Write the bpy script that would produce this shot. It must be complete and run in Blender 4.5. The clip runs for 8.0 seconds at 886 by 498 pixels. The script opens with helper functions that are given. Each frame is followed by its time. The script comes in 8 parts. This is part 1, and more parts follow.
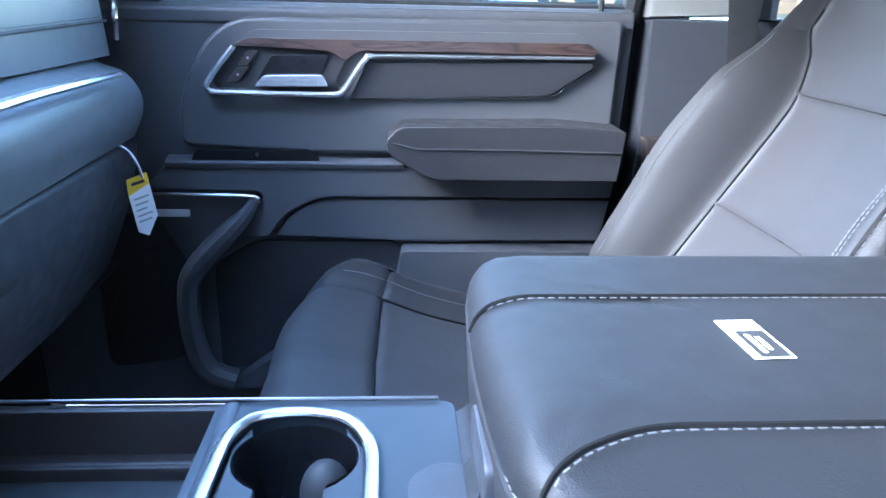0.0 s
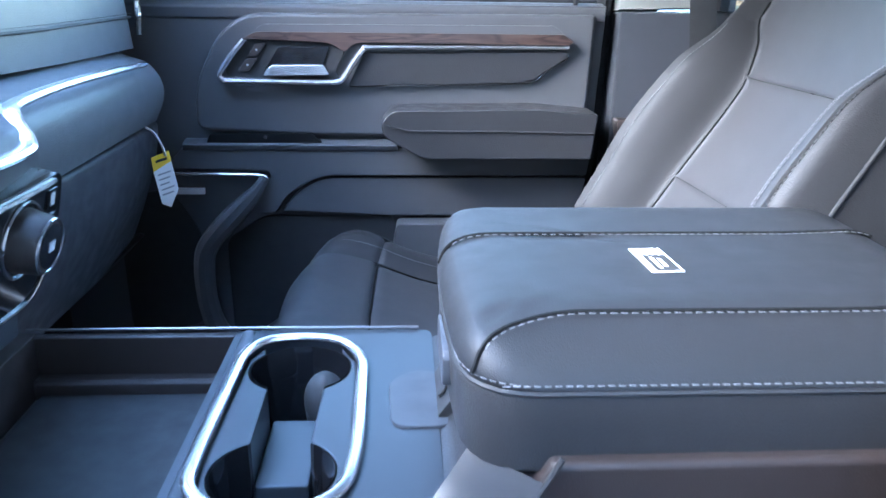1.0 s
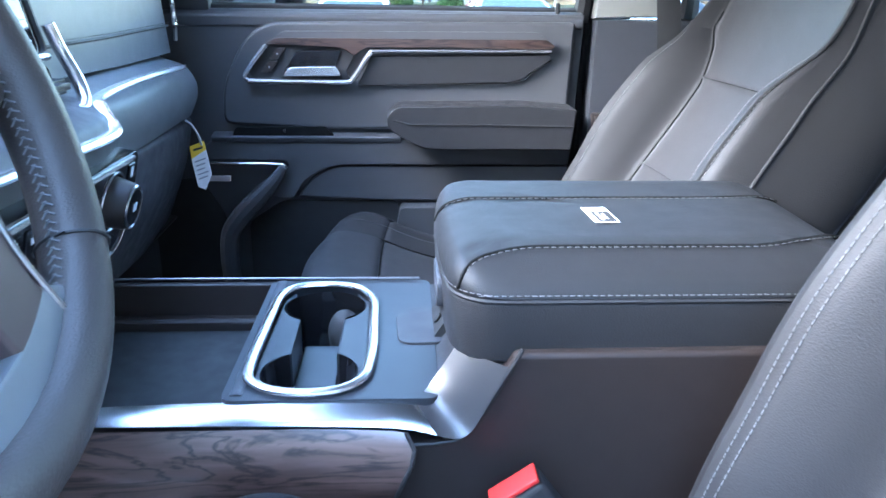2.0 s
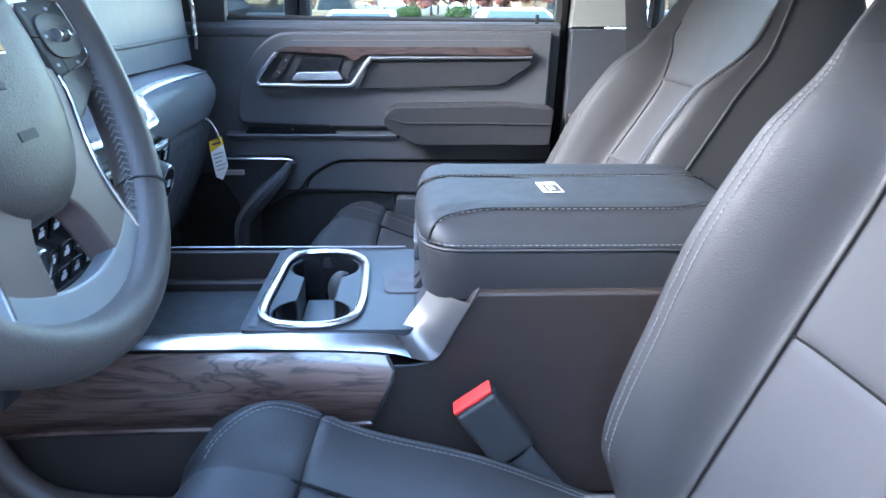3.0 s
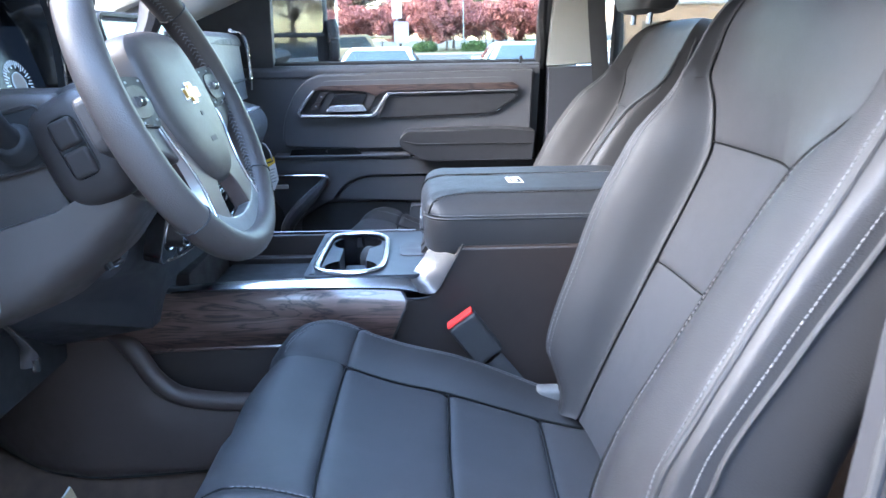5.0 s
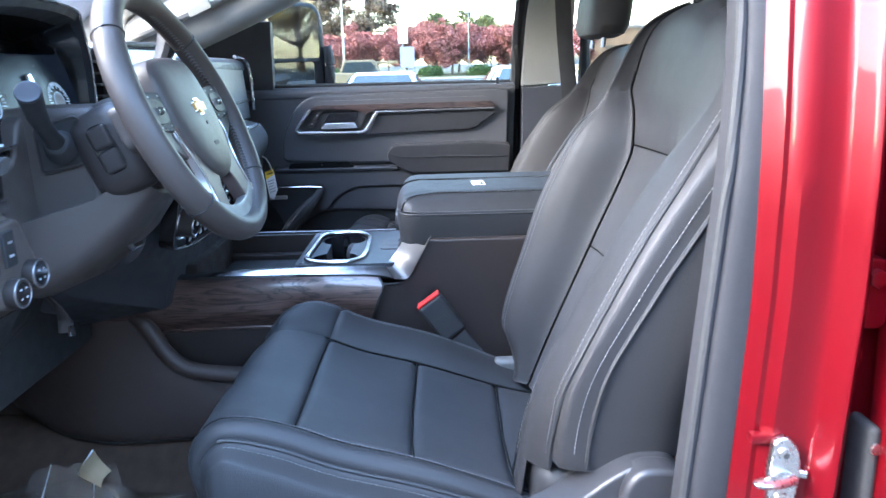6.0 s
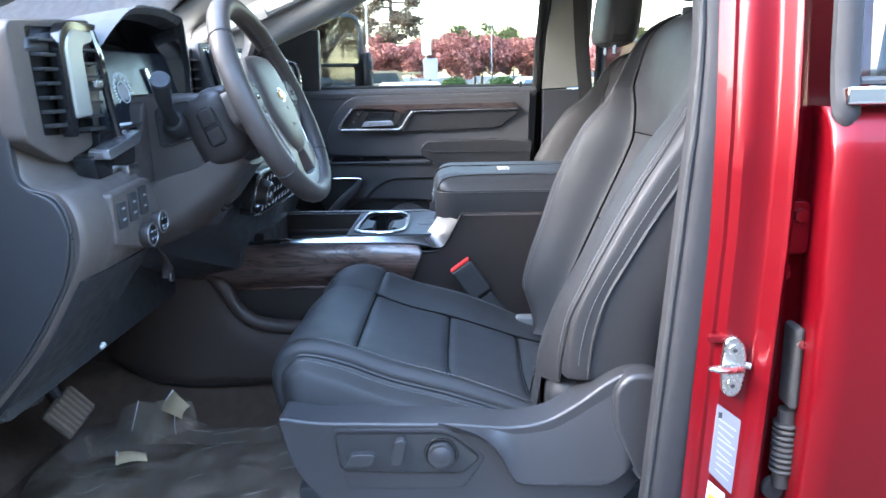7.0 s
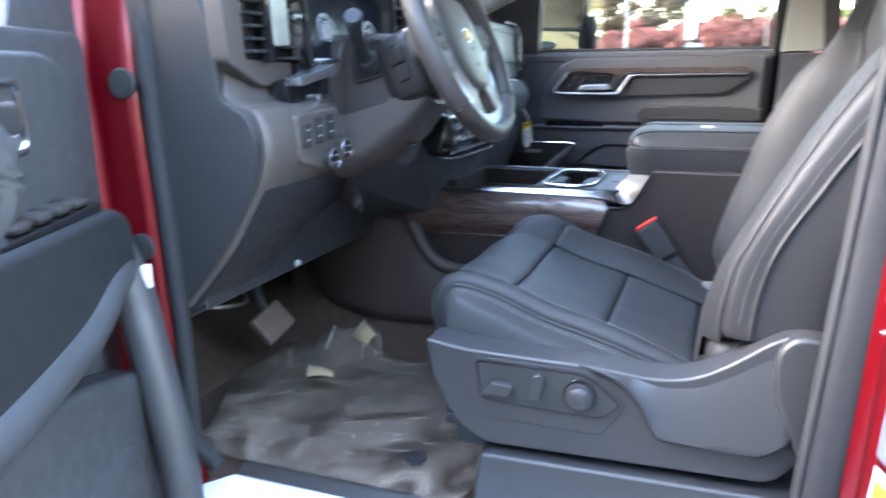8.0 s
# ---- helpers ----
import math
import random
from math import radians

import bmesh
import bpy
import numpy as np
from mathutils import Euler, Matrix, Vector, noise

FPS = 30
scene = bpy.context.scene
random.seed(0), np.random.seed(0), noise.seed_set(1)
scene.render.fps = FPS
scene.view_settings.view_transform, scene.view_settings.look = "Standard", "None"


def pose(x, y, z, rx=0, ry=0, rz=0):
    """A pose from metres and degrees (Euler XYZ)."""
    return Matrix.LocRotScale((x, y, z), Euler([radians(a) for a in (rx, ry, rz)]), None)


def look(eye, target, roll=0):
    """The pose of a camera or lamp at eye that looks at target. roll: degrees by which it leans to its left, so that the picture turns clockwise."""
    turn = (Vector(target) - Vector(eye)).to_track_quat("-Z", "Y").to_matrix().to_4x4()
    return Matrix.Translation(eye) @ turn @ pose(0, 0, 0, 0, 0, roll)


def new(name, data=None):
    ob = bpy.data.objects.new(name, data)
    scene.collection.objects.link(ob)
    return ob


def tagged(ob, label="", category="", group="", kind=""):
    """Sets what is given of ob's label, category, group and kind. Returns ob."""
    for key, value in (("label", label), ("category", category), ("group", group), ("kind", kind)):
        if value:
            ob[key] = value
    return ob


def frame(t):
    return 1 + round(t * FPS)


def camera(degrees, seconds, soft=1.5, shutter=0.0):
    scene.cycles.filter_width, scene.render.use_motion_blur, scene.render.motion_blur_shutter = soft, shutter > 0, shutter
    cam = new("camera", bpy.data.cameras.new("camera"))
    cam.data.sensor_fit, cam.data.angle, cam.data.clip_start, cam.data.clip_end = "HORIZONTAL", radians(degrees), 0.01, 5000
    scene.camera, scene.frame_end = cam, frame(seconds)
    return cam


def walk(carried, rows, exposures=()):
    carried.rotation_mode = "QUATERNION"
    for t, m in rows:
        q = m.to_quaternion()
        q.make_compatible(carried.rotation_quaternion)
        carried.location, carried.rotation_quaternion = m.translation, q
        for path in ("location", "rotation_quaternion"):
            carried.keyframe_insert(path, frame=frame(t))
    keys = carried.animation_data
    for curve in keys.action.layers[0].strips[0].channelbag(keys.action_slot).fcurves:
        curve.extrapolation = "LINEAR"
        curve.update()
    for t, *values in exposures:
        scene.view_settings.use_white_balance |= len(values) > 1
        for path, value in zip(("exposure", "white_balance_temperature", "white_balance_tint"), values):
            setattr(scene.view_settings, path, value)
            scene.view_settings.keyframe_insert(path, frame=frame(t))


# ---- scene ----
cam = camera(62.5, 8.0, shutter=0.4)
PATH = [
    (0, (0.02, -0.424, 1.473), (0.145, 1.462, 0.819), 1.4),
    (0.5, (0.036, -0.479, 1.482), (0.155, 1.405, 0.821), 1.2),
    (1, (0.04, -0.56, 1.476), (0.148, 1.323, 0.81), 0.9),
    (1.5, (0.035, -0.656, 1.485), (0.141, 1.227, 0.819), 0.8),
    (3, (0.067, -0.919, 1.495), (0.148, 0.976, 0.861), 0.5),
    (3.5, (0.088, -1.024, 1.496), (0.145, 0.876, 0.874), 0.0),
    (4, (0.083, -1.12, 1.51), (0.127, 0.785, 0.904), -0.4),
    (4.5, (0.066, -1.229, 1.526), (0.103, 0.684, 0.943), -0.7),
    (6, (0.155, -1.535, 1.52), (0.164, 0.404, 1.029), -1.5),
    (6.5, (0.144, -1.672, 1.52), (0.136, 0.271, 1.047), -1.5),
    (7, (0.131, -1.793, 1.497), (0.085, 0.153, 1.037), -1.1),
    (7.5, (0.157, -1.826, 1.47), (-0.005, 0.114, 1.012), -0.9),
    (7.7, (0.185, -1.816, 1.453), (-0.153, 0.099, 0.988), -1.0),
    (7.8, (0.215, -1.799, 1.441), (-0.246, 0.088, 0.965), -0.8),
    (8, (0.26, -1.79, 1.418), (-0.423, 0.026, 0.931), -0.6),
]
walk(cam, [(t, look(e, g, r)) for t, e, g, r in PATH], exposures=((0, 5.38, 5130, 9), (1.5, 5.30, 5330, 9), (3.5, 5.25, 5700, 10), (4.5, 5.24, 5780, 11), (6.5, 4.82, 5850, 10), (7, 4.77, 6100, 10), (7.5, 4.78, 6230, 10), (8, 5.10, 6550, 12)))

# ---------------------------------------------------------------- light
world = bpy.data.worlds.new("sky")
world.use_nodes = True
scene.world = world
wn = world.node_tree.nodes
sky = wn.new("ShaderNodeTexSky")
sky.sky_type = "NISHITA"
sky.sun_disc = False
sky.sun_elevation = radians(30)
sky.sun_rotation = radians(250)
sky.air_density = 1.3
sky.dust_density = 1.0
world.node_tree.links.new(sky.outputs["Color"], wn["Background"].inputs["Color"])
wn["Background"].inputs["Strength"].default_value = 0.165
sun_data = bpy.data.lights.new("sun", "SUN")
sun_data.energy, sun_data.angle, sun_data.color = 0.62, radians(40), (1.0, 0.94, 0.88)
sun = new("sun", sun_data)
sun.rotation_euler = Vector((0.80, 0.14, -0.58)).to_track_quat("-Z", "Y").to_euler()
tagged(sun, kind="structure")

# ---------------------------------------------------------------- small tools


def pchip(xs, ys):
    """A smooth monotone curve through the keys."""
    xs, ys = np.array(xs, float), np.array(ys, float)
    h = np.diff(xs)
    d = np.diff(ys) / h
    m = np.zeros(len(xs))
    m[0], m[-1] = d[0], d[-1]
    for i in range(1, len(xs) - 1):
        if d[i - 1] * d[i] > 0:
            w1, w2 = 2 * h[i] + h[i - 1], h[i] + 2 * h[i - 1]
            m[i] = (w1 + w2) / (w1 / d[i - 1] + w2 / d[i])

    def at(x):
        x = min(max(x, xs[0]), xs[-1])
        i = min(int(np.searchsorted(xs, x, side="right")) - 1, len(h) - 1)
        t = (x - xs[i]) / h[i]
        return float((2 * t**3 - 3 * t**2 + 1) * ys[i] + (t**3 - 2 * t**2 + t) * h[i] * m[i]
                     + (3 * t**2 - 2 * t**3) * ys[i + 1] + (t**3 - t**2) * h[i] * m[i + 1])
    return at


def catmull(pts, n=8, closed=False):
    """A smooth line through points."""
    P = [Vector(p) for p in pts]
    out = []
    m = len(P)
    for i in range(m if closed else m - 1):
        if closed:
            a, b, c, d = P[(i - 1) % m], P[i], P[(i + 1) % m], P[(i + 2) % m]
        else:
            a, b, c, d = P[max(i - 1, 0)], P[i], P[i + 1], P[min(i + 2, m - 1)]
        for k in range(n):
            t = k / n
            out.append(0.5 * ((2 * b) + (c - a) * t + (2 * a - 5 * b + 4 * c - d) * t * t + (3 * b - a - 3 * c + d) * t**3))
    if not closed:
        out.append(P[-1])
    return out


def round_poly(pts, r=0.01, n=4):
    """A polygon with rounded corners; a point may carry its own radius as a third number."""
    out = []
    m = len(pts)
    for i in range(m):
        p = Vector(pts[i][:2])
        a, b = Vector(pts[i - 1][:2]), Vector(pts[(i + 1) % m][:2])
        rr = pts[i][2] if len(pts[i]) > 2 else r
        da, db = a - p, b - p
        rr = min(rr, da.length * 0.49, db.length * 0.49)
        if rr < 1e-5:
            out.append((p.x, p.y))
            continue
        s, e = p + da.normalized() * rr, p + db.normalized() * rr
        for k in range(n + 1):
            t = k / n
            q = s * (1 - t)**2 + p * 2 * t * (1 - t) + e * t * t
            out.append((q.x, q.y))
    return out


def thing(name, at, label, category, group=""):
    """A top-level thing: an empty at its base."""
    ob = new(name)
    ob.location = at
    ob.empty_display_size = 0.05
    return tagged(ob, label, category, group)


def part(name, bm, material, parent=None, label="", angle=35, kind=""):
    """Links a bmesh, in world coordinates, as one mesh object under a thing or a part."""
    me = bpy.data.meshes.new(name)
    bmesh.ops.recalc_face_normals(bm, faces=bm.faces[:])
    bm.to_mesh(me)
    bm.free()
    me.materials.append(material)
    for p in me.polygons:
        p.use_smooth = True
    me.set_sharp_from_angle(angle=radians(angle))
    ob = new(name, me)
    if len(me.polygons) < 15000:
        flat = ob.modifiers.new("face_weighted_normals", "WEIGHTED_NORMAL")
        flat.keep_sharp = True
    if parent is not None:
        ob.parent = parent
        if parent.type == "EMPTY":
            ob.matrix_parent_inverse = Matrix.Translation(parent.location).inverted()
    return tagged(ob, label, kind=kind)


AX = {"x": lambda a, b, h: (h, a, b), "y": lambda a, b, h: (a, h, b), "z": lambda a, b, h: (a, b, h)}


def prism(pts, axis, lo, hi, bev=0.0, seg=2, bm=None, rim=True):
    """A polygon pushed along an axis, its rims bevelled."""
    own = bmesh.new()
    f = AX[axis]
    n = len(pts)
    A = [own.verts.new(f(p[0], p[1], lo)) for p in pts]
    B = [own.verts.new(f(p[0], p[1], hi)) for p in pts]
    own.faces.new(A)
    own.faces.new(B[::-1])
    for i in range(n):
        own.faces.new((A[i], A[(i + 1) % n], B[(i + 1) % n], B[i]))
    bmesh.ops.recalc_face_normals(own, faces=own.faces[:])
    if bev:
        caps = set(own.faces[:2]) if False else {fc for fc in own.faces if len(fc.verts) == n and all(v in A for v in fc.verts) or all(v in B for v in fc.verts)}
        edges = [e for e in own.edges if (not rim) or any(fc in caps for fc in e.link_faces)]
        bmesh.ops.bevel(own, geom=edges, offset=bev, segments=seg, affect="EDGES", clamp_overlap=True, profile=0.5)
    if bm is None:
        return own
    return merge(bm, own)


def merge(bm, other):
    me = bpy.data.meshes.new("scratch")
    other.to_mesh(me)
    other.free()
    bm.from_mesh(me)
    bpy.data.meshes.remove(me)
    return bm


def block(x0, x1, y0, y1, z0, z1, bev=0.005, seg=2, bm=None):
    """A box with rounded edges."""
    own = bmesh.new()
    bmesh.ops.create_cube(own, size=1.0, matrix=Matrix.Translation(((x0 + x1) / 2, (y0 + y1) / 2, (z0 + z1) / 2))
                          @ Matrix.Diagonal((x1 - x0, y1 - y0, z1 - z0, 1)))
    if bev:
        bmesh.ops.bevel(own, geom=own.edges[:], offset=bev, segments=seg, affect="EDGES", clamp_overlap=True, profile=0.5)
    return own if bm is None else merge(bm, own)


def moved(bm, m):
    bmesh.ops.transform(bm, matrix=m, verts=bm.verts[:])
    return bm


def tube(pts, r, n=8, closed=False, flat=1.0, up=(0, 0, 1), bm=None, cap=True):
    """A round or flattened rod along a line. r: a number or one for each point."""
    own = bmesh.new()
    P = [Vector(p) for p in pts]
    m = len(P)
    rings = []
    upv = Vector(up)
    for i in range(m):
        if closed:
            t = P[(i + 1) % m] - P[i - 1]
        else:
            t = P[min(i + 1, m - 1)] - P[max(i - 1, 0)]
        t.normalize()
        s = t.cross(upv)
        if s.length < 1e-4:
            s = t.cross(Vector((1, 0.2, 0)))
        s.normalize()
        u = s.cross(t)
        rr = r[i] if isinstance(r, (list, tuple)) else r
        rings.append([own.verts.new(P[i] + s * rr * math.cos(a) + u * rr * flat * math.sin(a))
                      for a in (2 * math.pi * k / n for k in range(n))])
    for i in range(m if closed else m - 1):
        a, b = rings[i], rings[(i + 1) % m]
        for k in range(n):
            own.faces.new((a[k], a[(k + 1) % n], b[(k + 1) % n], b[k]))
    if cap and not closed:
        own.faces.new(rings[0][::-1])
        own.faces.new(rings[-1])
    return own if bm is None else merge(bm, own)


def disc(c, axis, r, h, bev=0.002, n=24, bm=None, r2=None):
    """A short round knob from c along axis."""
    own = bmesh.new()
    ax = Vector(axis).normalized()
    m = Matrix.Translation(Vector(c) + ax * h / 2) @ ax.to_track_quat("Z", "Y").to_matrix().to_4x4()
    bmesh.ops.create_cone(own, cap_ends=True, segments=n, radius1=r, radius2=r if r2 is None else r2, depth=h, matrix=m)
    if bev:
        es = [e for e in own.edges if any(len(f.verts) == n for f in e.link_faces)]
        bmesh.ops.bevel(own, geom=es, offset=bev, segments=2, affect="EDGES", clamp_overlap=True, profile=0.5)
    return own if bm is None else merge(bm, own)


def sheet(P, nu, nv, bm=None):
    """A grid over P(s, t), s and t from 0 to 1."""
    own = bmesh.new() if bm is None else bm
    V = [[own.verts.new(P(i / nu, j / nv)) for j in range(nv + 1)] for i in range(nu + 1)]
    for i in range(nu):
        for j in range(nv):
            own.faces.new((V[i][j], V[i + 1][j], V[i + 1][j + 1], V[i][j + 1]))
    return own


def soft_steps(n, e=0.18):
    """Steps from 0 to 1, closer together at both ends."""
    k = np.linspace(0, 1, n + 1)
    return (1 - e) * (0.5 - 0.5 * np.cos(np.pi * k)) + e * k


def panel(P, a0, a1, v0, v1, nu, nv, inside, dip=0.006, wide=0.014, puff=0.0, edges="1111"):
    """A stitched cover panel on the surface P(a, v): it dips into the seams at the edges named (a0, a1, v0, v1)."""
    S, T = soft_steps(nu), soft_steps(nv)
    G = np.array([[P(a0 + (a1 - a0) * s, v0 + (v1 - v0) * t) for t in T] for s in S], float)
    du, dv = np.gradient(G, axis=0), np.gradient(G, axis=1)
    N = np.cross(du, dv)
    N /= np.maximum(np.linalg.norm(N, axis=2, keepdims=True), 1e-9)
    c = np.array(inside, float)
    if np.sum(N * (G - c)) < 0:
        N = -N
    lu = np.concatenate([np.zeros((1, G.shape[1])), np.cumsum(np.linalg.norm(np.diff(G, axis=0), axis=2), axis=0)])
    lv = np.concatenate([np.zeros((G.shape[0], 1)), np.cumsum(np.linalg.norm(np.diff(G, axis=1), axis=2), axis=1)], axis=1)
    dist = [lu, lu[-1:] - lu, lv, lv[:, -1:] - lv]
    off = np.zeros(G.shape[:2])
    for flag, d in zip(edges, dist):
        if flag == "1":
            off -= dip * np.clip(1 - d / wide, 0, 1)**2
    if puff:
        s, t = np.array(S)[:, None], np.array(T)[None, :]
        off += puff * (4 * s * (1 - s)) * (4 * t * (1 - t))
    G = G + N * off[..., None]
    bm = bmesh.new()
    V = [[bm.verts.new(G[i, j]) for j in range(nv + 1)] for i in range(nu + 1)]
    for i in range(nu):
        for j in range(nv):
            bm.faces.new((V[i][j], V[i + 1][j], V[i + 1][j + 1], V[i][j + 1]))
    return bm


def stitches(line, step=0.0062, length=0.0044, r=0.0005, lift=(0, 0, 0)):
    """A row of thread stitches along a line."""
    P = [Vector(p) for p in line]
    bm = bmesh.new()
    acc, i = 0.0, 0
    L = [0.0]
    for k in range(1, len(P)):
        L.append(L[-1] + (P[k] - P[k - 1]).length)
    pos = step / 2
    lf = Vector(lift)
    while pos < L[-1] - length:
        while L[i + 1] < pos:
            i += 1
        d = (P[i + 1] - P[i]).normalized()
        p = P[i] + d * (pos - L[i]) + lf
        m = Matrix.Translation(p) @ d.to_track_quat("X", "Z").to_matrix().to_4x4() @ Matrix.Diagonal((length, r * 2.0, r * 1.6, 1))
        vs = bmesh.ops.create_cube(bm, size=1.0, matrix=m)["verts"]
        for v in vs:
            if (v.co - p).dot(d) > 0:
                v.co += (p + d * length / 2 - v.co) * 0.25
        pos += step
    return bm


# ---------------------------------------------------------------- materials


def mat(name, base, rough=0.5, metal=0.0, coat=0.0, spec=0.5, var=0.15, scale=6.0, bump=0.0, bscale=400.0, rvar=0.08,
        kind="noise", second=None, aniso=1.0):
    """A procedural surface: broad and fine variation of colour and gloss, and a fine relief."""
    m = bpy.data.materials.new(name)
    m.use_nodes = True
    nt = m.node_tree
    N, L = nt.nodes, nt.links
    b = N["Principled BSDF"]
    b.inputs["Metallic"].default_value = metal
    b.inputs["Coat Weight"].default_value = coat
    b.inputs["Coat Roughness"].default_value = 0.04
    b.inputs["Specular IOR Level"].default_value = spec
    tc = N.new("ShaderNodeTexCoord")
    mp = N.new("ShaderNodeMapping")
    mp.inputs["Scale"].default_value = (1, 1, aniso)
    L.new(tc.outputs["Object"], mp.inputs["Vector"])
    big = N.new("ShaderNodeTexNoise")
    big.inputs["Scale"].default_value = scale
    big.inputs["Detail"].default_value = 6
    L.new(mp.outputs[0], big.inputs["Vector"])
    ramp = N.new("ShaderNodeMix")
    ramp.data_type = "RGBA"
    c0 = [max(0.0, c * (1 - var)) for c in base]
    c1 = [min(1.0, c * (1 + var)) for c in (second or base)]
    ramp.inputs[6].default_value = (*c0, 1)
    ramp.inputs[7].default_value = (*c1, 1)
    L.new(big.outputs["Fac"], ramp.inputs[0])
    L.new(ramp.outputs[2], b.inputs["Base Color"])
    rr = N.new("ShaderNodeMapRange")
    rr.inputs[1].default_value, rr.inputs[2].default_value = 0.3, 0.7
    rr.inputs[3].default_value, rr.inputs[4].default_value = max(0.0, rough - rvar), min(1.0, rough + rvar)
    fine = N.new("ShaderNodeTexNoise")
    fine.inputs["Scale"].default_value = scale * 7
    fine.inputs["Detail"].default_value = 4
    L.new(mp.outputs[0], fine.inputs["Vector"])
    L.new(fine.outputs["Fac"], rr.inputs[0])
    L.new(rr.outputs[0], b.inputs["Roughness"])
    if bump:
        t = N.new("ShaderNodeTexVoronoi" if kind == "cell" else "ShaderNodeTexNoise")
        t.inputs["Scale"].default_value = bscale
        L.new(tc.outputs["Object"], t.inputs["Vector"])
        bp = N.new("ShaderNodeBump")
        bp.inputs["Strength"].default_value = bump
        bp.inputs["Distance"].default_value = 0.0006
        L.new(t.outputs["Distance" if kind == "cell" else "Fac"], bp.inputs["Height"])
        L.new(bp.outputs[0], b.inputs["Normal"])
    return m


LEATHER = mat("black leather", (0.023, 0.0226, 0.0238), 0.55, spec=0.32, rvar=0.025, var=0.07, bump=0.35, bscale=650, kind="cell")
# insert leather, also lightened to carry windscreen light on forward faces
LEATHER_IN = mat("brightened leather insert", (0.036, 0.0355, 0.0375), 0.51, spec=0.42, rvar=0.02, var=0.06, bump=0.22, bscale=900, kind="cell")
VINYL = mat("grained vinyl", (0.0145, 0.015, 0.0165), 0.55, spec=0.34, rvar=0.03, var=0.08, bump=0.3, bscale=900, kind="cell")
VINYL_D = mat("black grained vinyl", (0.019, 0.019, 0.021), 0.5, var=0.12, bump=0.4, bscale=500, kind="cell")
# vinyl lightened and blued, so the dashboard's sheen is in its colour
DASHV = mat("sheen-lightened leather-look vinyl", (0.105, 0.110, 0.119), 0.42, rvar=0.03, var=0.08, bump=0.4, bscale=500, kind="cell")
SHIELD = mat("charcoal seat plastic", (0.026, 0.0255, 0.0275), 0.40, rvar=0.03, var=0.10, bump=0.3, bscale=1100, kind="cell")
# darker copy of DOORPL; the open door's shade is in its colour
DOOR_SHADED = mat("shaded door panel vinyl", (0.040, 0.040, 0.043), 0.48, var=0.10, bump=0.3, bscale=800, kind="cell")
DOORPL = mat("charcoal door panel vinyl", (0.066, 0.067, 0.072), 0.46, var=0.10, bump=0.3, bscale=800, kind="cell")
SOFT = mat("soft-touch black plastic", (0.041, 0.043, 0.050), 0.48, var=0.12, bump=0.25, bscale=900, kind="cell")
PLASTIC = mat("hard charcoal plastic", (0.032, 0.0262, 0.0245), 0.43, spec=0.4, var=0.12, bump=0.3, bscale=1100, kind="cell")
DASHPL = mat("charcoal dashboard plastic", (0.066, 0.055, 0.050), 0.44, var=0.10, bump=0.3, bscale=1100, kind="cell")
BROWNPL = mat("dark brown-grey plastic", (0.025, 0.0185, 0.0165), 0.46, spec=0.4, var=0.12, bump=0.3, bscale=1100, kind="cell")
# lighter, warmer copy of BROWNPL with the door-side light in its colour
LOWSHELL = mat("warm-lit lower plastic", (0.058, 0.041, 0.035), 0.47, spec=0.4, var=0.12, bump=0.3, bscale=1100, kind="cell")
DARK = mat("matt black plastic", (0.020, 0.020, 0.021), 0.6, var=0.2, bump=0.15, bscale=900)
GLOSSBLACK = mat("gloss black plastic", (0.008, 0.008, 0.009), 0.10, var=0.1, rvar=0.03, coat=0.3)
GREYPL = mat("grey satin panel", (0.040, 0.044, 0.052), 0.36, metal=0.35, rvar=0.02, var=0.04, bump=0.08, bscale=1500)
RUBBER = mat("rubber", (0.018, 0.018, 0.019), 0.75, var=0.25, bump=0.2, bscale=700)
SEAL = mat("grey door seal rubber", (0.020, 0.020, 0.0225), 0.7, spec=0.22, var=0.15, bump=0.2, bscale=500)
CHROME = mat("chrome", (0.80, 0.81, 0.83), 0.08, metal=1.0, var=0.02, rvar=0.008)
RAILM = mat("polished rail metal", (0.46, 0.463, 0.47), 0.22, metal=1.0, var=0.02, rvar=0.006, scale=5)
# dark non-metal copy of RAILM, toning down the plate's sunlit face
PLATEM = mat("darkened plate gloss", (0.034, 0.034, 0.036), 0.24, metal=0.0, spec=0.7, var=0.03, rvar=0.01, scale=5)
BLADE = mat("silver paint", (0.40, 0.42, 0.38), 0.36, metal=0.6, var=0.05)
SATIN = mat("satin silver", (0.55, 0.56, 0.58), 0.26, metal=1.0, var=0.03, rvar=0.01)
TRIMM = mat("bright trim metal", (0.84, 0.84, 0.86), 0.22, metal=0.95, var=0.02, rvar=0.006)
STEEL = mat("zinc plated steel", (0.52, 0.50, 0.48), 0.28, metal=1.0, var=0.06, scale=30, rvar=0.03)
# near-black colour that stands in for shade inside seams and the pull slot
SHADE_BLACK = mat("near-black painted shade", (0.008, 0.008, 0.008), 0.9, spec=0.1, var=0.1)
THREAD = mat("light grey thread", (0.14, 0.14, 0.144), 0.8, var=0.1)
THREAD_D = mat("grey thread", (0.14, 0.14, 0.145), 0.8, var=0.1)
# black carpet tinted brown to carry warm bounced light in the footwell
CARPET = mat("warm-tinted black carpet", (0.076, 0.050, 0.037), 0.95, spec=0.2, var=0.35, scale=40, bump=0.9, bscale=900, rvar=0.03)
LINER = mat("light grey woven headliner", (0.36, 0.37, 0.38), 0.85, spec=0.25, var=0.05, scale=20, bump=0.25, bscale=800)
PILLAR = mat("light grey pillar plastic", (0.215, 0.215, 0.20), 0.55, var=0.05, bump=0.15, bscale=900)
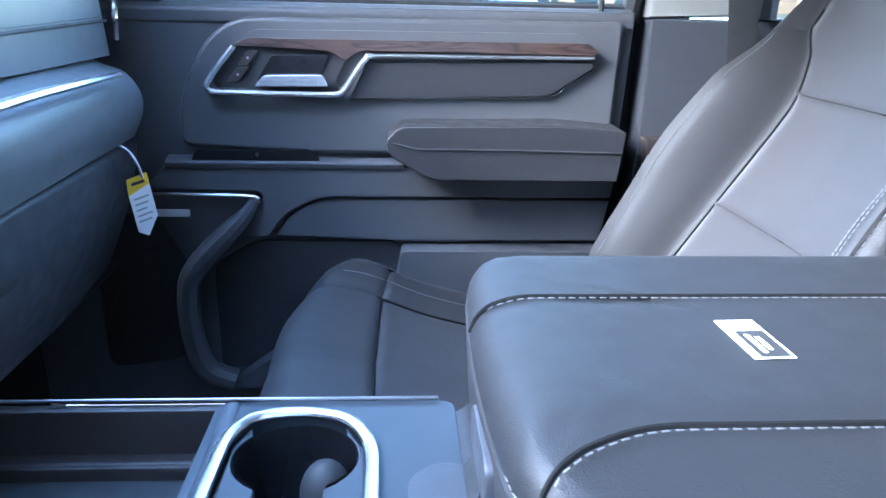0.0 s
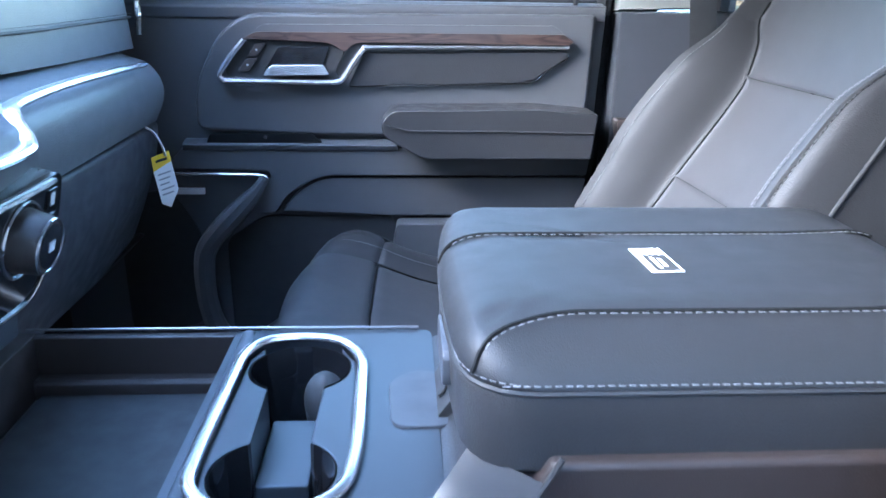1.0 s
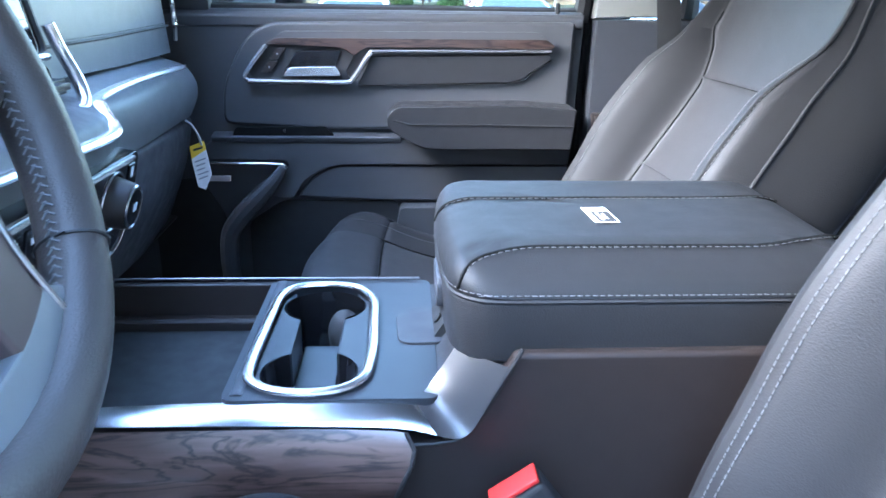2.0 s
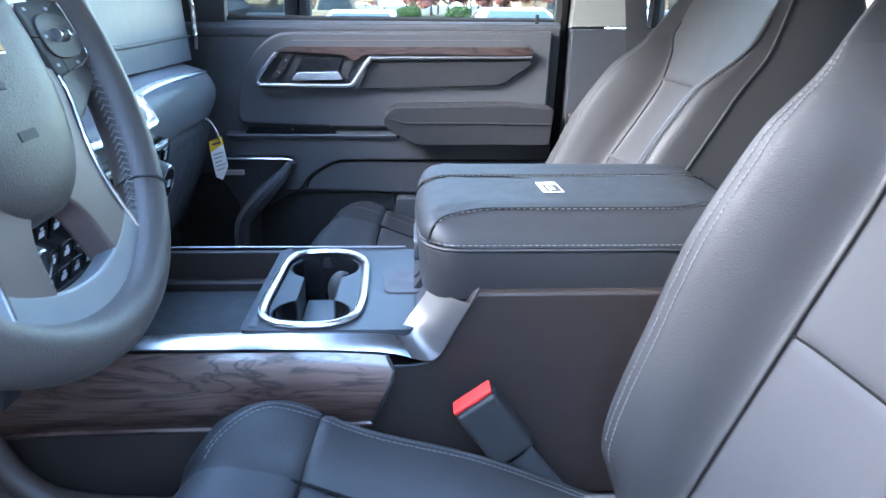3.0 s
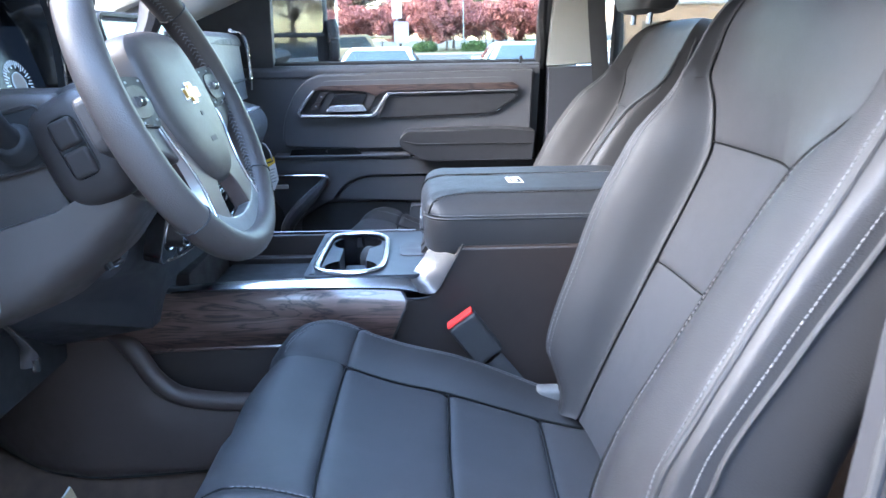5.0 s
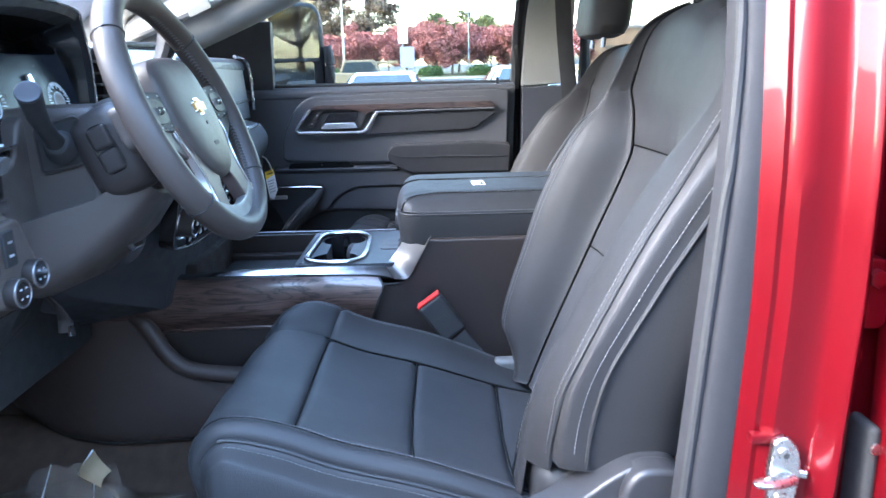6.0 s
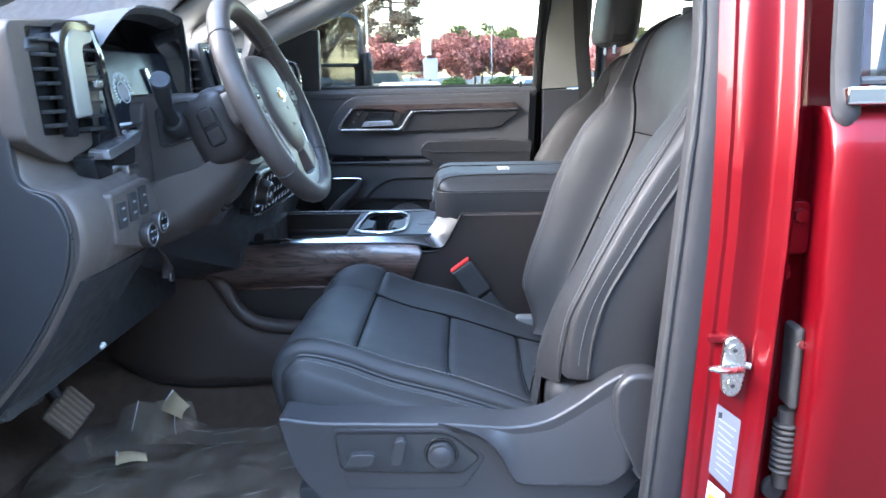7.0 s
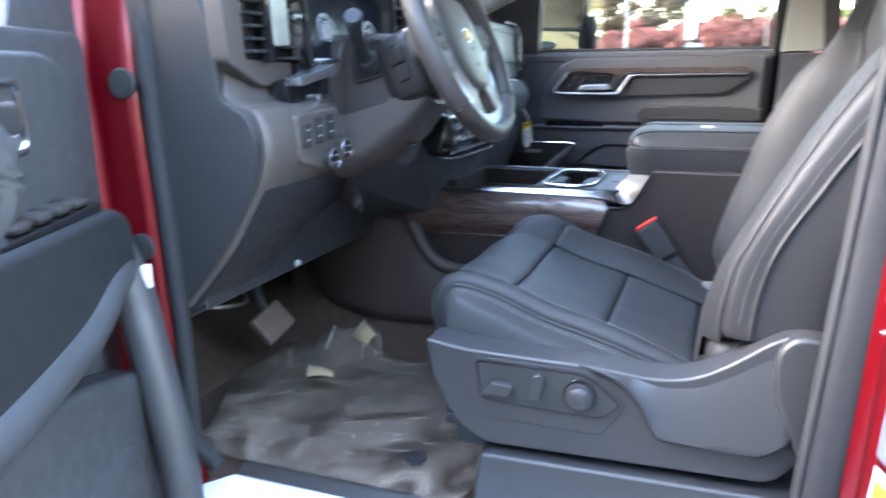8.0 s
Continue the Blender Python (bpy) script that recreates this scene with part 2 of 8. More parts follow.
BRASSCHROME = mat("gold badge", (0.36, 0.19, 0.045), 0.35, metal=0.7, var=0.08)
WHITEPL = mat("white label paper", (0.72, 0.72, 0.72), 0.6, var=0.04)
YELLOWP = mat("yellow label paper", (0.78, 0.52, 0.03), 0.6, var=0.05)
INK = mat("black print", (0.02, 0.02, 0.02), 0.6)
GREYINK = mat("grey print", (0.30, 0.31, 0.33), 0.6)
ICON = mat("white icon print", (0.55, 0.57, 0.60), 0.5)
LIT = mat("lit display marks", (0.3, 0.4, 0.5), 0.4)
LIT.node_tree.nodes["Principled BSDF"].inputs["Emission Color"].default_value = (0.55, 0.75, 1.0, 1)
LIT.node_tree.nodes["Principled BSDF"].inputs["Emission Strength"].default_value = 0.02
DISPLAY = mat("lit dark display", (0.004, 0.005, 0.007), 0.2, spec=0.12)
DISPLAY.node_tree.nodes["Principled BSDF"].inputs["Emission Color"].default_value = (0.25, 0.45, 0.9, 1)
DISPLAY.node_tree.nodes["Principled BSDF"].inputs["Emission Strength"].default_value = 0.0006
REDPL = mat("red plastic button", (0.65, 0.03, 0.025), 0.4, var=0.08)
BEIGE = mat("tan cardboard", (0.55, 0.40, 0.24), 0.8, var=0.12, scale=20)
SILL = mat("white sill film", (0.85, 0.85, 0.85), 0.4, var=0.05)


def paint_mat(name, base, flake=True):
    m = mat(name, base, 0.36, metal=0.45 if flake else 0.0, coat=0.22 if flake else 0.28, spec=0.25, var=0.05, rvar=0.03, scale=3)
    if flake:
        nt = m.node_tree
        N, L = nt.nodes, nt.links
        b = N["Principled BSDF"]
        tc = N.new("ShaderNodeTexCoord")
        v = N.new("ShaderNodeTexVoronoi")
        v.inputs["Scale"].default_value = 1800
        L.new(tc.outputs["Object"], v.inputs["Vector"])
        bp = N.new("ShaderNodeBump")
        bp.inputs["Strength"].default_value = 0.06
        bp.inputs["Distance"].default_value = 0.0004
        L.new(v.outputs["Distance"], bp.inputs["Height"])
        L.new(bp.outputs[0], b.inputs["Normal"])
    return m


RED = paint_mat("red metallic paint", (0.110, 0.0011, 0.0046))
# black leather with a warm brown sheen put into its colour
WHEEL_L = mat("warm-sheen wheel leather", (0.056, 0.047, 0.043), 0.44, spec=0.42, rvar=0.025, var=0.07, bump=0.3, bscale=700, kind="cell")
SPOKE_S = mat("brushed spoke metal", (0.26, 0.25, 0.25), 0.34, metal=0.9, var=0.05, rvar=0.02)
# brown tint paints a pinkish reflection into the grey spokes
SPOKE_P = mat("satin spoke plastic", (0.105, 0.078, 0.072), 0.42, metal=0.4, var=0.05, rvar=0.02)


def wood_mat(name, gain=1.0):
    m = bpy.data.materials.new(name)
    m.use_nodes = True
    N, L = m.node_tree.nodes, m.node_tree.links
    b = N["Principled BSDF"]
    tc = N.new("ShaderNodeTexCoord")
    mp = N.new("ShaderNodeMapping")
    mp.inputs["Scale"].default_value = (4.0, 14, 34)
    L.new(tc.outputs["Object"], mp.inputs["Vector"])
    a = N.new("ShaderNodeTexNoise")
    a.inputs["Scale"].default_value = 2.0
    a.inputs["Detail"].default_value = 9
    a.inputs["Distortion"].default_value = 1.4
    L.new(mp.outputs[0], a.inputs["Vector"])
    w = N.new("ShaderNodeTexNoise")
    w.inputs["Scale"].default_value = 0.9
    w.inputs["Detail"].default_value = 5
    w.inputs["Distortion"].default_value = 2.2
    L.new(mp.outputs[0], w.inputs["Vector"])
    v0, v1 = N.new("ShaderNodeMath"), N.new("ShaderNodeMath")
    v0.operation, v0.inputs[1].default_value = "SUBTRACT", 0.5
    v1.operation = "ABSOLUTE"
    L.new(w.outputs["Fac"], v0.inputs[0])
    L.new(v0.outputs[0], v1.inputs[0])
    v2 = N.new("ShaderNodeMapRange")
    v2.inputs[1].default_value, v2.inputs[2].default_value = 0.0, 0.045
    v2.inputs[3].default_value, v2.inputs[4].default_value = 0.15, 1.0
    L.new(v1.outputs[0], v2.inputs[0])
    mx = N.new("ShaderNodeMath")
    mx.operation = "MULTIPLY"
    L.new(a.outputs["Fac"], mx.inputs[0])
    L.new(v2.outputs[0], mx.inputs[1])
    cr = N.new("ShaderNodeValToRGB")
    cr.color_ramp.elements[0].color = (0.010 * gain, 0.006 * gain, 0.006 * gain, 1)
    cr.color_ramp.elements[1].color = (0.150 * gain, 0.092 * gain, 0.074 * gain, 1)
    cr.color_ramp.elements[1].position = 0.75
    e = cr.color_ramp.elements.new(0.30)
    e.color = (0.065 * gain, 0.038 * gain, 0.031 * gain, 1)
    L.new(mx.outputs[0], cr.inputs[0])
    L.new(cr.outputs[0], b.inputs["Base Color"])
    b.inputs["Roughness"].default_value = 0.35
    b.inputs["Coat Weight"].default_value = 0.75
    b.inputs["Coat Roughness"].default_value = 0.12
    b.inputs["Coat IOR"].default_value = 1.5
    bp = N.new("ShaderNodeBump")
    bp.inputs["Strength"].default_value = 0.15
    bp.inputs["Distance"].default_value = 0.0005
    L.new(a.outputs["Fac"], bp.inputs["Height"])
    L.new(bp.outputs[0], b.inputs["Normal"])
    return m


WOOD = wood_mat("dark open-pore wood veneer")
# same veneer with the door band's shade put into its colour
WOOD_SHADED = wood_mat("shaded wood veneer", 0.45)


def glass_mat(name, tint=(1, 1, 1), rough=0.0, clear=0.93, ior=1.5):
    """A pane: mostly clear, with a mirror's gloss at a slant."""
    m = bpy.data.materials.new(name)
    m.use_nodes = True
    N, L = m.node_tree.nodes, m.node_tree.links
    N.remove(N["Principled BSDF"])
    tr, gl, mx = N.new("ShaderNodeBsdfTransparent"), N.new("ShaderNodeBsdfGlossy"), N.new("ShaderNodeMixShader")
    tr.inputs[0].default_value = (*[clear * c for c in tint], 1)
    gl.inputs["Roughness"].default_value = rough
    fr = N.new("ShaderNodeFresnel")
    fr.inputs[0].default_value = ior
    L.new(fr.outputs[0], mx.inputs[0])
    L.new(tr.outputs[0], mx.inputs[1])
    L.new(gl.outputs[0], mx.inputs[2])
    L.new(mx.outputs[0], N["Material Output"].inputs["Surface"])
    return m


WGLASS = glass_mat("windscreen glass")
# pane darkened beyond plain glass to dim the bright outside
GLASS = glass_mat("window glass", (0.96, 1.0, 0.99), clear=0.58, ior=1.36)
TINTED = glass_mat("privacy glass", (0.8, 0.8, 0.8), clear=0.55)
MIRROR = mat("mirror glass", (0.85, 0.86, 0.87), 0.015, metal=1.0, var=0.01, rvar=0.01)
FILM = glass_mat("clear plastic film", (0.97, 0.95, 0.92), rough=0.13, clear=0.9)
fn, fl = FILM.node_tree.nodes, FILM.node_tree.links
# tan diffuse patches by noise brighten the film in place of its glints
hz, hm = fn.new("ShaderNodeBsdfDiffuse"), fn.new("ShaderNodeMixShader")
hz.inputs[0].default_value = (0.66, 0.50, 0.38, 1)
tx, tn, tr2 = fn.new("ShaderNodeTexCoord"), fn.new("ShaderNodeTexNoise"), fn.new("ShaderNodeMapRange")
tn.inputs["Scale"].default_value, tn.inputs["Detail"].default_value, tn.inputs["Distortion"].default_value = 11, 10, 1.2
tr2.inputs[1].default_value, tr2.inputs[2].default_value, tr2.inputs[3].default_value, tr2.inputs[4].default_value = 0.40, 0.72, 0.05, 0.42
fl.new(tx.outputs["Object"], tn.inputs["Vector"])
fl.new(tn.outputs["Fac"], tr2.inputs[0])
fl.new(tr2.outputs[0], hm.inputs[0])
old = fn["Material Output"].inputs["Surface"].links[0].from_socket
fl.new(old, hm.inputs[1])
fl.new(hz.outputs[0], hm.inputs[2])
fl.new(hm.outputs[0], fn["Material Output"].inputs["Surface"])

# ---------------------------------------------------------------- cab shell


def structure(name, bm, material, label="", category=""):
    ob = part(name, bm, material, None, label, kind="structure")
    return tagged(ob, category=category)


FLOOR_Z = 0.70
bm = block(-0.80, 1.66, -0.84, 0.86, 0.64, FLOOR_Z, 0.01)
structure("floor", bm, CARPET, "black carpeted cab floor", "floor")
# toe board, rising towards the engine
bm = prism(round_poly([(-0.78, 0.66), (-0.78, FLOOR_Z + 0.001), (-0.98, 0.86), (-1.05, 1.25), (-1.09, 1.25), (-1.09, 0.66)], 0.03), "y", -0.84, 0.86)
structure("wall_firewall", bm, CARPET, "carpeted toe board below the dashboard", "wall")
# tunnel under the console
sec = pchip([-0.30, -0.22, -0.16, 0.0, 0.16, 0.22, 0.30], [0.70, 0.74, 0.80, 0.83, 0.80, 0.74, 0.70])
bm = sheet(lambda s, t: (-1.0 + 2.6 * s, -0.30 + 0.6 * t, sec(-0.30 + 0.6 * t)), 8, 24)
structure("floor_tunnel", bm, CARPET, "carpeted transmission tunnel", "floor")

# roof skin and headliner
roofz = pchip([-0.12, 0.1, 0.6, 1.3, 1.66], [1.885, 1.94, 1.965, 1.955, 1.90])
bm = sheet(lambda s, t: (-0.12 + 1.78 * s, -0.74 + 1.48 * t, roofz(-0.12 + 1.78 * s) - 0.09 * (2 * t - 1)**4), 16, 12)
structure("ceiling_headliner", bm, LINER, "light grey woven headliner", "ceiling")
bm = sheet(lambda s, t: (-0.16 + 1.9 * s, -0.84 + 1.68 * t, roofz(-0.12 + 1.78 * s) + 0.05 - 0.12 * (2 * t - 1)**4), 16, 12)
structure("roof", bm, RED, "red painted cab roof", "roof")

# windscreen between the pillars
bm = sheet(lambda s, t: (-1.02 + 0.90 * s - 0.10 * (1 - (2 * t - 1)**2) * (1 - 0.6 * s), -0.74 + 1.48 * t, 1.50 + 0.385 * s), 6, 12)
wind = structure("window_windscreen", bm, WGLASS, "clear laminated windscreen", "window")
wind.visible_shadow = False
bm = sheet(lambda s, t: (-1.02 - 0.12 * (1 - (2 * t - 1)**2) - 0.9 * s, -0.80 + 1.60 * t, 1.50 - 0.10 * s), 8, 8)
structure("bonnet", bm, RED, "red painted bonnet ahead of the windscreen", "bonnet")
bm = block(1.64, 1.72, -0.84, 0.86, 0.64, 1.38, 0.01)
block(1.64, 1.72, -0.84, 0.86, 1.80, 1.93, 0.01, bm=bm)
block(1.64, 1.72, -0.84, -0.66, 1.38, 1.80, 0.005, bm=bm)
block(1.64, 1.72, 0.66, 0.86, 1.38, 1.80, 0.005, bm=bm)
structure("wall_rear", bm, SOFT, "cab rear wall round the back window", "wall")
bm = block(1.675, 1.683, -0.66, 0.66, 1.38, 1.80, 0)
g = structure("window_rear", bm, TINTED, "tinted rear window", "window")
g.visible_shadow = False


def a_pillar(side):
    """Trimmed windscreen pillar with a grab handle on it."""
    y = 0.775 if side > 0 else -0.80
    base = thing("a_pillar_trim", (-0.95, y, 1.45), "light grey windscreen pillar trim with a grab handle", "pillar trim")
    line = catmull([(-1.02, y, 1.475), (-0.80, y - side * 0.01, 1.565), (-0.58, y - side * 0.03, 1.655), (-0.36, y - side * 0.045, 1.745), (-0.16, y - side * 0.06, 1.835), (-0.02, y - side * 0.07, 1.895)], 6)
    part("pillar_cover", tube([p - Vector((0, 0, 0.022)) for p in line], [0.066] * len(line), 14, flat=0.95), PILLAR, base)
    if side > 0:
        h = catmull([(-0.74, 0.735, 1.61), (-0.70, 0.685, 1.625), (-0.58, 0.672, 1.668), (-0.44, 0.668, 1.722), (-0.33, 0.672, 1.766), (-0.29, 0.715, 1.79)], 6)
        part("grab_handle", tube(h, 0.019, 10, flat=0.8), PILLAR, base)
        hb = block(-0.545, -0.475, 0.645, 0.656, -0.016, 0.016, 0.004)
        moved(hb, Matrix.Translation((-0.51, 0, 1.693)) @ Matrix.Rotation(radians(-23), 4, "Y") @ Matrix.Translation((0.51, 0, 0)))
        part("handle_cap", hb, PILLAR, base)
    return base


a_pillar(1)
a_pillar(-1)

# ---------------------------------------------------------------- passenger door
DY = 0.80
door = thing("passenger_door", (0.0, 0.84, 0.72), "closed black front passenger door with wood and chrome trim", "door")
base_pts = round_poly([(-0.62, 0.74), (-0.62, 1.452, 0.002), (0.405, 1.455, 0.004), (0.395, 1.20), (0.37, 0.98), (0.33, 0.74)], 0.03)
part("lower_panel", prism(base_pts, "y", DY, DY + 0.05, 0.008), DOORPL, door)
# belt rail along the window
part("belt_rail", prism(round_poly([(DY - 0.004, 1.425), (DY - 0.008, 1.447), (DY + 0.012, 1.459), (DY + 0.035, 1.459), (DY + 0.035, 1.425)], 0.006), "x", -0.60, 0.402, 0.002), DOORPL, door)
up = round_poly([(-0.335, 1.232, 0.02), (-0.332, 1.31, 0.05), (-0.285, 1.40, 0.05), (-0.235, 1.436, 0.03), (0.385, 1.440, 0.01), (0.378, 1.222, 0.01), (-0.12, 1.222)], 0.02)
part("upper_panel", prism(up, "y", DY - 0.016, DY + 0.01, 0.010, 3), DOORPL, door)
# wood band
wood = round_poly([(-0.236, 1.394, 0.004), (-0.216, 1.4055, 0.010), (0.325, 1.4065, 0.004), (0.342, 1.394, 0.003), (0.336, 1.3885, 0.002), (-0.042, 1.3895, 0.02), (-0.062, 1.372, 0.006), (-0.085, 1.388, 0.02)], 0.006)
part("wood_band", prism(wood, "y", DY - 0.032, DY - 0.010, 0.006, 3), WOOD_SHADED, door, "dark glossy wood veneer band")
cap_b = round_poly([(-0.222, 1.403, 0.004), (-0.205, 1.418, 0.010), (0.308, 1.421, 0.006), (0.330, 1.404, 0.003), (0.20, 1.402, 0.003)], 0.004)
part("band_cap", prism(cap_b, "y", DY - 0.026, DY - 0.010, 0.006, 3), DOORPL, door)
# padded insert under the chrome line
pad = round_poly([(-0.028, 1.372, 0.004), (0.333, 1.377, 0.002), (0.337, 1.368, 0.004), (0.266, 1.322, 0.012), (-0.058, 1.313, 0.004)], 0.006)
part("door_pad", prism(pad, "y", DY - 0.026, DY - 0.010, 0.007, 3), VINYL_D, door)
part("pad_piping", tube(catmull([(-0.055, DY - 0.020, 1.3135), (0.10, DY - 0.020, 1.317), (0.262, DY - 0.020, 1.3215), (0.30, DY - 0.020, 1.343), (0.338, DY - 0.022, 1.368)], 6), 0.0022, 6), SATIN, door, "thin bright edging")
# handle bezel
bowl = round_poly([(-0.236, 1.392, 0.006), (-0.086, 1.390, 0.01), (-0.062, 1.372, 0.006), (-0.080, 1.340), (-0.070, 1.325, 0.004), (-0.268, 1.327, 0.008), (-0.274, 1.338, 0.008)], 0.006)
part("handle_bezel", prism(bowl, "y", DY - 0.024, DY - 0.010, 0.003), DARK, door)
recess = round_poly([(-0.178, 1.380), (-0.088, 1.382), (-0.104, 1.340), (-0.205, 1.338)], 0.006)
part("handle_bowl", prism(recess, "y", DY - 0.027, DY - 0.02, 0.002), GLOSSBLACK, door)
lever = prism(round_poly([(-0.205, 1.332), (-0.190, 1.350), (-0.098, 1.352), (-0.088, 1.334)], 0.005), "y", DY - 0.044, DY - 0.030, 0.004, 3)
part("door_handle", lever, TRIMM, door, "satin chrome inside door handle")
stripe = catmull([(-0.235, DY - 0.03, 1.392), (-0.262, DY - 0.03, 1.360), (-0.280, DY - 0.03, 1.334), (-0.276, DY - 0.03, 1.324), (-0.262, DY - 0.03, 1.3215), (-0.16, DY - 0.03, 1.3205), (-0.084, DY - 0.03, 1.3205), (-0.066, DY - 0.03, 1.327), (-0.046, DY - 0.03, 1.356), (-0.030, DY - 0.03, 1.376), (-0.014, DY - 0.03, 1.381), (0.12, DY - 0.03, 1.3825), (0.336, DY - 0.028, 1.3845)], 5)
part("chrome_line", tube(stripe, [0.0058 if p.x < -0.02 else 0.0036 for p in stripe], 8, up=(0, 1, 0)), TRIMM, door, "polished chrome line")
for k in range(2):
    b = prism(round_poly([(-0.250 + 0.018 * k, 1.338 + 0.026 * k), (-0.232 + 0.018 * k, 1.360 + 0.026 * k), (-0.214 + 0.016 * k, 1.360 + 0.026 * k), (-0.232 + 0.016 * k, 1.338 + 0.026 * k)], 0.003), "y", DY - 0.029, DY - 0.022, 0.001)
    part("lock_button", b, PLASTIC, door)
    part("lock_mark", disc((-0.232 + 0.017 * k, DY - 0.029, 1.349 + 0.026 * k), (0, -1, 0), 0.0020, 0.0006, 0), GREYINK, door)
# armrest
arm = round_poly([(0.000, 1.256, 0.012), (0.020, 1.281, 0.02), (0.28, 1.285, 0.02), (0.382, 1.276, 0.004), (0.374, 1.196, 0.004), (0.074, 1.196, 0.02), (0.008, 1.234, 0.012)], 0.01, 5)
arest = part("armrest", prism(arm, "y", DY - 0.095, DY, 0.016, 4), VINYL_D, door, "padded vinyl door armrest")
part("armrest_seam", tube([(0.012, DY - 0.0945, 1.255), (0.05, DY - 0.096, 1.246), (0.2, DY - 0.096, 1.246), (0.376, DY - 0.096, 1.243)], 0.0016, 6), DARK, arest)
# pull slot ahead of the armrest: a solid block painting the slot's shade
part("pull_slot", prism(round_poly([(-0.318, 1.208), (-0.310, 1.226), (-0.126, 1.228), (-0.108, 1.209)], 0.004), "y", DY - 0.0228, DY - 0.012, 0.002), SHADE_BLACK, door)
part("slot_rivet", disc((-0.21, DY - 0.026, 1.221), (0, -1, 0), 0.003, 0.002, 0.0005, 12), PLASTIC, door)
# shelf and raised lower field
part("shelf_edge", prism(round_poly([(DY - 0.025, 1.196), (DY - 0.030, 1.208), (DY - 0.006, 1.214), (DY + 0.01, 1.214), (DY + 0.01, 1.19)], 0.004), "x", -0.36, 0.03, 0.002), DOORPL, door)
mid = round_poly([(-0.36, 1.202, 0.004), (0.07, 1.202, 0.01), (0.10, 1.188, 0.02), (0.392, 1.188, 0.003), (0.387, 1.150, 0.003), (-0.115, 1.149, 0.03), (-0.175, 1.115, 0.03), (-0.20, 1.076, 0.01), (-0.236, 1.076, 0.02), (-0.262, 1.10, 0.02), (-0.205, 1.145, 0.006), (-0.212, 1.158, 0.006), (-0.40, 1.160)], 0.01)
part("middle_panel", prism(mid, "y", DY - 0.022, DY + 0.005, 0.008, 3), DOORPL, door)
low = round_poly([(-0.188, 1.078, 0.006), (-0.165, 1.112, 0.02), (-0.116, 1.143, 0.03), (0.388, 1.144, 0.003), (0.374, 1.070, 0.003), (0.022, 1.0695, 0.006)], 0.01)
part("storage_flap", prism(low, "y", DY - 0.016, DY + 0.005, 0.006, 3), DOORPL, door)
foot = round_poly([(0.028, 1.062, 0.01), (0.376, 1.062, 0.003), (0.345, 0.80), (-0.28, 0.80), (-0.20, 0.86), (0.0, 0.90)], 0.02)
part("map_pocket", prism(foot, "y", DY - 0.05, DY - 0.004, 0.012, 3), DOORPL, door)
part("pocket_back", prism(round_poly([(-0.30, 0.82), (-0.30, 1.02), (-0.225, 1.066), (0.024, 1.066), (0.02, 0.82)], 0.02), "y", DY - 0.006, DY + 0.004, 0.002), DARK, door)
ridge = catmull([(-0.215, DY - 0.03, 1.146), (-0.235, DY - 0.032, 1.118), (-0.262, DY - 0.034, 1.090), (-0.318, DY - 0.036, 1.030), (-0.338, DY - 0.036, 0.985), (-0.338, DY - 0.036, 0.90), (-0.318, DY - 0.036, 0.835), (-0.27, DY - 0.036, 0.81)], 6)
part("pocket_ridge", tube(ridge, [0.008 + 0.012 * min(1, i / 14) for i in range(len(ridge))], 10, up=(0, 1, 0)), DOORPL, door)
part("chrome_accent", tube(catmull([(-0.40, DY - 0.026, 1.1535), (-0.30, DY - 0.028, 1.1525), (-0.232, DY - 0.028, 1.1515), (-0.212, DY - 0.029, 1.147), (-0.222, DY - 0.030, 1.133), (-0.246, DY - 0.032, 1.106)], 6), 0.0028, 6), TRIMM, door, "thin chrome accent")
part("audio_badge", block(-0.385, -0.328, DY - 0.026, DY - 0.018, 1.113, 1.125, 0.002), mat("pale silver badge", (0.50, 0.46, 0.45), 0.45), door, "small silver speaker badge")
part("speaker_grille", prism(round_poly([(-0.50, 0.82), (-0.50, 1.10), (-0.40, 1.12), (-0.345, 1.03), (-0.355, 0.84)], 0.03), "y", DY - 0.006, DY + 0.002, 0.002), DARK, door)
# window frame and glass
fr = bmesh.new()
tube(catmull([(0.405, 0.835, 1.44), (0.418, 0.83, 1.58), (0.432, 0.80, 1.74), (0.435, 0.76, 1.88)], 6), 0.024, 8, flat=0.7, bm=fr)
tube([(-0.46, 0.83, 1.665), (-0.25, 0.80, 1.76), (-0.05, 0.77, 1.86), (0.435, 0.755, 1.90)], 0.024, 8, bm=fr)
tube([(-0.60, 0.835, 1.455), (0.41, 0.835, 1.452)], 0.016, 8, bm=fr)
part("window_frame", fr, RUBBER, door, "black window frame with rubber runs")
part("sail_panel", prism(round_poly([(-0.58, 1.452), (-0.35, 1.454), (-0.345, 1.66), (-0.42, 1.66), (-0.62, 1.56)], 0.006), "y", 0.805, 0.84, 0.004), DARK, door)
gp = prism([(-0.36, 1.45), (0.41, 1.45), (0.432, 1.88), (-0.02, 1.88), (-0.36, 1.70)], "y", 0.832, 0.837)
pane = part("window_glass", gp, GLASS, door)
pane.visible_shadow = False
part("lock_pin", disc((0.350, 0.808, 1.455), (0, 0, 1), 0.0045, 0.022, 0.002, 12), DARK, door)
part("outer_skin", prism([(-0.62, 0.66), (-0.62, 1.45), (0.40, 1.45), (0.34, 0.66)], "y", 0.93, 0.95, 0.004), RED, door)

# ---------------------------------------------------------------- passenger side beyond the door
bp = thing("b_pillar_trim", (0.49, 0.82, 0.72), "two-tone centre pillar trim, light grey above charcoal", "pillar trim")
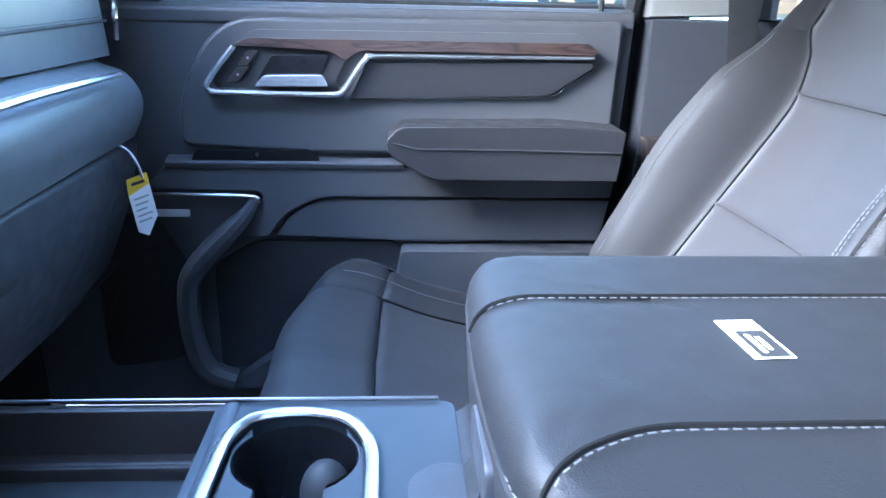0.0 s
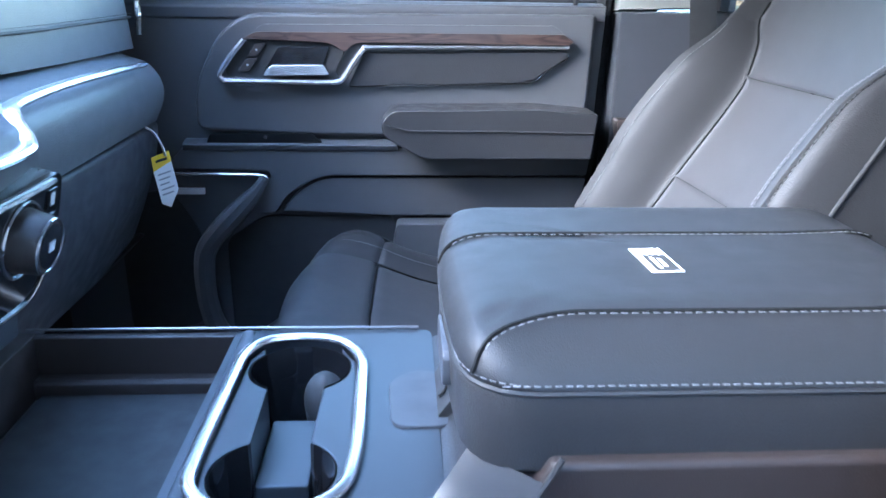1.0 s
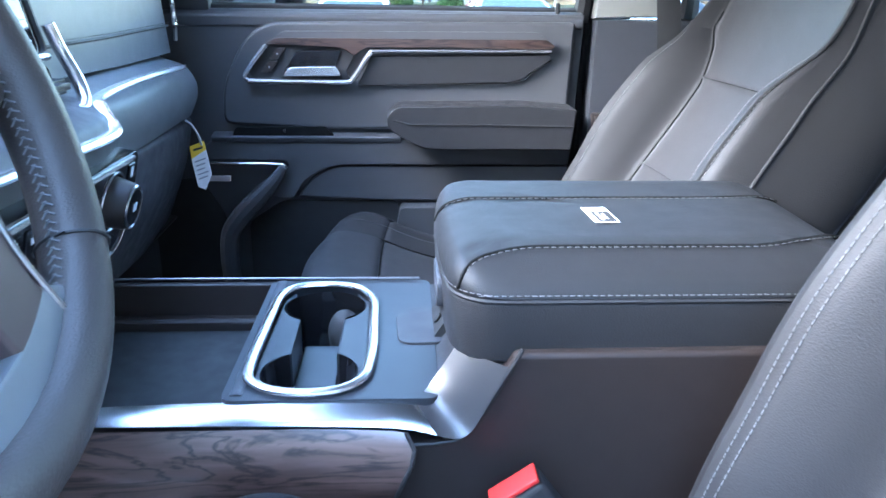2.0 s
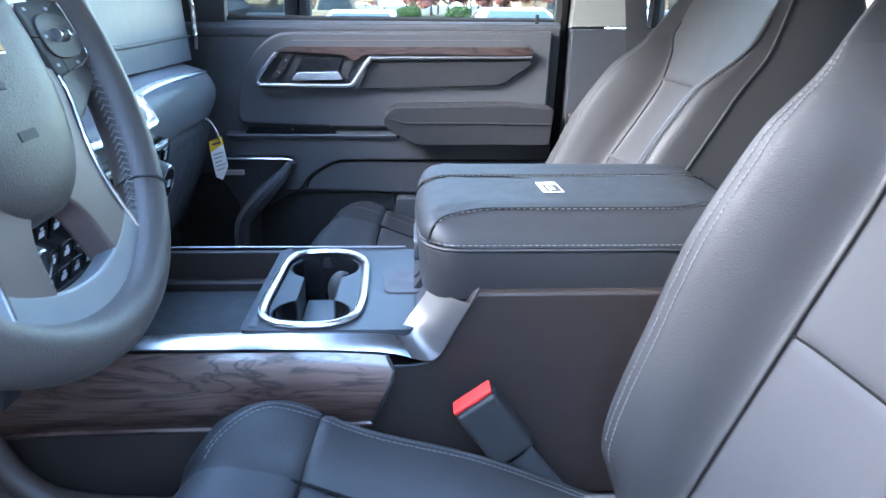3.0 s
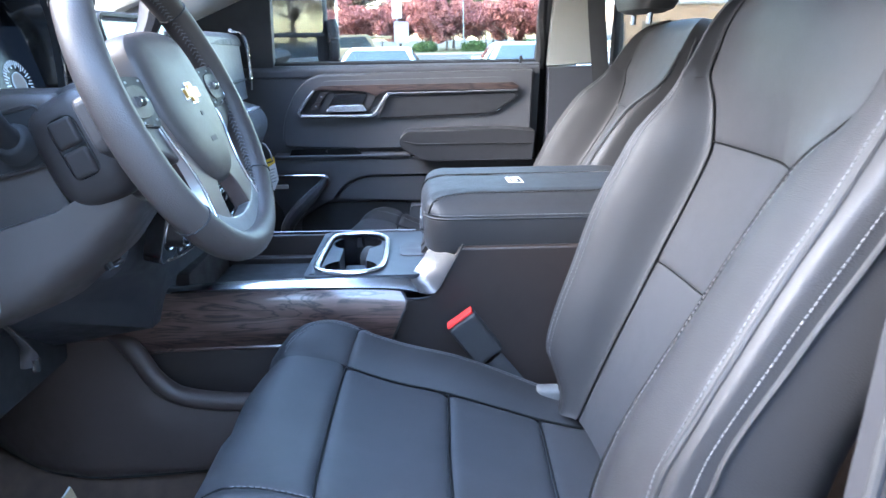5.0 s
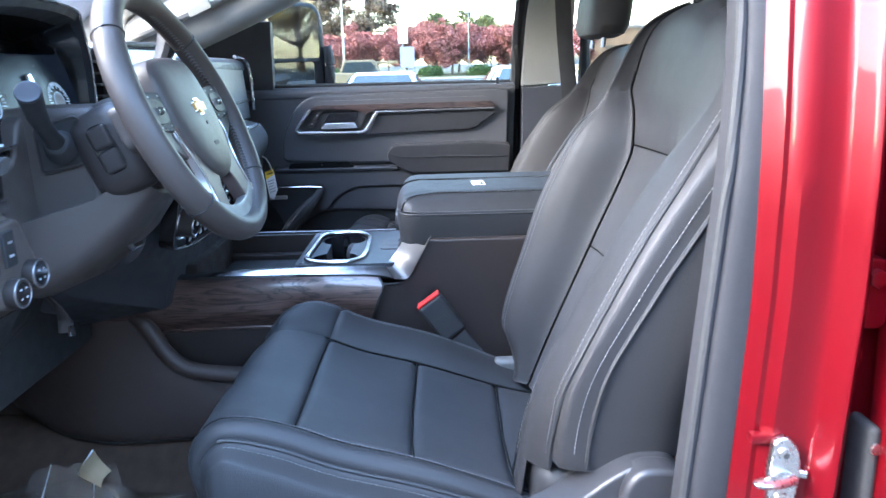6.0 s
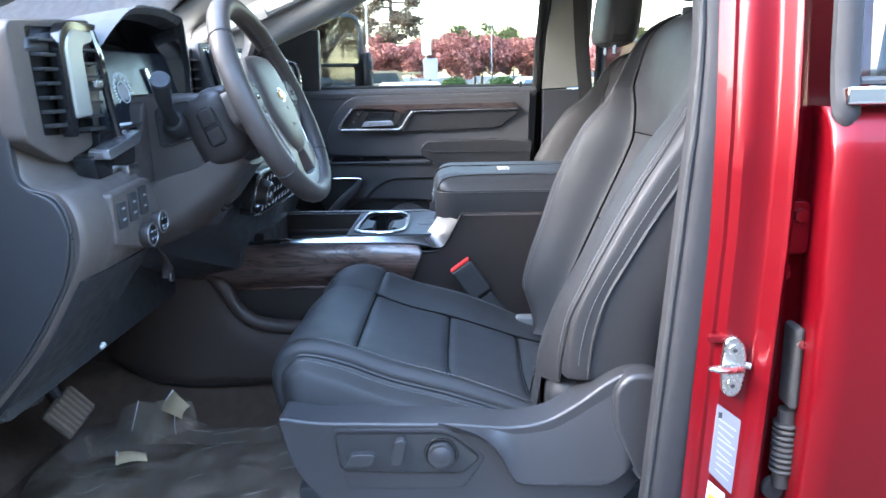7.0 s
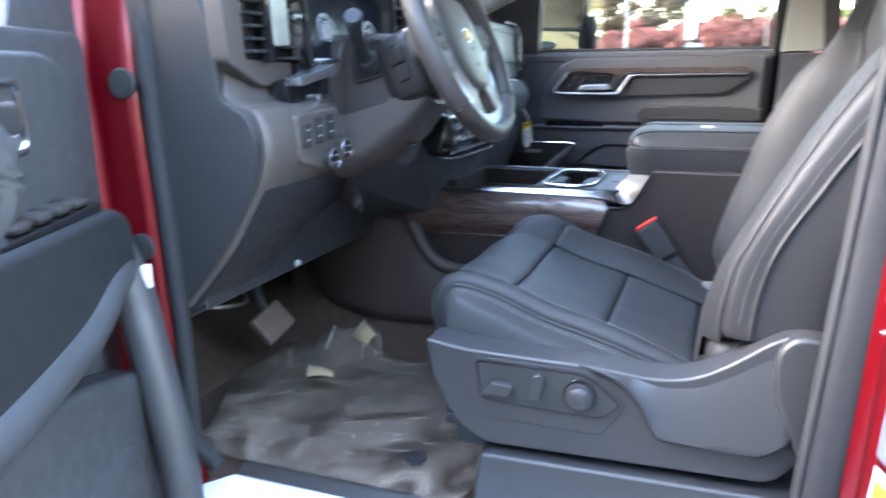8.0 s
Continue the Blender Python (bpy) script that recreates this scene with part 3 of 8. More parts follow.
up_p = [(0.424, 1.448), (0.575, 1.452), (0.60, 1.90), (0.455, 1.90)]
part("upper_cover", prism(up_p, "y", 0.79, 0.86, 0.008), PILLAR, bp, "light grey upper cover")
part("lower_cover", prism(round_poly([(0.415, 0.74), (0.425, 1.446), (0.575, 1.446), (0.60, 0.74)], 0.006), "y", 0.775, 0.86, 0.012), SOFT, bp)
part("door_seal", tube(catmull([(0.40, 0.845, 0.76), (0.412, 0.845, 1.10), (0.42, 0.838, 1.45), (0.44, 0.79, 1.74), (0.45, 0.76, 1.87)], 6), 0.012, 8), SEAL, bp, "grey door seal")
hook = prism(round_poly([(0.425, 1.262), (0.480, 1.258), (0.470, 1.20), (0.438, 1.19)], 0.008), "y", 0.745, 0.78, 0.006)
part("buckle_clip", hook, PLASTIC, bp)
# added dark block that stops light leaking in beside the door
part("gap_filler", block(0.372, 0.52, 0.856, 0.90, 0.64, 1.452, 0.006), DARK, bp)
belt = thing("passenger_seat_belt", (0.56, 0.77, 0.75), "dark grey woven seat belt hanging down the pillar", "seat belt")
line = [(0.535, 0.762, 1.86), (0.55, 0.760, 1.60), (0.57, 0.755, 1.40), (0.60, 0.75, 1.1), (0.62, 0.75, 0.80)]
part("webbing", tube(catmull(line, 6), 0.024, 8, flat=0.06, up=(0, 1, 0)), DARK, belt)
part("belt_guide", block(0.50, 0.565, 0.748, 0.785, 1.845, 1.905, 0.008), DARK, belt)

rear_r = thing("rear_passenger_door", (1.05, 0.84, 0.72), "closed rear door with a tinted window", "door")
bm = prism([(0.60, 0.74), (0.60, 1.45), (1.60, 1.45), (1.60, 0.74)], "y", 0.80, 0.86, 0.01)
part("door_panel", bm, SOFT, rear_r)
part("upper_frame", tube([(0.62, 0.80, 1.45), (0.62, 0.78, 1.88), (1.58, 0.76, 1.88), (1.58, 0.80, 1.45)], 0.02, 8), DARK, rear_r)
pane = part("window_glass", prism([(0.62, 1.45), (1.6, 1.45), (1.58, 1.88), (0.63, 1.88)], "y", 0.83, 0.835), TINTED, rear_r)
pane.visible_shadow = False
rs = thing("rear_seat", (1.3, 0, FLOOR_Z), "black leather rear bench seat", "seat")
part("cushion", block(0.95, 1.50, -0.72, 0.74, 0.86, 1.06, 0.05, 4), LEATHER, rs)
bm = block(0, 0.16, -0.72, 0.74, 0, 0.62, 0.05, 4)
moved(bm, Matrix.Translation((1.42, 0, 1.02)) @ Matrix.Rotation(radians(14), 4, "Y"))
part("backrest", bm, LEATHER, rs)
part("base", block(1.0, 1.48, -0.70, 0.72, FLOOR_Z, 0.88, 0.02), DARK, rs)

# ---------------------------------------------------------------- passenger mirror
mir = thing("towing_mirror", (-0.30, 1.05, 1.45), "black upright towing mirror with a spot glass below", "mirror")
shell = round_poly([(-0.395, 1.425, 0.02), (-0.392, 1.74, 0.03), (-0.24, 1.735, 0.045), (-0.222, 1.69, 0.02), (-0.215, 1.425, 0.02)], 0.02, 5)
# the glass faces the rear and the driver
MM = Matrix.Translation((-0.325, 1.03, 0)) @ Matrix.Rotation(radians(38), 4, "Z") @ Matrix.Diagonal((1.42, 1, 1, 1)) @ Matrix.Translation((0.31, -1.03, 0))
part("housing", moved(prism(shell, "y", 1.03, 1.10, 0.015, 3), MM), DARK, mir)
gm = round_poly([(-0.383, 1.552), (-0.381, 1.722, 0.02), (-0.25, 1.718, 0.035), (-0.236, 1.68, 0.01), (-0.240, 1.552)], 0.01)
part("mirror_glass", moved(prism(gm, "y", 1.0255, 1.034, 0), MM), MIRROR, mir)
gm2 = round_poly([(-0.383, 1.440), (-0.383, 1.538), (-0.256, 1.538), (-0.256, 1.440)], 0.012)
part("spot_glass", moved(prism(gm2, "y", 1.0255, 1.034, 0), MM), MIRROR, mir)
part("divider", moved(block(-0.386, -0.240, 1.018, 1.032, 1.540, 1.550, 0.002), MM), DARK, mir)
part("arm", tube(catmull([(-0.215, 1.105, 1.44), (-0.212, 1.10, 1.50), (-0.212, 1.10, 1.55), (-0.22, 1.10, 1.59)], 5), 0.018, 10), DARK, mir)
part("arm_bracket", tube([(-0.42, 0.90, 1.47), (-0.30, 1.13, 1.50)], 0.022, 8), DARK, mir)

# ---------------------------------------------------------------- front seats


def front_seat(name, cx, cy, side, label, driver, tip=0.0):
    """A leather front seat. side: the side, in y, of the door. The shapes are laid out about its middle."""
    seat = thing(name, (cx + 0.10, cy, FLOOR_Z), label, "seat", "front seats")
    # --- backrest surface: a round the section from the front middle (0) to the rear middle (1), z upwards
    xc = pchip([0.93, 1.03, 1.213, 1.382, 1.468, 1.575, 1.62], [0.285, 0.322, 0.398, 0.468, 0.494, 0.512, 0.518])
    us = pchip([0.93, 1.20, 1.36, 1.43, 1.475, 1.56, 1.6], [0.178, 0.172, 0.170, 0.192, 0.226, 0.205, 0.19])
    wd = pchip([0.98, 1.06, 1.20, 1.34, 1.44, 1.50, 1.55, 1.59], [0.262, 0.276, 0.280, 0.268, 0.247, 0.228, 0.212, 0.196])
    prot = pchip([0.93, 0.97, 1.025, 1.053, 1.12, 1.19, 1.30, 1.38, 1.46, 1.55, 1.6], [0.0, 0.010, 0.045, 0.065, 0.078, 0.084, 0.095, 0.088, 0.048, 0.028, 0.02])
    topz, top_in = 1.590, pchip([0, 0.90, 0.945, 0.975, 0.99, 1.0], [1, 1, 0.95, 0.82, 0.62, 0.30])
    A = [0, 0.11, 0.22, 0.30, 0.38, 0.46, 0.56, 0.65, 0.76, 0.88, 1.0]

    # door side of the driver's back: seam of the middle panel, front edge of the wing, side seam
    pan_x = pchip([0.93, 1.05, 1.11, 1.17, 1.25, 1.33, 1.394, 1.47, 1.53, 1.60], [0.245, 0.268, 0.291, 0.322, 0.366, 0.408, 0.445, 0.498, 0.516, 0.535])
    pan_y = pchip([0.93, 1.20, 1.40, 1.47, 1.55, 1.60], [-0.618, -0.615, -0.622, -0.655, -0.66, -0.66])
    edge_x = pchip([0.93, 1.05, 1.13, 1.20, 1.25, 1.34, 1.44, 1.50, 1.60], [0.288, 0.284, 0.292, 0.318, 0.342, 0.391, 0.458, 0.498, 0.55])
    edge_y = pchip([0.93, 1.04, 1.10, 1.22, 1.36, 1.44, 1.52, 1.60], [-0.718, -0.728, -0.745, -0.758, -0.752, -0.735, -0.715, -0.70])
    side_x = pchip([0.93, 1.05, 1.09, 1.155, 1.265, 1.365, 1.47, 1.60], [0.322, 0.322, 0.324, 0.336, 0.390, 0.453, 0.52, 0.59])
    side_y = pchip([0.93, 1.06, 1.25, 1.42, 1.52, 1.60], [-0.750, -0.762, -0.774, -0.764, -0.742, -0.718])

    def door_half(q, z):
        """Point of the driver's back on the door side, q from the middle (0) round to the rear (1)."""
        v = min(max((z - 0.95) / (topz - 0.95), 0), 1)
        xm = xc(z) + 0.006 + 0.021 * min(1, max(0, (1.47 - z) / 0.10))
        px1, py1, ex, ey, sx, sy = pan_x(z), pan_y(z), edge_x(z), edge_y(z), side_x(z), side_y(z)
        mx, my = px1 + (ex - px1) * 0.5 - 0.020, py1 + (ey - py1) * 0.52
        K = [0, 0.11, 0.22, 0.36, 0.46, 0.50, 0.58, 0.65, 0.76, 0.88, 1.0]
        X = [xm, xm - 0.35 * (xm - px1), px1, mx, ex - 0.007, ex, ex + 0.35 * (sx - ex) - 0.006, sx, sx + 0.075, sx + 0.125, sx + 0.14]
        Y = [cy, cy + 0.55 * (py1 - cy), py1, my, ey + 0.012, ey, ey + 0.55 * (sy - ey) - 0.004, sy, sy - 0.002, sy + 0.022, cy]
        x, y = pchip(K, X)(q), pchip(K, Y)(q)
        k = top_in(v)
        rear = xm + 0.06
        if q > 0.40:
            z = max(z, 1.022 + 0.10 * max(0, q - 0.45))
        return (cx + rear + (x - rear) * k, cy + (y - cy) * (0.25 + 0.75 * k), z)

    def back(a, z):
        sgn, q = (1 if a >= 0 else -1), abs(a)
        if driver and sgn < 0:
            return door_half(q, z)
        v = min(max((z - 0.95) / (topz - 0.95), 0), 1)
        zz = z - 0.02 * 0
        D, w = prot(zz) * (1.0 if driver else 1.15), wd(zz)
        u0 = min(us(zz), w - 0.010)
        deep = (0.021 if driver else 0.010) * min(1, max(0, (1.47 - zz) / 0.10))
        U = [0, 0.6 * u0, u0, u0 + (w - u0) * 0.24, u0 + (w - u0) * 0.47, u0 + (w - u0) * 0.68, u0 + (w - u0) * 0.90, w - 0.001, w, w - 0.02, 0]
        F = [-0.006 - deep, -0.001 - deep, 0.008 - deep, 0.42 * D + 0.006, 0.82 * D + 0.004, 0.98 * D, 0.86 * D, 0.48 * D, -0.035, -0.115, -0.135]
        u, d = pchip(A, U)(q), pchip(A, F)(q)
        k = top_in(v)
        u, d = u * (0.25 + 0.75 * k), -0.06 + (d + 0.06) * k
        lift = 0.016 * (1 - (u / 0.22)**2) * max(0, (v - 0.85) / 0.15)
        # the wings end above the recliner
        if q > 0.40:
            z = max(z, 1.045 if sgn == side else 0.945)
        px_, pz_ = xc(zz) - d - 0.33, z + lift - 0.98
        ct, st_ = math.cos(radians(tip)), math.sin(radians(tip))
        return (cx + 0.33 + px_ * ct + pz_ * st_, cy + sgn * u, 0.98 - px_ * st_ + pz_ * ct)

    core = (cx + 0.46, cy, 1.25)
    zs1, zs2 = 1.383, 1.213
    back_ob = part("backrest", panel(back, -0.22, 0.22, zs2, zs1, 22, 14, core, dip=0.0025, wide=0.008, puff=0.004), LEATHER_IN, seat)
    part("upper_back_panel", panel(back, -0.22, 0.22, zs1, 1.588, 22, 18, core, dip=0.0025, wide=0.008, puff=0.003, edges="1110"), LEATHER_IN, back_ob)
    part("lower_back_panel", panel(back, -0.22, 0.22, 0.955, zs2, 22, 18, core, dip=0.0025, wide=0.008, puff=0.005, edges="1101"), LEATHER_IN, back_ob)
    # dark tubes paint the crease shade where the back's panels meet
    for zs in (zs1, zs2):
        part("seam", tube([Vector(back(a, zs)) + Vector((-0.0012, 0, 0)) for a in np.linspace(-0.215, 0.215, 30)], 0.0012, 6), SHADE_BLACK, back_ob)
    for s in (1, -1):
        q1, q2, z0 = (0.50, 0.65 if driver else 0.585, 1.045) if s < 0 else (0.46, 0.65, 1.045)
        z0 = z0 if s == side else 0.95
        part("back_bolster", panel(back, s * 0.22, s * q1, 0.955, 1.588, 16, 44, core, dip=0.002, wide=0.008, edges="1010" if s < 0 else "1110"), LEATHER, back_ob)
        part("side_wing", panel(back, s * q1, s * q2, z0, 1.588, 10, 44, core, dip=0.002, edges="0010" if s < 0 else "1110"), LEATHER, back_ob)
        part("side_panel", panel(back, s * q2, s * 0.86, z0, 1.588, 10, 40, core, dip=0.002, edges="0010" if s < 0 else "1010"), LEATHER, back_ob)
        # painted crease shade between insert and bolster
        part("seam", tube([Vector(back(s * 0.22, z)) + Vector((-0.0012, -s * 0.0022, 0)) for z in np.linspace(0.96, 1.50, 60)], 0.0015, 6), SHADE_BLACK, back_ob)
        if s < 0:
            part("piping", tube([Vector(back(s * q1, z)) + Vector((-0.0010, s * 0.0006, 0)) for z in np.linspace(z0 - 0.01, 1.52, 50)], 0.0030, 6), DARK, back_ob)
            if driver:
                part("piping", tube([Vector(back(s * q2, z)) + Vector((0, s * 0.0012, 0)) for z in np.linspace(z0 + 0.005, 1.50, 50)], 0.0028, 6), DARK, back_ob)
                part("stitching", stitches([Vector(back(s * 0.262, z)) + Vector((-0.0016, 0, 0.0004)) for z in np.linspace(1.00, 1.47, 80)], 0.0066, 0.0042, 0.00042), THREAD, back_ob, "light grey stitching")
                part("stitching", stitches([Vector(back(s * 0.478, z)) + Vector((-0.0014, 0, 0.0004)) for z in np.linspace(1.05, 1.50, 80)], 0.0066, 0.0044, 0.00046), THREAD, back_ob, "light grey stitching")
            else:
                part("stitching", stitches([Vector(back(s * 0.458, z)) + Vector((-0.0010, 0, 0.0004)) for z in np.linspace(1.05, 1.47, 70)], 0.0062, 0.0042, 0.00042), THREAD_D, back_ob, "light grey stitching")
                part("stitching", stitches([Vector(back(s * 0.512, z)) + Vector((-0.0008, s * 0.001, 0)) for z in np.linspace(1.06, 1.50, 70)], 0.0070, 0.0048, 0.00046), THREAD, back_ob, "light grey stitching")
        if s > 0:
            part("stitching", stitches([Vector(back(s * 0.400, z)) + Vector((-0.0015, 0, 0.0004)) for z in np.linspace(1.04, 1.47, 70)]), THREAD, back_ob, "light grey twin stitching")
        if s != side:
            part("stitching", stitches([Vector(back(s * 0.428, z)) + Vector((-0.0015, s * 0.0005, 0.0004)) for z in np.linspace(1.06, 1.47, 70)]), THREAD, back_ob, "light grey twin stitching")
        if not driver and s < 0:
            part("piping", tube([Vector(back(s * 0.66, z)) + Vector((-0.0004, s * 0.0008, 0)) for z in np.linspace(1.00, 1.55, 60)], 0.0022, 6), DARK, back_ob)
            continue
        part("stitching", stitches([Vector(back(s * (0.622 if s < 0 else 0.632), z)) + Vector((-0.0008, s * 0.0014, 0)) for z in np.linspace(1.07, 1.46, 60)], 0.0062, 0.0044, 0.00046), THREAD, back_ob, "light grey twin stitching")
    part("back_shell", panel(back, 0.86, 1.14, 1.0, 1.588, 4, 20, core, edges="0000"), SOFT, back_ob)
    bm = bmesh.new()
    merge(bm, panel(lambda a, z: back(a if a <= 1 else a - 2, z), 0.855, 1.145, 1.045, 1.588, 12, 20, core, edges="0000"))
    part("rear_cover", bm, SOFT, back_ob)
    # bottom closing of the wings
    for s in (1, -1):
        pts = [back(s * q, 1.046 if s == side else 0.951) for q in (0.40, 0.46, 0.52, 0.58, 0.65, 0.72, 0.80, 0.86)]
        bm = bmesh.new()
        V = [bm.verts.new(p) for p in pts] + [bm.verts.new((cx + 0.42, cy + s * 0.20, 1.03)), bm.verts.new((cx + 0.34, cy + s * 0.20, 1.03))]
        bm.faces.new(V)
        part("wing_base", bm, SOFT, back_ob)
    # --- head restraint on its posts
    hx, hz = (0.535, 0.0) if driver else (0.515, -0.045)
    hr = part("headrest", moved(head_block(cx + hx, cy), Matrix.Translation((0, 0, hz))), LEATHER, seat)
    for s in (1, -1):
        part("post", tube([(cx + hx + 0.013, cy + s * 0.065, 1.55), (cx + hx + 0.021, cy + s * 0.065, 1.66)], 0.0065, 10), CHROME, hr)
        part("collar", disc((cx + hx + 0.013, cy + s * 0.065, 1.596), (0, 0, 1), 0.018, 0.012, 0.003, 16), DARK, hr)
    # --- cushion surface: s along its middle from under the nose to the rear, a across
    nose = [(-0.178, 0, 0.945), (-0.184, 0, 0.980), (-0.188, 0, 1.016), (-0.178, 0, 1.046), (-0.140, 0, 1.066), (-0.057, 0, 1.050)]
    prof = catmull(nose + [ (0.020, 0, 1.022), (0.108, 0, 0.998), (0.19, 0, 0.971), (0.267, 0, 0.946), (0.36, 0, 0.925)], 8)
    Ls = [0.0]
    for i in range(1, len(prof)):
        Ls.append(Ls[-1] + (prof[i] - prof[i - 1]).length)
    px, pz = pchip(Ls, [p.x for p in prof]), pchip(Ls, [p.z for p in prof])
    lx = lambda x: float(np.interp(x, [p.x for p in prof[24:]], Ls[24:]))
    CA = [0, 0.14, 0.26, 0.36, 0.47, 0.58, 0.68, 0.80, 1.0]
    cu = pchip(CA, [0, 0.10, 0.178, 0.205, 0.236, 0.262, 0.276, 0.280, 0.276])
    near_a = [0, 0.14, 0.26, 0.36, 0.44, 0.50, 0.58, 0.80, 1.0]
    near_u = pchip(near_a, [0, 0.10, 0.177, 0.194, 0.206, 0.213, 0.224, 0.240, 0.246])
    near_f = pchip(near_a, [-0.008, -0.001, 0.018, 0.021, 0.013, 0.0, -0.028, -0.05, -0.09])
    mid_y = -0.484 if driver else cy
    cf = pchip(CA, [-0.008, -0.002, 0.003, 0.024, 0.038, 0.030, 0.006, -0.035, -0.095])
    rise = pchip([0, 0.06, 0.12, 0.20, 0.40, 0.62, 0.7], [0.45, 0.5, 0.7, 1, 1, 0.55, 0.4])

    def cush(a, s):
        sgn, q = (1 if a >= 0 else -1), abs(a)
        tx, tz = px(s + 0.004) - px(s - 0.004), pz(s + 0.004) - pz(s - 0.004)
        l = math.hypot(tx, tz) or 1
        nx, nz = -tz / l, tx / l
        flat = sgn == side
        near = driver and flat
        wing = near_f if near else cf
        ease = 0.25 + 0.75 * min(1, max(0, (s - 0.05) / 0.14)) if near else 1
        d = wing(q) * (0.5 if flat and not driver else 1)
        d = d * (rise(s) if d > 0 else ease)
        if q > 0.62:
            # the flanks hang straight down
            d0 = wing(0.62) * (0.5 if flat and not driver else 1) * (rise(s) if wing(0.62) > 0 else ease)
            drop = (q - 0.62) / 0.38 * 0.095
            x, z = px(s) + nx * d0, pz(s) + nz * d0
            frontness = min(1, max(0, (0.14 - s) / 0.10))
            x += frontness * drop * (0.08 if near else 0.35)
            z = max(z - drop * (1 - 0.6 * frontness), 0.955)
        else:
            x, z = px(s) + nx * d, pz(s) + nz * d
        u = (near_u(q) if near else cu(q)) * (1 - 0.10 * min(1, max(0, (0.11 - s) / 0.11))**2)
        x += (0.055 if near else 0.075) * (u / 0.28)**3 * min(1, max(0, (0.27 - s) / 0.16))
        return (cx + x, mid_y + sgn * u, z)

    ccore = (cx + 0.10, cy, 0.90)
    s1, s2, s3, s_end = lx(-0.050), lx(0.108), lx(0.250), Ls[-1] - 0.01
    al, ar_, ed = -0.26, 0.26, "1"
    co = part("cushion", panel(cush, al, ar_, s1, s2, 22, 16, ccore, puff=0.003, edges=ed + "111"), LEATHER_IN, seat)
    part("front_panel", panel(cush, al, ar_, 0.01, s1, 22, 22, ccore, puff=0.002, edges="0001"), LEATHER_IN, co)
    part("rear_panel", panel(cush, al, ar_, s2, s3, 22, 14, ccore, puff=0.003, edges=ed + "111"), LEATHER_IN, co)
    part("tail_panel", panel(cush, al, ar_, s3, s_end, 16, 10, ccore, edges=ed + "110"), LEATHER_IN, co)
    for s in (1, -1):
        if driver and s == side:
            part("cushion_bolster", panel(cush, s * 0.26, s * 0.50, 0.01, s_end, 18, 56, ccore, dip=0.004, wide=0.010, edges="1100"), LEATHER, co)
            part("cushion_side", panel(cush, s * 0.50, s * 0.58, 0.01, s_end, 8, 52, ccore, dip=0.004, wide=0.008, edges="1000"), LEATHER, co)
            part("piping", tube([Vector(cush(s * 0.50, q)) for q in np.linspace(0.135, s_end - 0.04, 70)], 0.0026, 6), DARK, co)
            part("stitching", stitches([Vector(cush(s * 0.278, q)) + Vector((0, 0, 0.0012)) for q in np.linspace(0.15, s3, 70)], 0.0066, 0.0044, 0.00046), THREAD, co, "light grey stitching")
        else:
            part("cushion_bolster", panel(cush, s * 0.26, s * 0.58, 0.01, s1, 16, 24, ccore, dip=0.004, edges="0001"), LEATHER, co)
            part("cushion_bolster", panel(cush, s * 0.26, s * 0.58, s1, s_end, 16, 40, ccore, edges="1010"), LEATHER, co)
        part("cushion_flank", panel(cush, s * 0.58, s * 1.0, 0.01, s_end, 12, 52, ccore, edges="0000"), LEATHER, co)
        if s == side and not driver:
            part("stitching", stitches([Vector(cush(s * 0.385, q)) + Vector((0, 0, 0.0015)) for q in np.linspace(0.16, s3 + 0.02, 60)]), THREAD_D, co, "light grey stitching")
        if s == side:
            part("stitching", stitches([Vector(cush(s * (0.528 if driver else 0.575), q)) + Vector((0, s * 0.0012, 0.0008)) for q in np.linspace(0.14 if driver else 0.13, s_end - 0.06, 70)]), THREAD, co, "light grey stitching")
        else:
            for q0 in (0.465, 0.500):
                run = [Vector(cush(s * (q0 - 0.17 * max(0, 1 - (q - 0.13) / 0.05)**2), q)) + Vector((0, s * 0.0004, 0.0010)) for q in np.linspace(0.13, s3 + 0.01, 80)]
                part("stitching", stitches(run), THREAD, co, "light grey stitching")
    # --- pan and rails
    part("pan", block(cx - 0.08, cx + 0.36, cy - 0.235, cy + 0.235, 0.84, 0.93, 0.01), DARK, seat)
    for s in (1, -1):
        part("rail", block(cx - 0.12, cx + 0.42, cy + s * 0.20 - 0.03, cy + s * 0.20 + 0.03, 0.795, 0.835, 0.004), DARK, seat)
        part("riser", block(cx - 0.06, cx + 0.36, cy + s * 0.20 - 0.04, cy + s * 0.20 + 0.04, FLOOR_Z, 0.80, 0.006), DARK, seat)
    # near-black tubes paint the shade in the valleys between the cushion's panels
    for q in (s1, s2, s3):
        part("seam", tube([Vector(cush(a, q)) + Vector((0, 0, -0.0024)) for a in np.linspace(-0.255, 0.255, 30)], 0.0016, 6), SHADE_BLACK, co)
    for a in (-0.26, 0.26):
        part("seam", tube([Vector(cush(a, q)) + Vector((0, 0, -0.0024)) for q in np.linspace(s1 * 0.5, s_end, 50)], 0.0016, 6), SHADE_BLACK, co)
    if driver:
        part("back_foot", block(cx + 0.266, cx + 0.42, -0.730, -0.59, 0.925, 1.034, 0.035, 5), LEATHER, back_ob)
        # small added block for an unidentified pale patch behind the cushion
        part("pale_piece", block(cx + 0.250, cx + 0.318, -0.266, -0.240, 0.935, 0.982, 0.010, 3), mat("pale grey plastic", (0.10, 0.10, 0.098), 0.5, var=0.06), back_ob, "small pale grey piece behind the cushion")
    # --- plastic side shield with its controls
    yo = cy + side * 0.298
    yi = cy + side * 0.235
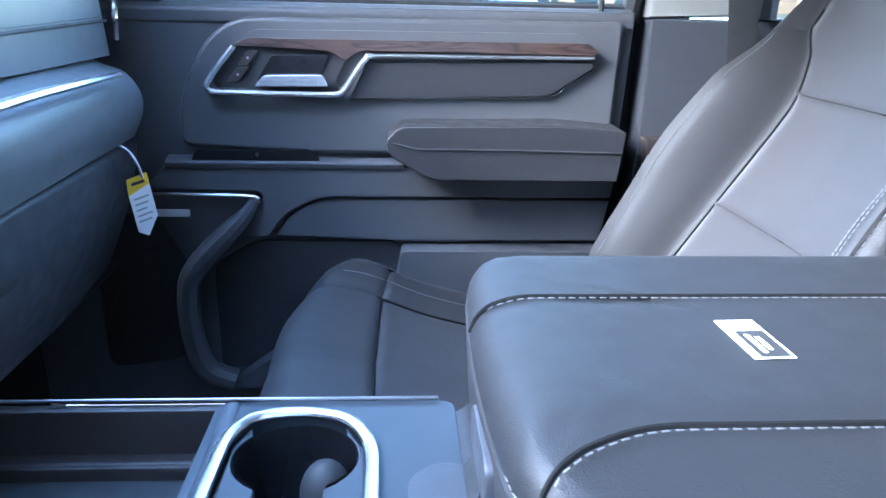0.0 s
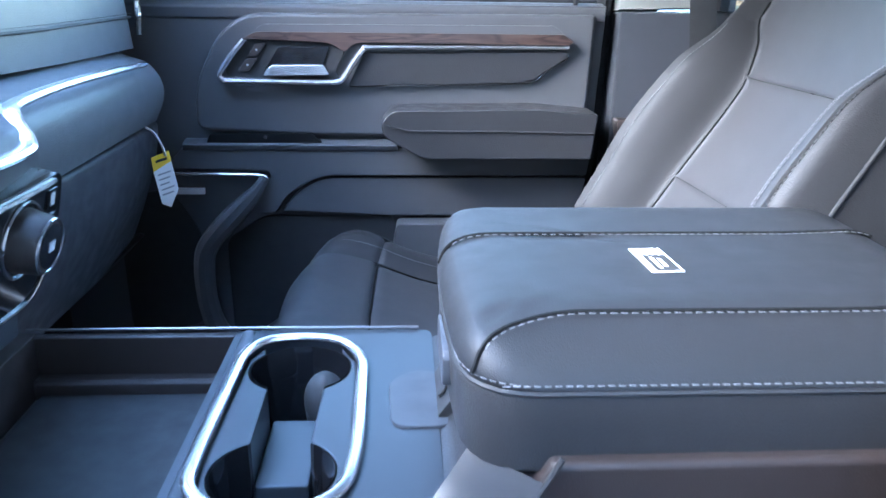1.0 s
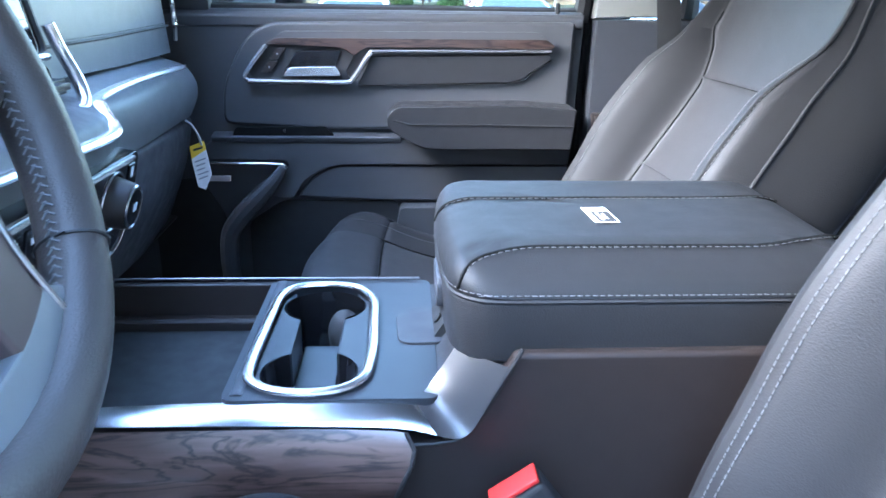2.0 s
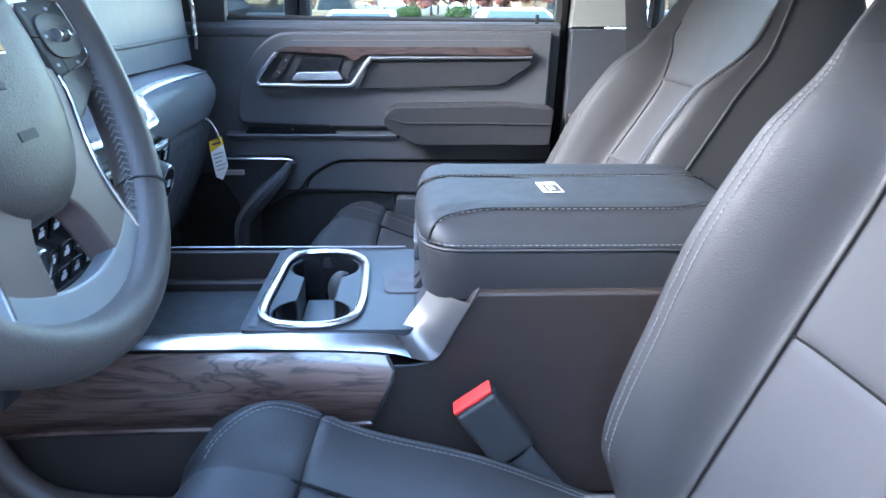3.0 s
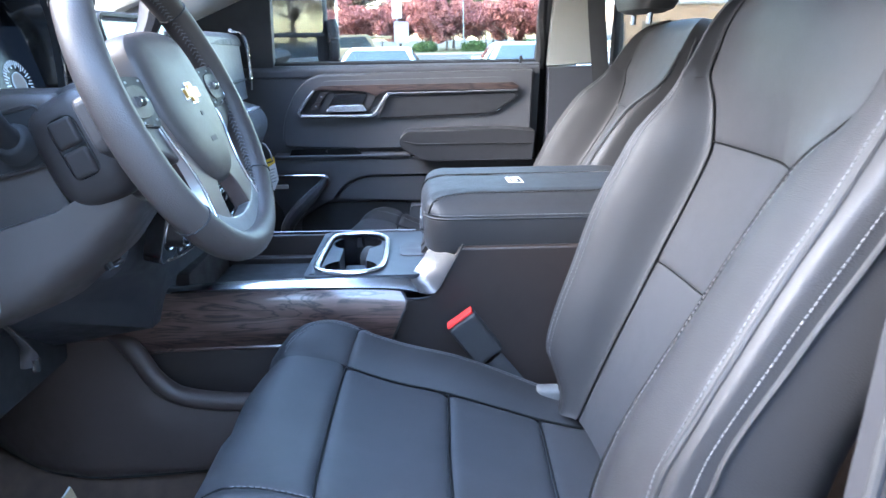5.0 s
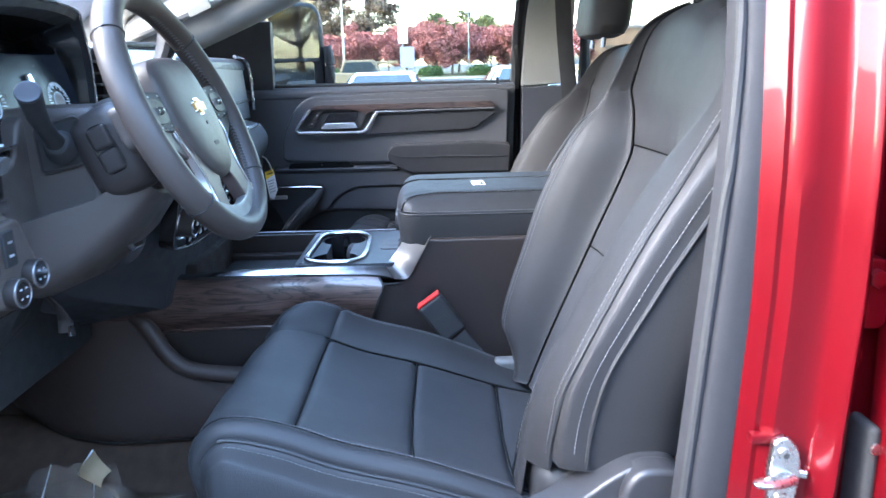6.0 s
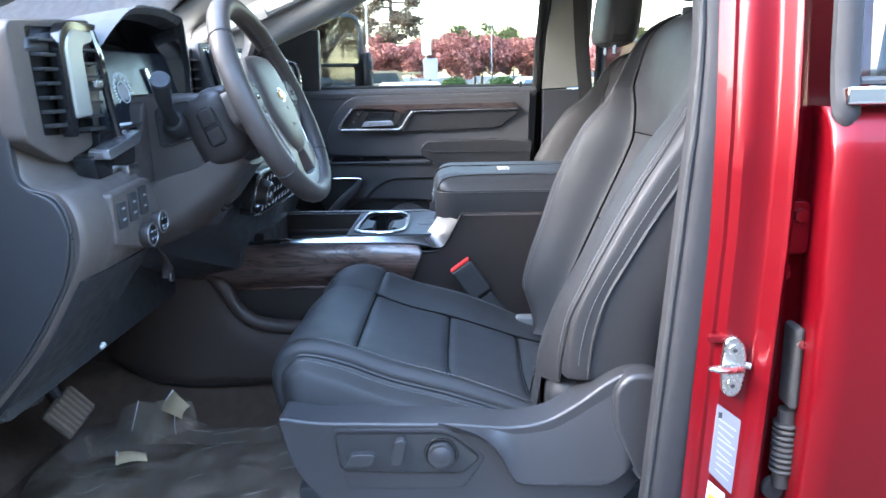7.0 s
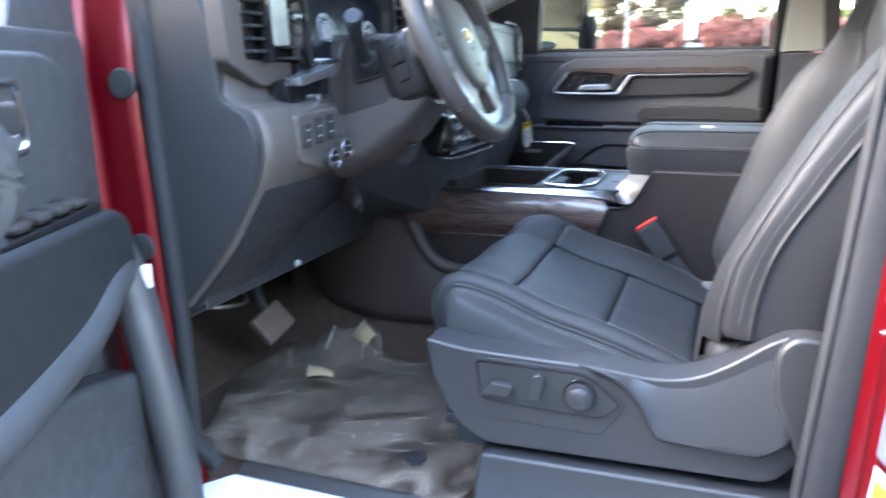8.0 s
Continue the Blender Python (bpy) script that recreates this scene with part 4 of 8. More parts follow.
    lo, hi = min(yo, yi), max(yo, yi)
    shp = [(-0.147, 1.006, 0.012), (-0.088, 0.996, 0.05), (0.124, 0.993, 0.05), (0.205, 0.986, 0.04), (0.256, 0.995, 0.04), (0.300, 1.022, 0.04), (0.342, 1.056, 0.03), (0.372, 1.073, 0.02), (0.418, 1.073, 0.025),
           (0.436, 1.04, 0.03), (0.434, 0.94, 0.05), (0.365, 0.853, 0.02), (-0.050, 0.842, 0.02), (-0.090, 0.868, 0.03), (-0.130, 0.925, 0.04)]
    shield = part("side_shield", prism(round_poly([(cx + p[0], *p[1:]) for p in shp], 0.02, 5), "y", lo, hi, 0.016, 4), SHIELD, seat, "charcoal plastic seat side shield")
    yf = yo + side * 0.0025
    f0, f1 = min(yf, yo - side * 0.01), max(yf, yo - side * 0.01)
    # swelling over the recliner, and the fold below it
    hub = round_poly([(cx + 0.352, 1.050, 0.015), (cx + 0.372, 1.076, 0.02), (cx + 0.420, 1.075, 0.03), (cx + 0.438, 1.03, 0.03), (cx + 0.436, 0.95, 0.04), (cx + 0.395, 0.898, 0.02), (cx + 0.376, 0.935, 0.02), (cx + 0.352, 1.0, 0.05)], 0.02, 5)
    h0, h1 = min(yo - side * 0.02, yo + side * 0.017), max(yo - side * 0.02, yo + side * 0.017)
    part("recliner_cover", prism(hub, "y", h0, h1, 0.010, 4), SHIELD, shield)
    fz = pchip([0.095, 0.150, 0.182, 0.216, 0.34, 0.375, 0.41], [0.994, 0.986, 0.960, 0.906, 0.903, 0.925, 0.94])
    tz = pchip([0.095, 0.15, 0.205, 0.256, 0.30, 0.342, 0.372, 0.41], [0.992, 0.988, 0.984, 0.991, 1.016, 1.048, 1.064, 1.06])

    def slope(a, t):
        """The swollen flank above the fold, and its short underside."""
        x = 0.095 + 0.315 * a
        e = min(1, a / 0.22, (1 - a) / 0.12)
        out = 0.020 * (0.5 - 0.5 * math.cos(math.pi * e))
        f, g = fz(x), tz(x)
        if t > 0.2:
            k = (t - 0.2) / 0.8
            return (cx + x, yo + side * (out * (1 - k)**0.8 - 0.004 * k), f + (g - f) * k)
        k = t / 0.2
        return (cx + x, yo + side * (out * k**0.6 - 0.003 * (1 - k)), f - 0.014 * (1 - k))

    part("shield_slope", sheet(slope, 36, 20), SHIELD, shield, angle=60)
    if not driver:
        return seat
    surround = round_poly([(cx - 0.066, 0.987, 0.008), (cx + 0.115, 0.986, 0.02), (cx + 0.165, 0.940, 0.008), (cx + 0.132, 0.888, 0.012), (cx - 0.044, 0.888, 0.012)], 0.01)
    part("switch_surround", prism(surround, "y", f0, f1, 0.0022), SHIELD, shield)
    ctl = round_poly([(cx - 0.060, 0.981, 0.008), (cx + 0.110, 0.980, 0.02), (cx + 0.157, 0.940, 0.008), (cx + 0.130, 0.915, 0.012), (cx - 0.052, 0.919, 0.012)], 0.01)
    c0, c1 = min(yf + side * 0.002, yf - side * 0.006), max(yf + side * 0.002, yf - side * 0.006)
    panel_ob = part("switch_panel", prism(ctl, "y", c0, c1, 0.0015), DARK, shield)
    yb = yf + side * 0.002
    part("panel_gap", tube([(p[0], yb - side * 0.001, p[1]) for p in ctl], 0.0018, 6, closed=True, up=(0, 1, 0)), GLOSSBLACK, panel_ob)
    k0, k1 = min(yb, yb + side * 0.014), max(yb, yb + side * 0.014)
    part("slide_switch", prism(round_poly([(cx - 0.048, 0.933), (cx - 0.034, 0.953), (cx - 0.004, 0.953), (cx + 0.002, 0.948), (cx - 0.003, 0.938), (cx - 0.012, 0.933)], 0.004), "y", k0, k1, 0.004, 3), SHIELD, panel_ob)
    part("recline_switch", prism(round_poly([(cx + 0.023, 0.936), (cx + 0.031, 0.974), (cx + 0.043, 0.977), (cx + 0.048, 0.968), (cx + 0.040, 0.935)], 0.006), "y", k0, k1, 0.004, 3), SHIELD, panel_ob)
    kx, kz = cx + 0.099, 0.948
    knob = part("lumbar_knob", disc((kx, yb, kz), (0, side, 0), 0.0205, 0.012, 0.003, 32), SHIELD, panel_ob)
    part("knob_ring", tube([(kx + 0.0235 * math.cos(a), yb + side * 0.001, kz + 0.0235 * math.sin(a)) for a in np.linspace(0, 2 * math.pi, 33)[:-1]], 0.0022, 6, closed=True, up=(0, 1, 0)), GLOSSBLACK, panel_ob)
    dish = bmesh.new()
    rings = [[dish.verts.new((kx + r * math.cos(a), yb + side * h, kz + r * math.sin(a))) for a in np.linspace(0, 2 * math.pi, 33)[:-1]] for r, h in ((0.016, 0.0123), (0.011, 0.0155), (0.005, 0.0170), (0.0004, 0.0174))]
    for r0, r1 in zip(rings, rings[1:]):
        for i in range(32):
            dish.faces.new((r0[i], r0[(i + 1) % 32], r1[(i + 1) % 32], r1[i]))
    part("knob_dish", dish, SHIELD, knob)
    # step below the shield
    part("base_cover", prism(round_poly([(cx - 0.070, FLOOR_Z), (cx - 0.055, 0.829, 0.012), (cx + 0.44, 0.840, 0.01), (cx + 0.44, FLOOR_Z)], 0.01), "y", cy - 0.31, cy - 0.05, 0.008, 3), SHIELD, seat)
    part("rail_tip", block(cx - 0.135, cx - 0.07, cy - 0.245, cy - 0.20, 0.835, 0.855, 0.005), DARK, seat)
    return seat


def head_block(x, y):
    """A rounded head restraint."""
    bm = bmesh.new()
    rings = []
    zs = [1.618, 1.626, 1.645, 1.69, 1.74, 1.785, 1.806, 1.815]
    sc = [0.55, 0.84, 0.97, 1.0, 0.98, 0.90, 0.72, 0.42]
    for z, k in zip(zs, sc):
        ring = []
        for i in range(32):
            a = 2 * math.pi * i / 32
            c, s = math.cos(a), math.sin(a)
            e = 0.55
            ring.append(bm.verts.new((x + 0.02 + 0.055 * k * math.copysign(abs(c)**e, c) + 0.10 * (z - 1.62), y + 0.128 * k * math.copysign(abs(s)**e, s), z)))
        rings.append(ring)
    for a, b in zip(rings, rings[1:]):
        for i in range(32):
            bm.faces.new((a[i], a[(i + 1) % 32], b[(i + 1) % 32], b[i]))
    bm.faces.new(rings[0][::-1])
    bm.faces.new(rings[-1])
    return bm


front_seat("driver_seat", 0.0, -0.497, -1, "black leather driver's seat with grey stitching and power switches", True)
front_seat("passenger_seat", 0.044, 0.40, 1, "black leather passenger seat with grey stitching", False, 9.0)

# ---------------------------------------------------------------- belt buckle between seat and console
bk = thing("seat_belt_buckle", (0.20, -0.235, 0.95), "black seat belt buckle with a red release button", "buckle")
BM = Matrix.Translation((0.152, -0.215, 1.058)) @ Matrix.Rotation(radians(-36), 4, "Y")
part("casing", moved(block(-0.026, 0.026, -0.014, 0.014, -0.048, 0.034, 0.006, 3), BM), DARK, bk)
part("release_button", moved(block(-0.0245, 0.0245, -0.012, 0.012, 0.0345, 0.039, 0.0015, 2), BM), REDPL, bk, "red release button")
part("press_mark", moved(block(-0.008, 0.010, -0.0146, -0.0141, -0.012, -0.002, 0), BM), DARK, bk)
part("stalk", tube([(0.185, -0.215, 1.015), (0.235, -0.222, 0.955), (0.255, -0.225, 0.90), (0.26, -0.24, 0.845)], 0.017, 8, flat=0.4, up=(0, 1, 0)), DARK, bk)

# ---------------------------------------------------------------- centre console
con = thing("centre_console", (-0.05, -0.02, FLOOR_Z), "black centre console with wood sides, chrome rails and cupholders", "console")
YN, YF, CZ = -0.165, 0.122, 1.150


def console_y(k):
    return YN + (YF - YN) * k


# side walls: a charcoal shell, higher under the armrest
side_pts = round_poly([(-0.46, 1.108, 0.01), (0.046, 1.106, 0.02), (0.088, 1.112, 0.02), (0.134, 1.196, 0.004), (0.47, 1.197, 0.01), (0.50, 0.74), (0.10, 0.74), (-0.16, 0.90, 0.05), (-0.36, 0.93, 0.05), (-0.46, 1.04, 0.02)], 0.02, 5)
part("side_wall", prism(side_pts, "y", YN - 0.012, YN + 0.03, 0.006, 3), BROWNPL, con)
part("side_wall", prism(side_pts, "y", YF - 0.03, YF - 0.004, 0.006, 3), BROWNPL, con)
part("rear_box", block(0.14, 0.50, YN + 0.02, YF - 0.02, 0.74, 1.20, 0.02, 3), BROWNPL, con)
shell_top = pchip([-0.86, -0.56, -0.46, -0.425, -0.405, -0.384, -0.360, -0.335, -0.29, -0.05, 0.12], [1.06, 1.062, 1.060, 1.054, 1.040, 0.998, 0.974, 0.959, 0.949, 0.932, 0.915])
shell_low = pchip([-0.86, -0.763, -0.68, -0.60, -0.50, -0.30, 0.12], [0.90, 0.847, 0.815, 0.797, 0.796, 0.806, 0.822])


def low_shell(a, t):
    x = -0.86 + 0.98 * a
    z0, z1 = shell_low(x), shell_top(x)
    y = YN - 0.034 - 0.016 * math.sin(math.pi * min(1, 0.15 + 0.85 * t)) + 0.16 * max(0, (-0.50 - x) / 0.36)**1.6
    return (x, y + 0.012 * max(0, 1 - t / 0.06), z0 + (z1 - z0) * t)


bm = sheet(low_shell, 70, 18)
block(-0.84, 0.12, -0.10, YF + 0.03, 0.80, 0.93, 0.02, 3, bm=bm)
part("lower_shell", bm, LOWSHELL, con, "brown-grey lower shell", angle=60)
part("shell_gap", tube([Vector(low_shell(a, 0)) + Vector((0, 0.004, -0.002)) for a in np.linspace(0, 1, 60)], 0.004, 6), DARK, con)
# closed dark plate stands in for the shade in the bin's opening
part("side_bin", prism(round_poly([(-0.378, 1.035, 0.02), (-0.33, 0.952, 0.03), (-0.06, 0.946), (-0.05, 1.035)], 0.02), "y", YN - 0.001, YN + 0.012, 0.003), DARK, con, "flat dark plate for the shaded bin opening")
lip_run = catmull([(-0.448, YN - 0.030, 1.060), (-0.424, YN - 0.036, 1.052), (-0.404, YN - 0.040, 1.032), (-0.383, YN - 0.042, 0.994), (-0.358, YN - 0.043, 0.968), (-0.330, YN - 0.043, 0.954), (-0.27, YN - 0.042, 0.944), (-0.14, YN - 0.040, 0.936)], 6)
part("bin_lip", tube(lip_run, [0.006 + 0.010 * min(1, i / 8) for i in range(len(lip_run))], 20), LOWSHELL, con, angle=80)
part("bin_divider", tube([(-0.165, YN - 0.012, 1.03), (-0.15, YN - 0.02, 0.99), (-0.125, YN - 0.025, 0.95)], 0.012, 8), DARK, con)
# wood panel, bowed outwards
wp_top = pchip([-0.50, -0.30, -0.06, 0.02, 0.05], [1.120, 1.132, 1.132, 1.129, 1.125])
wp_bot = pchip([-0.50, -0.35, -0.06, 0.02, 0.05], [1.012, 1.026, 1.032, 1.036, 1.040])
wp_end = pchip([0, 0.5, 0.85, 1.0], [0.018, 0.034, 0.045, 0.037])


def wood_side(s, t):
    x = -0.485 + (0.485 + wp_end(t)) * s
    z0, z1 = wp_bot(x), wp_top(x)
    z = z0 + (z1 - z0) * t
    return (x, YN - 0.012 - 0.020 * (1 - (2 * t - 1)**2) - 0.012 * t, z)


bm = sheet(wood_side, 40, 12)
tube([wood_side(s, 0) for s in np.linspace(0, 1, 40)], 0.004, 6, bm=bm)
part("wood_panel", bm, WOOD, con, "dark glossy wood veneer side panel")
part("wood_edge", tube([wood_side(1, t) for t in np.linspace(0, 1, 8)], 0.0022, 6), DARK, con)
part("panel_backing", prism(round_poly([(-0.48, 1.02), (-0.48, 1.10), (0.03, 1.108), (0.03, 1.04)], 0.01), "y", YN - 0.012, YN + 0.01, 0.002), DARK, con)


def rail(y, side, lo, hi, swell):
    """A stretch of the chrome rail along the console's edge; it widens and climbs to the armrest."""
    # inner edge (x, inset, z) and outer edge (x, inset, z)
    inn = catmull([(-0.42, 0.018, 1.130), (-0.30, 0.018, 1.141), (-0.10, 0.018, 1.147), (0.02, 0.020, 1.147), (0.050, 0.026, 1.148), (0.064, 0.036, 1.160), (0.082, 0.045, 1.184)], 6)
    out = catmull([(-0.42, -0.004, 1.124), (-0.30, -0.004, 1.136), (-0.10, -0.004, 1.136), (0.03, -0.005, 1.132), (0.086, -0.007, 1.122), (0.110, 0.000, 1.152), (0.128, 0.006, 1.184)], 6)
    bm = bmesh.new()
    rows = []
    n = 8
    for a, b in list(zip(inn, out))[lo:hi]:
        row = []
        for k in range(n + 1):
            t = k / n
            p = a.lerp(b, t)
            q = swell * min(0.030, (a - b).length) * math.sin(math.pi * t)
            row.append(bm.verts.new((p.x, y - side * p.y + side * q * 0.6, p.z + q * 0.8)))
        row.append(bm.verts.new((b.x, y - side * 0.02, b.z - 0.006)))
        rows.append(row)
    for r0, r1 in zip(rows, rows[1:]):
        for k in range(len(r0) - 1):
            bm.faces.new((r0[k], r0[k + 1], r1[k + 1], r1[k]))
    return bm


part("chrome_rail", rail(YN - 0.020, -1, 0, 22, 0.13), RAILM, con, "polished chrome edge rail")
part("rail_plate", rail(YN - 0.020, -1, 21, 99, 0.04), PLATEM, con, "satin metal plate climbing to the armrest", angle=70)
part("rail_seam", tube(catmull([(0.043, YN - 0.020, 1.112), (0.070, YN - 0.018, 1.112), (0.092, YN - 0.016, 1.119), (0.113, YN - 0.014, 1.151), (0.139, YN - 0.014, 1.202)], 6), 0.002, 6), DARK, con)
part("shell_seam", tube(catmull([(0.015, YN - 0.006, 1.032), (0.06, YN + 0.001, 1.030), (0.10, YN + 0.002, 1.010), (0.14, YN + 0.002, 0.975), (0.18, YN + 0.002, 0.93)], 6), 0.0018, 6), DARK, con)
# top deck with its openings
def deck_sheet(hole):
    """The flat deck, cut out round the cupholders, with a turned-down rim."""
    bm = bmesh.new()
    outer = round_poly([(-0.128, YN - 0.004), (-0.128, YF - 0.004), (0.068, YF - 0.004), (0.068, YN - 0.004)], 0.012, 3)
    edges = []
    for loop in (outer, hole):
        V = [bm.verts.new((p[0], p[1], 1.149)) for p in loop]
        edges += [bm.edges.new((V[k - 1], V[k])) for k in range(len(V))]
    bmesh.ops.triangle_fill(bm, edges=edges, use_beauty=True)
    rim = bmesh.ops.extrude_edge_only(bm, edges=edges)
    for v in rim["geom"]:
        if isinstance(v, bmesh.types.BMVert):
            v.co.z -= 0.03
    return bm


ring_pts = round_poly([(-0.113, -0.090, 0.05), (-0.110, 0.062, 0.03), (-0.098, 0.090, 0.02), (-0.063, 0.099, 0.04), (-0.018, 0.090, 0.02), (0.002, 0.052, 0.03), (0.005, -0.085, 0.05), (0.000, -0.136, 0.02), (-0.020, -0.158, 0.02), (-0.055, -0.164, 0.04), (-0.090, -0.156, 0.02), (-0.111, -0.135, 0.02)], 0.03, 5)
part("deck", deck_sheet(ring_pts), GREYPL, con, "grey satin top deck")
# ramp from the deck up to the armrest
part("ramp", prism(round_poly([(0.062, 1.146), (0.075, 1.150, 0.01), (0.125, 1.222, 0.01), (0.16, 1.222), (0.16, 1.12), (0.062, 1.12)], 0.006), "y", YN + 0.018, YF - 0.018, 0.002), VINYL_D, con)
part("front_edge", prism(round_poly([(-0.128, 1.093), (-0.134, 1.11), (-0.122, 1.151), (-0.108, 1.151), (-0.108, 1.093)], 0.006), "y", YN + 0.004, YF - 0.004, 0.002), SOFT, con)
# tray
part("tray_floor", block(-0.42, -0.118, YN, YF, 1.070, 1.088, 0.003, 1), BROWNPL, con, "deep open storage tray")
part("tray_wall", block(-0.335, -0.118, YF - 0.014, YF - 0.002, 1.085, 1.148, 0.003, 2), BROWNPL, con)
part("tray_wall", block(-0.36, -0.324, YN + 0.02, YF - 0.002, 1.085, 1.150, 0.004, 2), BROWNPL, con)
part("tray_wall", block(-0.42, -0.118, YN - 0.004, YN + 0.010, 1.085, 1.126, 0.004, 2), BROWNPL, con)
part("tray_step", block(-0.324, -0.128, YF - 0.032, YF - 0.013, 1.086, 1.106, 0.004, 2), BROWNPL, con)
part("tray_ledge", prism(round_poly([(-0.318, YN + 0.02), (-0.318, YF - 0.016), (-0.128, YF - 0.016), (-0.128, YN + 0.016)], 0.012), "z", 1.088, 1.094, 0.003), RUBBER, con, "black rubber tray mat")
part("far_rail", tube([(-0.335, YF - 0.004, 1.152), (0.055, YF - 0.004, 1.152)], 0.0016, 8), SPOKE_S, con, "thin bright edge line")
# cupholders
ringline = [(p[0], p[1], 1.1525) for p in ring_pts]
cup = part("cupholder", prism(ring_pts, "z", 1.03, 1.045, 0.002), DARK, con, "twin cupholder with a chrome surround")
part("chrome_surround", tube(ringline, 0.0055, 10, closed=True, flat=0.7), TRIMM, cup, "chrome cupholder surround")


def plate_outline():
    """Half outlines of the plate beside the cups, in plan."""
    left = [(-0.088, -0.148), (-0.105, -0.132), (-0.108, -0.090), (-0.105, 0.060), (-0.094, 0.084)]
    c1 = [(-0.056 + 0.046 * math.cos(a), 0.044 + 0.043 * math.sin(a)) for a in np.linspace(radians(140), radians(240), 9)]
    c2 = [(-0.056 + 0.046 * math.cos(a), -0.112 + 0.042 * math.sin(a)) for a in np.linspace(radians(118), radians(225), 9)]
    right = [(-0.020, -0.150), (-0.005, -0.132), (0.000, -0.085), (-0.003, 0.052), (-0.020, 0.084)]
    d1 = [(-0.053 + 0.044 * math.cos(a), 0.044 + 0.043 * math.sin(a)) for a in np.linspace(radians(40), radians(-60), 9)]
    d2 = [(-0.053 + 0.044 * math.cos(a), -0.112 + 0.042 * math.sin(a)) for a in np.linspace(radians(62), radians(-45), 9)]
    return left + c1 + c2, right + d1 + d2


for outline in plate_outline():
    part("cup_plate", prism(outline, "z", 1.06, 1.147, 0.003), GREYPL, cup)
# wells
for (wx, wy, r) in ((-0.0545, 0.044, 0.045), (-0.0545, -0.112, 0.045)):
    bm = bmesh.new()
    prof = [(r, 1.147), (r * 0.97, 1.12), (r * 0.93, 1.07), (r * 0.8, 1.062), (0.0005, 1.06)]
    rings = [[bm.verts.new((wx + q * math.cos(a), wy + q * 0.93 * math.sin(a), z)) for a in np.linspace(0, 2 * math.pi, 33)[:-1]] for q, z in prof]
    for a, b in zip(rings, rings[1:]):
        for i in range(32):
            if a is rings[0] or a is rings[1]:
                ang = 2 * math.pi * (i + 0.5) / 32
                toward = -1 if wy > 0 else 1
                if math.sin(ang) * toward > 0.72 and abs(0.042 * math.cos(ang)) < 0.024:
                    continue
            bm.faces.new((a[i], a[(i + 1) % 32], b[(i + 1) % 32], b[i]))
    part("well", bm, GLOSSBLACK, cup)
part("slot_floor", block(-0.077, -0.034, -0.082, 0.012, 1.075, 1.112, 0.003), GREYPL, cup)
bulb = bmesh.new()
bmesh.ops.create_uvsphere(bulb, u_segments=24, v_segments=16, radius=0.022, matrix=Matrix.Translation((-0.034, 0.046, 1.112)) @ Matrix.Diagonal((0.9, 1, 1.25, 1)))
tube([(-0.034, 0.046, 1.10), (-0.034, 0.046, 1.062)], [0.019, 0.012], 16, bm=bulb)
part("spring_finger", bulb, RUBBER, cup, "black rubber cup gripper")
# power socket recess in front of the armrest
sock = round_poly([(0.030, -0.062, 0.015), (0.026, 0.010, 0.015), (0.05, 0.030, 0.01), (0.080, 0.022, 0.01), (0.080, -0.062, 0.015)], 0.012)
part("socket_recess", prism(sock, "z", 1.147, 1.1515, 0.0015), SOFT, con)
# dark wedge stands in for the shaded cut in the ramp
bm = prism(round_poly([(0.066, 1.1505), (0.094, 1.192), (0.100, 1.1505)], 0.004), "y", -0.050, 0.022, 0.002)
part("socket_shade", bm, DARK, con)
part("socket_slot", disc((0.072, -0.026, 1.162), (-0.78, 0, 0.62), 0.006, 0.002, 0.0005, 16), DARK, con)

# ---------------------------------------------------------------- armrest lid
arm_ob = thing("console_armrest", (0.27, -0.005, 1.20), "padded black leather console armrest with white stitching", "armrest")
AX0, AX1, AY0, AY1 = 0.066, 0.475, -0.172, 0.155


def rest_top(x, y):
    """Height of the lid's cover."""
    s = min(1, max(0, (x - AX0) / 0.05))
    z = 1.278 - 0.027 * (1 - math.sqrt(max(0, 1 - (1 - s)**2)))
    e = max(0, (abs(y - (AY0 + AY1) / 2) - 0.125) / 0.038)
    z -= 0.020 * e * e
    near = max(0, (-0.112 - y) / 0.06)
    z -= 0.012 * math.sin(min(1, near) * math.pi / 2) * (0.3 + 0.7 * s)
    r = max(0, (x - 0.43) / 0.05)
    return z - 0.015 * min(1, r)**2


body = round_poly([(AX0 + 0.012, AY0 + 0.004, 0.05), (AX0 + 0.002, -0.01, 0.08), (AX0 + 0.012, AY1 - 0.004, 0.05), (AX1, AY1 - 0.004, 0.03), (AX1, AY0 + 0.004, 0.03)], 0.04, 6)


bm = bmesh.new()
n = len(body)
lv = [(1.179, 0.962), (1.184, 0.988), (1.215, 1.0), (1.236, 1.004), (1.2405, 0.992)]
c = Vector(((AX0 + AX1) / 2, (AY0 + AY1) / 2))
rows = []
for z, k in lv:
    rows.append([bm.verts.new((*(c + (Vector(p) - c) * k), z)) for p in body])
for a, b in zip(rows, rows[1:]):
    for i in range(n):
        bm.faces.new((a[i], a[(i + 1) % n], b[(i + 1) % n], b[i]))
bm.faces.new(rows[0][::-1])
part("lower_band", bm, LEATHER, arm_ob)
bm = bmesh.new()
rows = []
rad = [1.0, 1.004, 0.998, 0.985, 0.965, 0.94, 0.88, 0.78, 0.62, 0.42, 0.2]
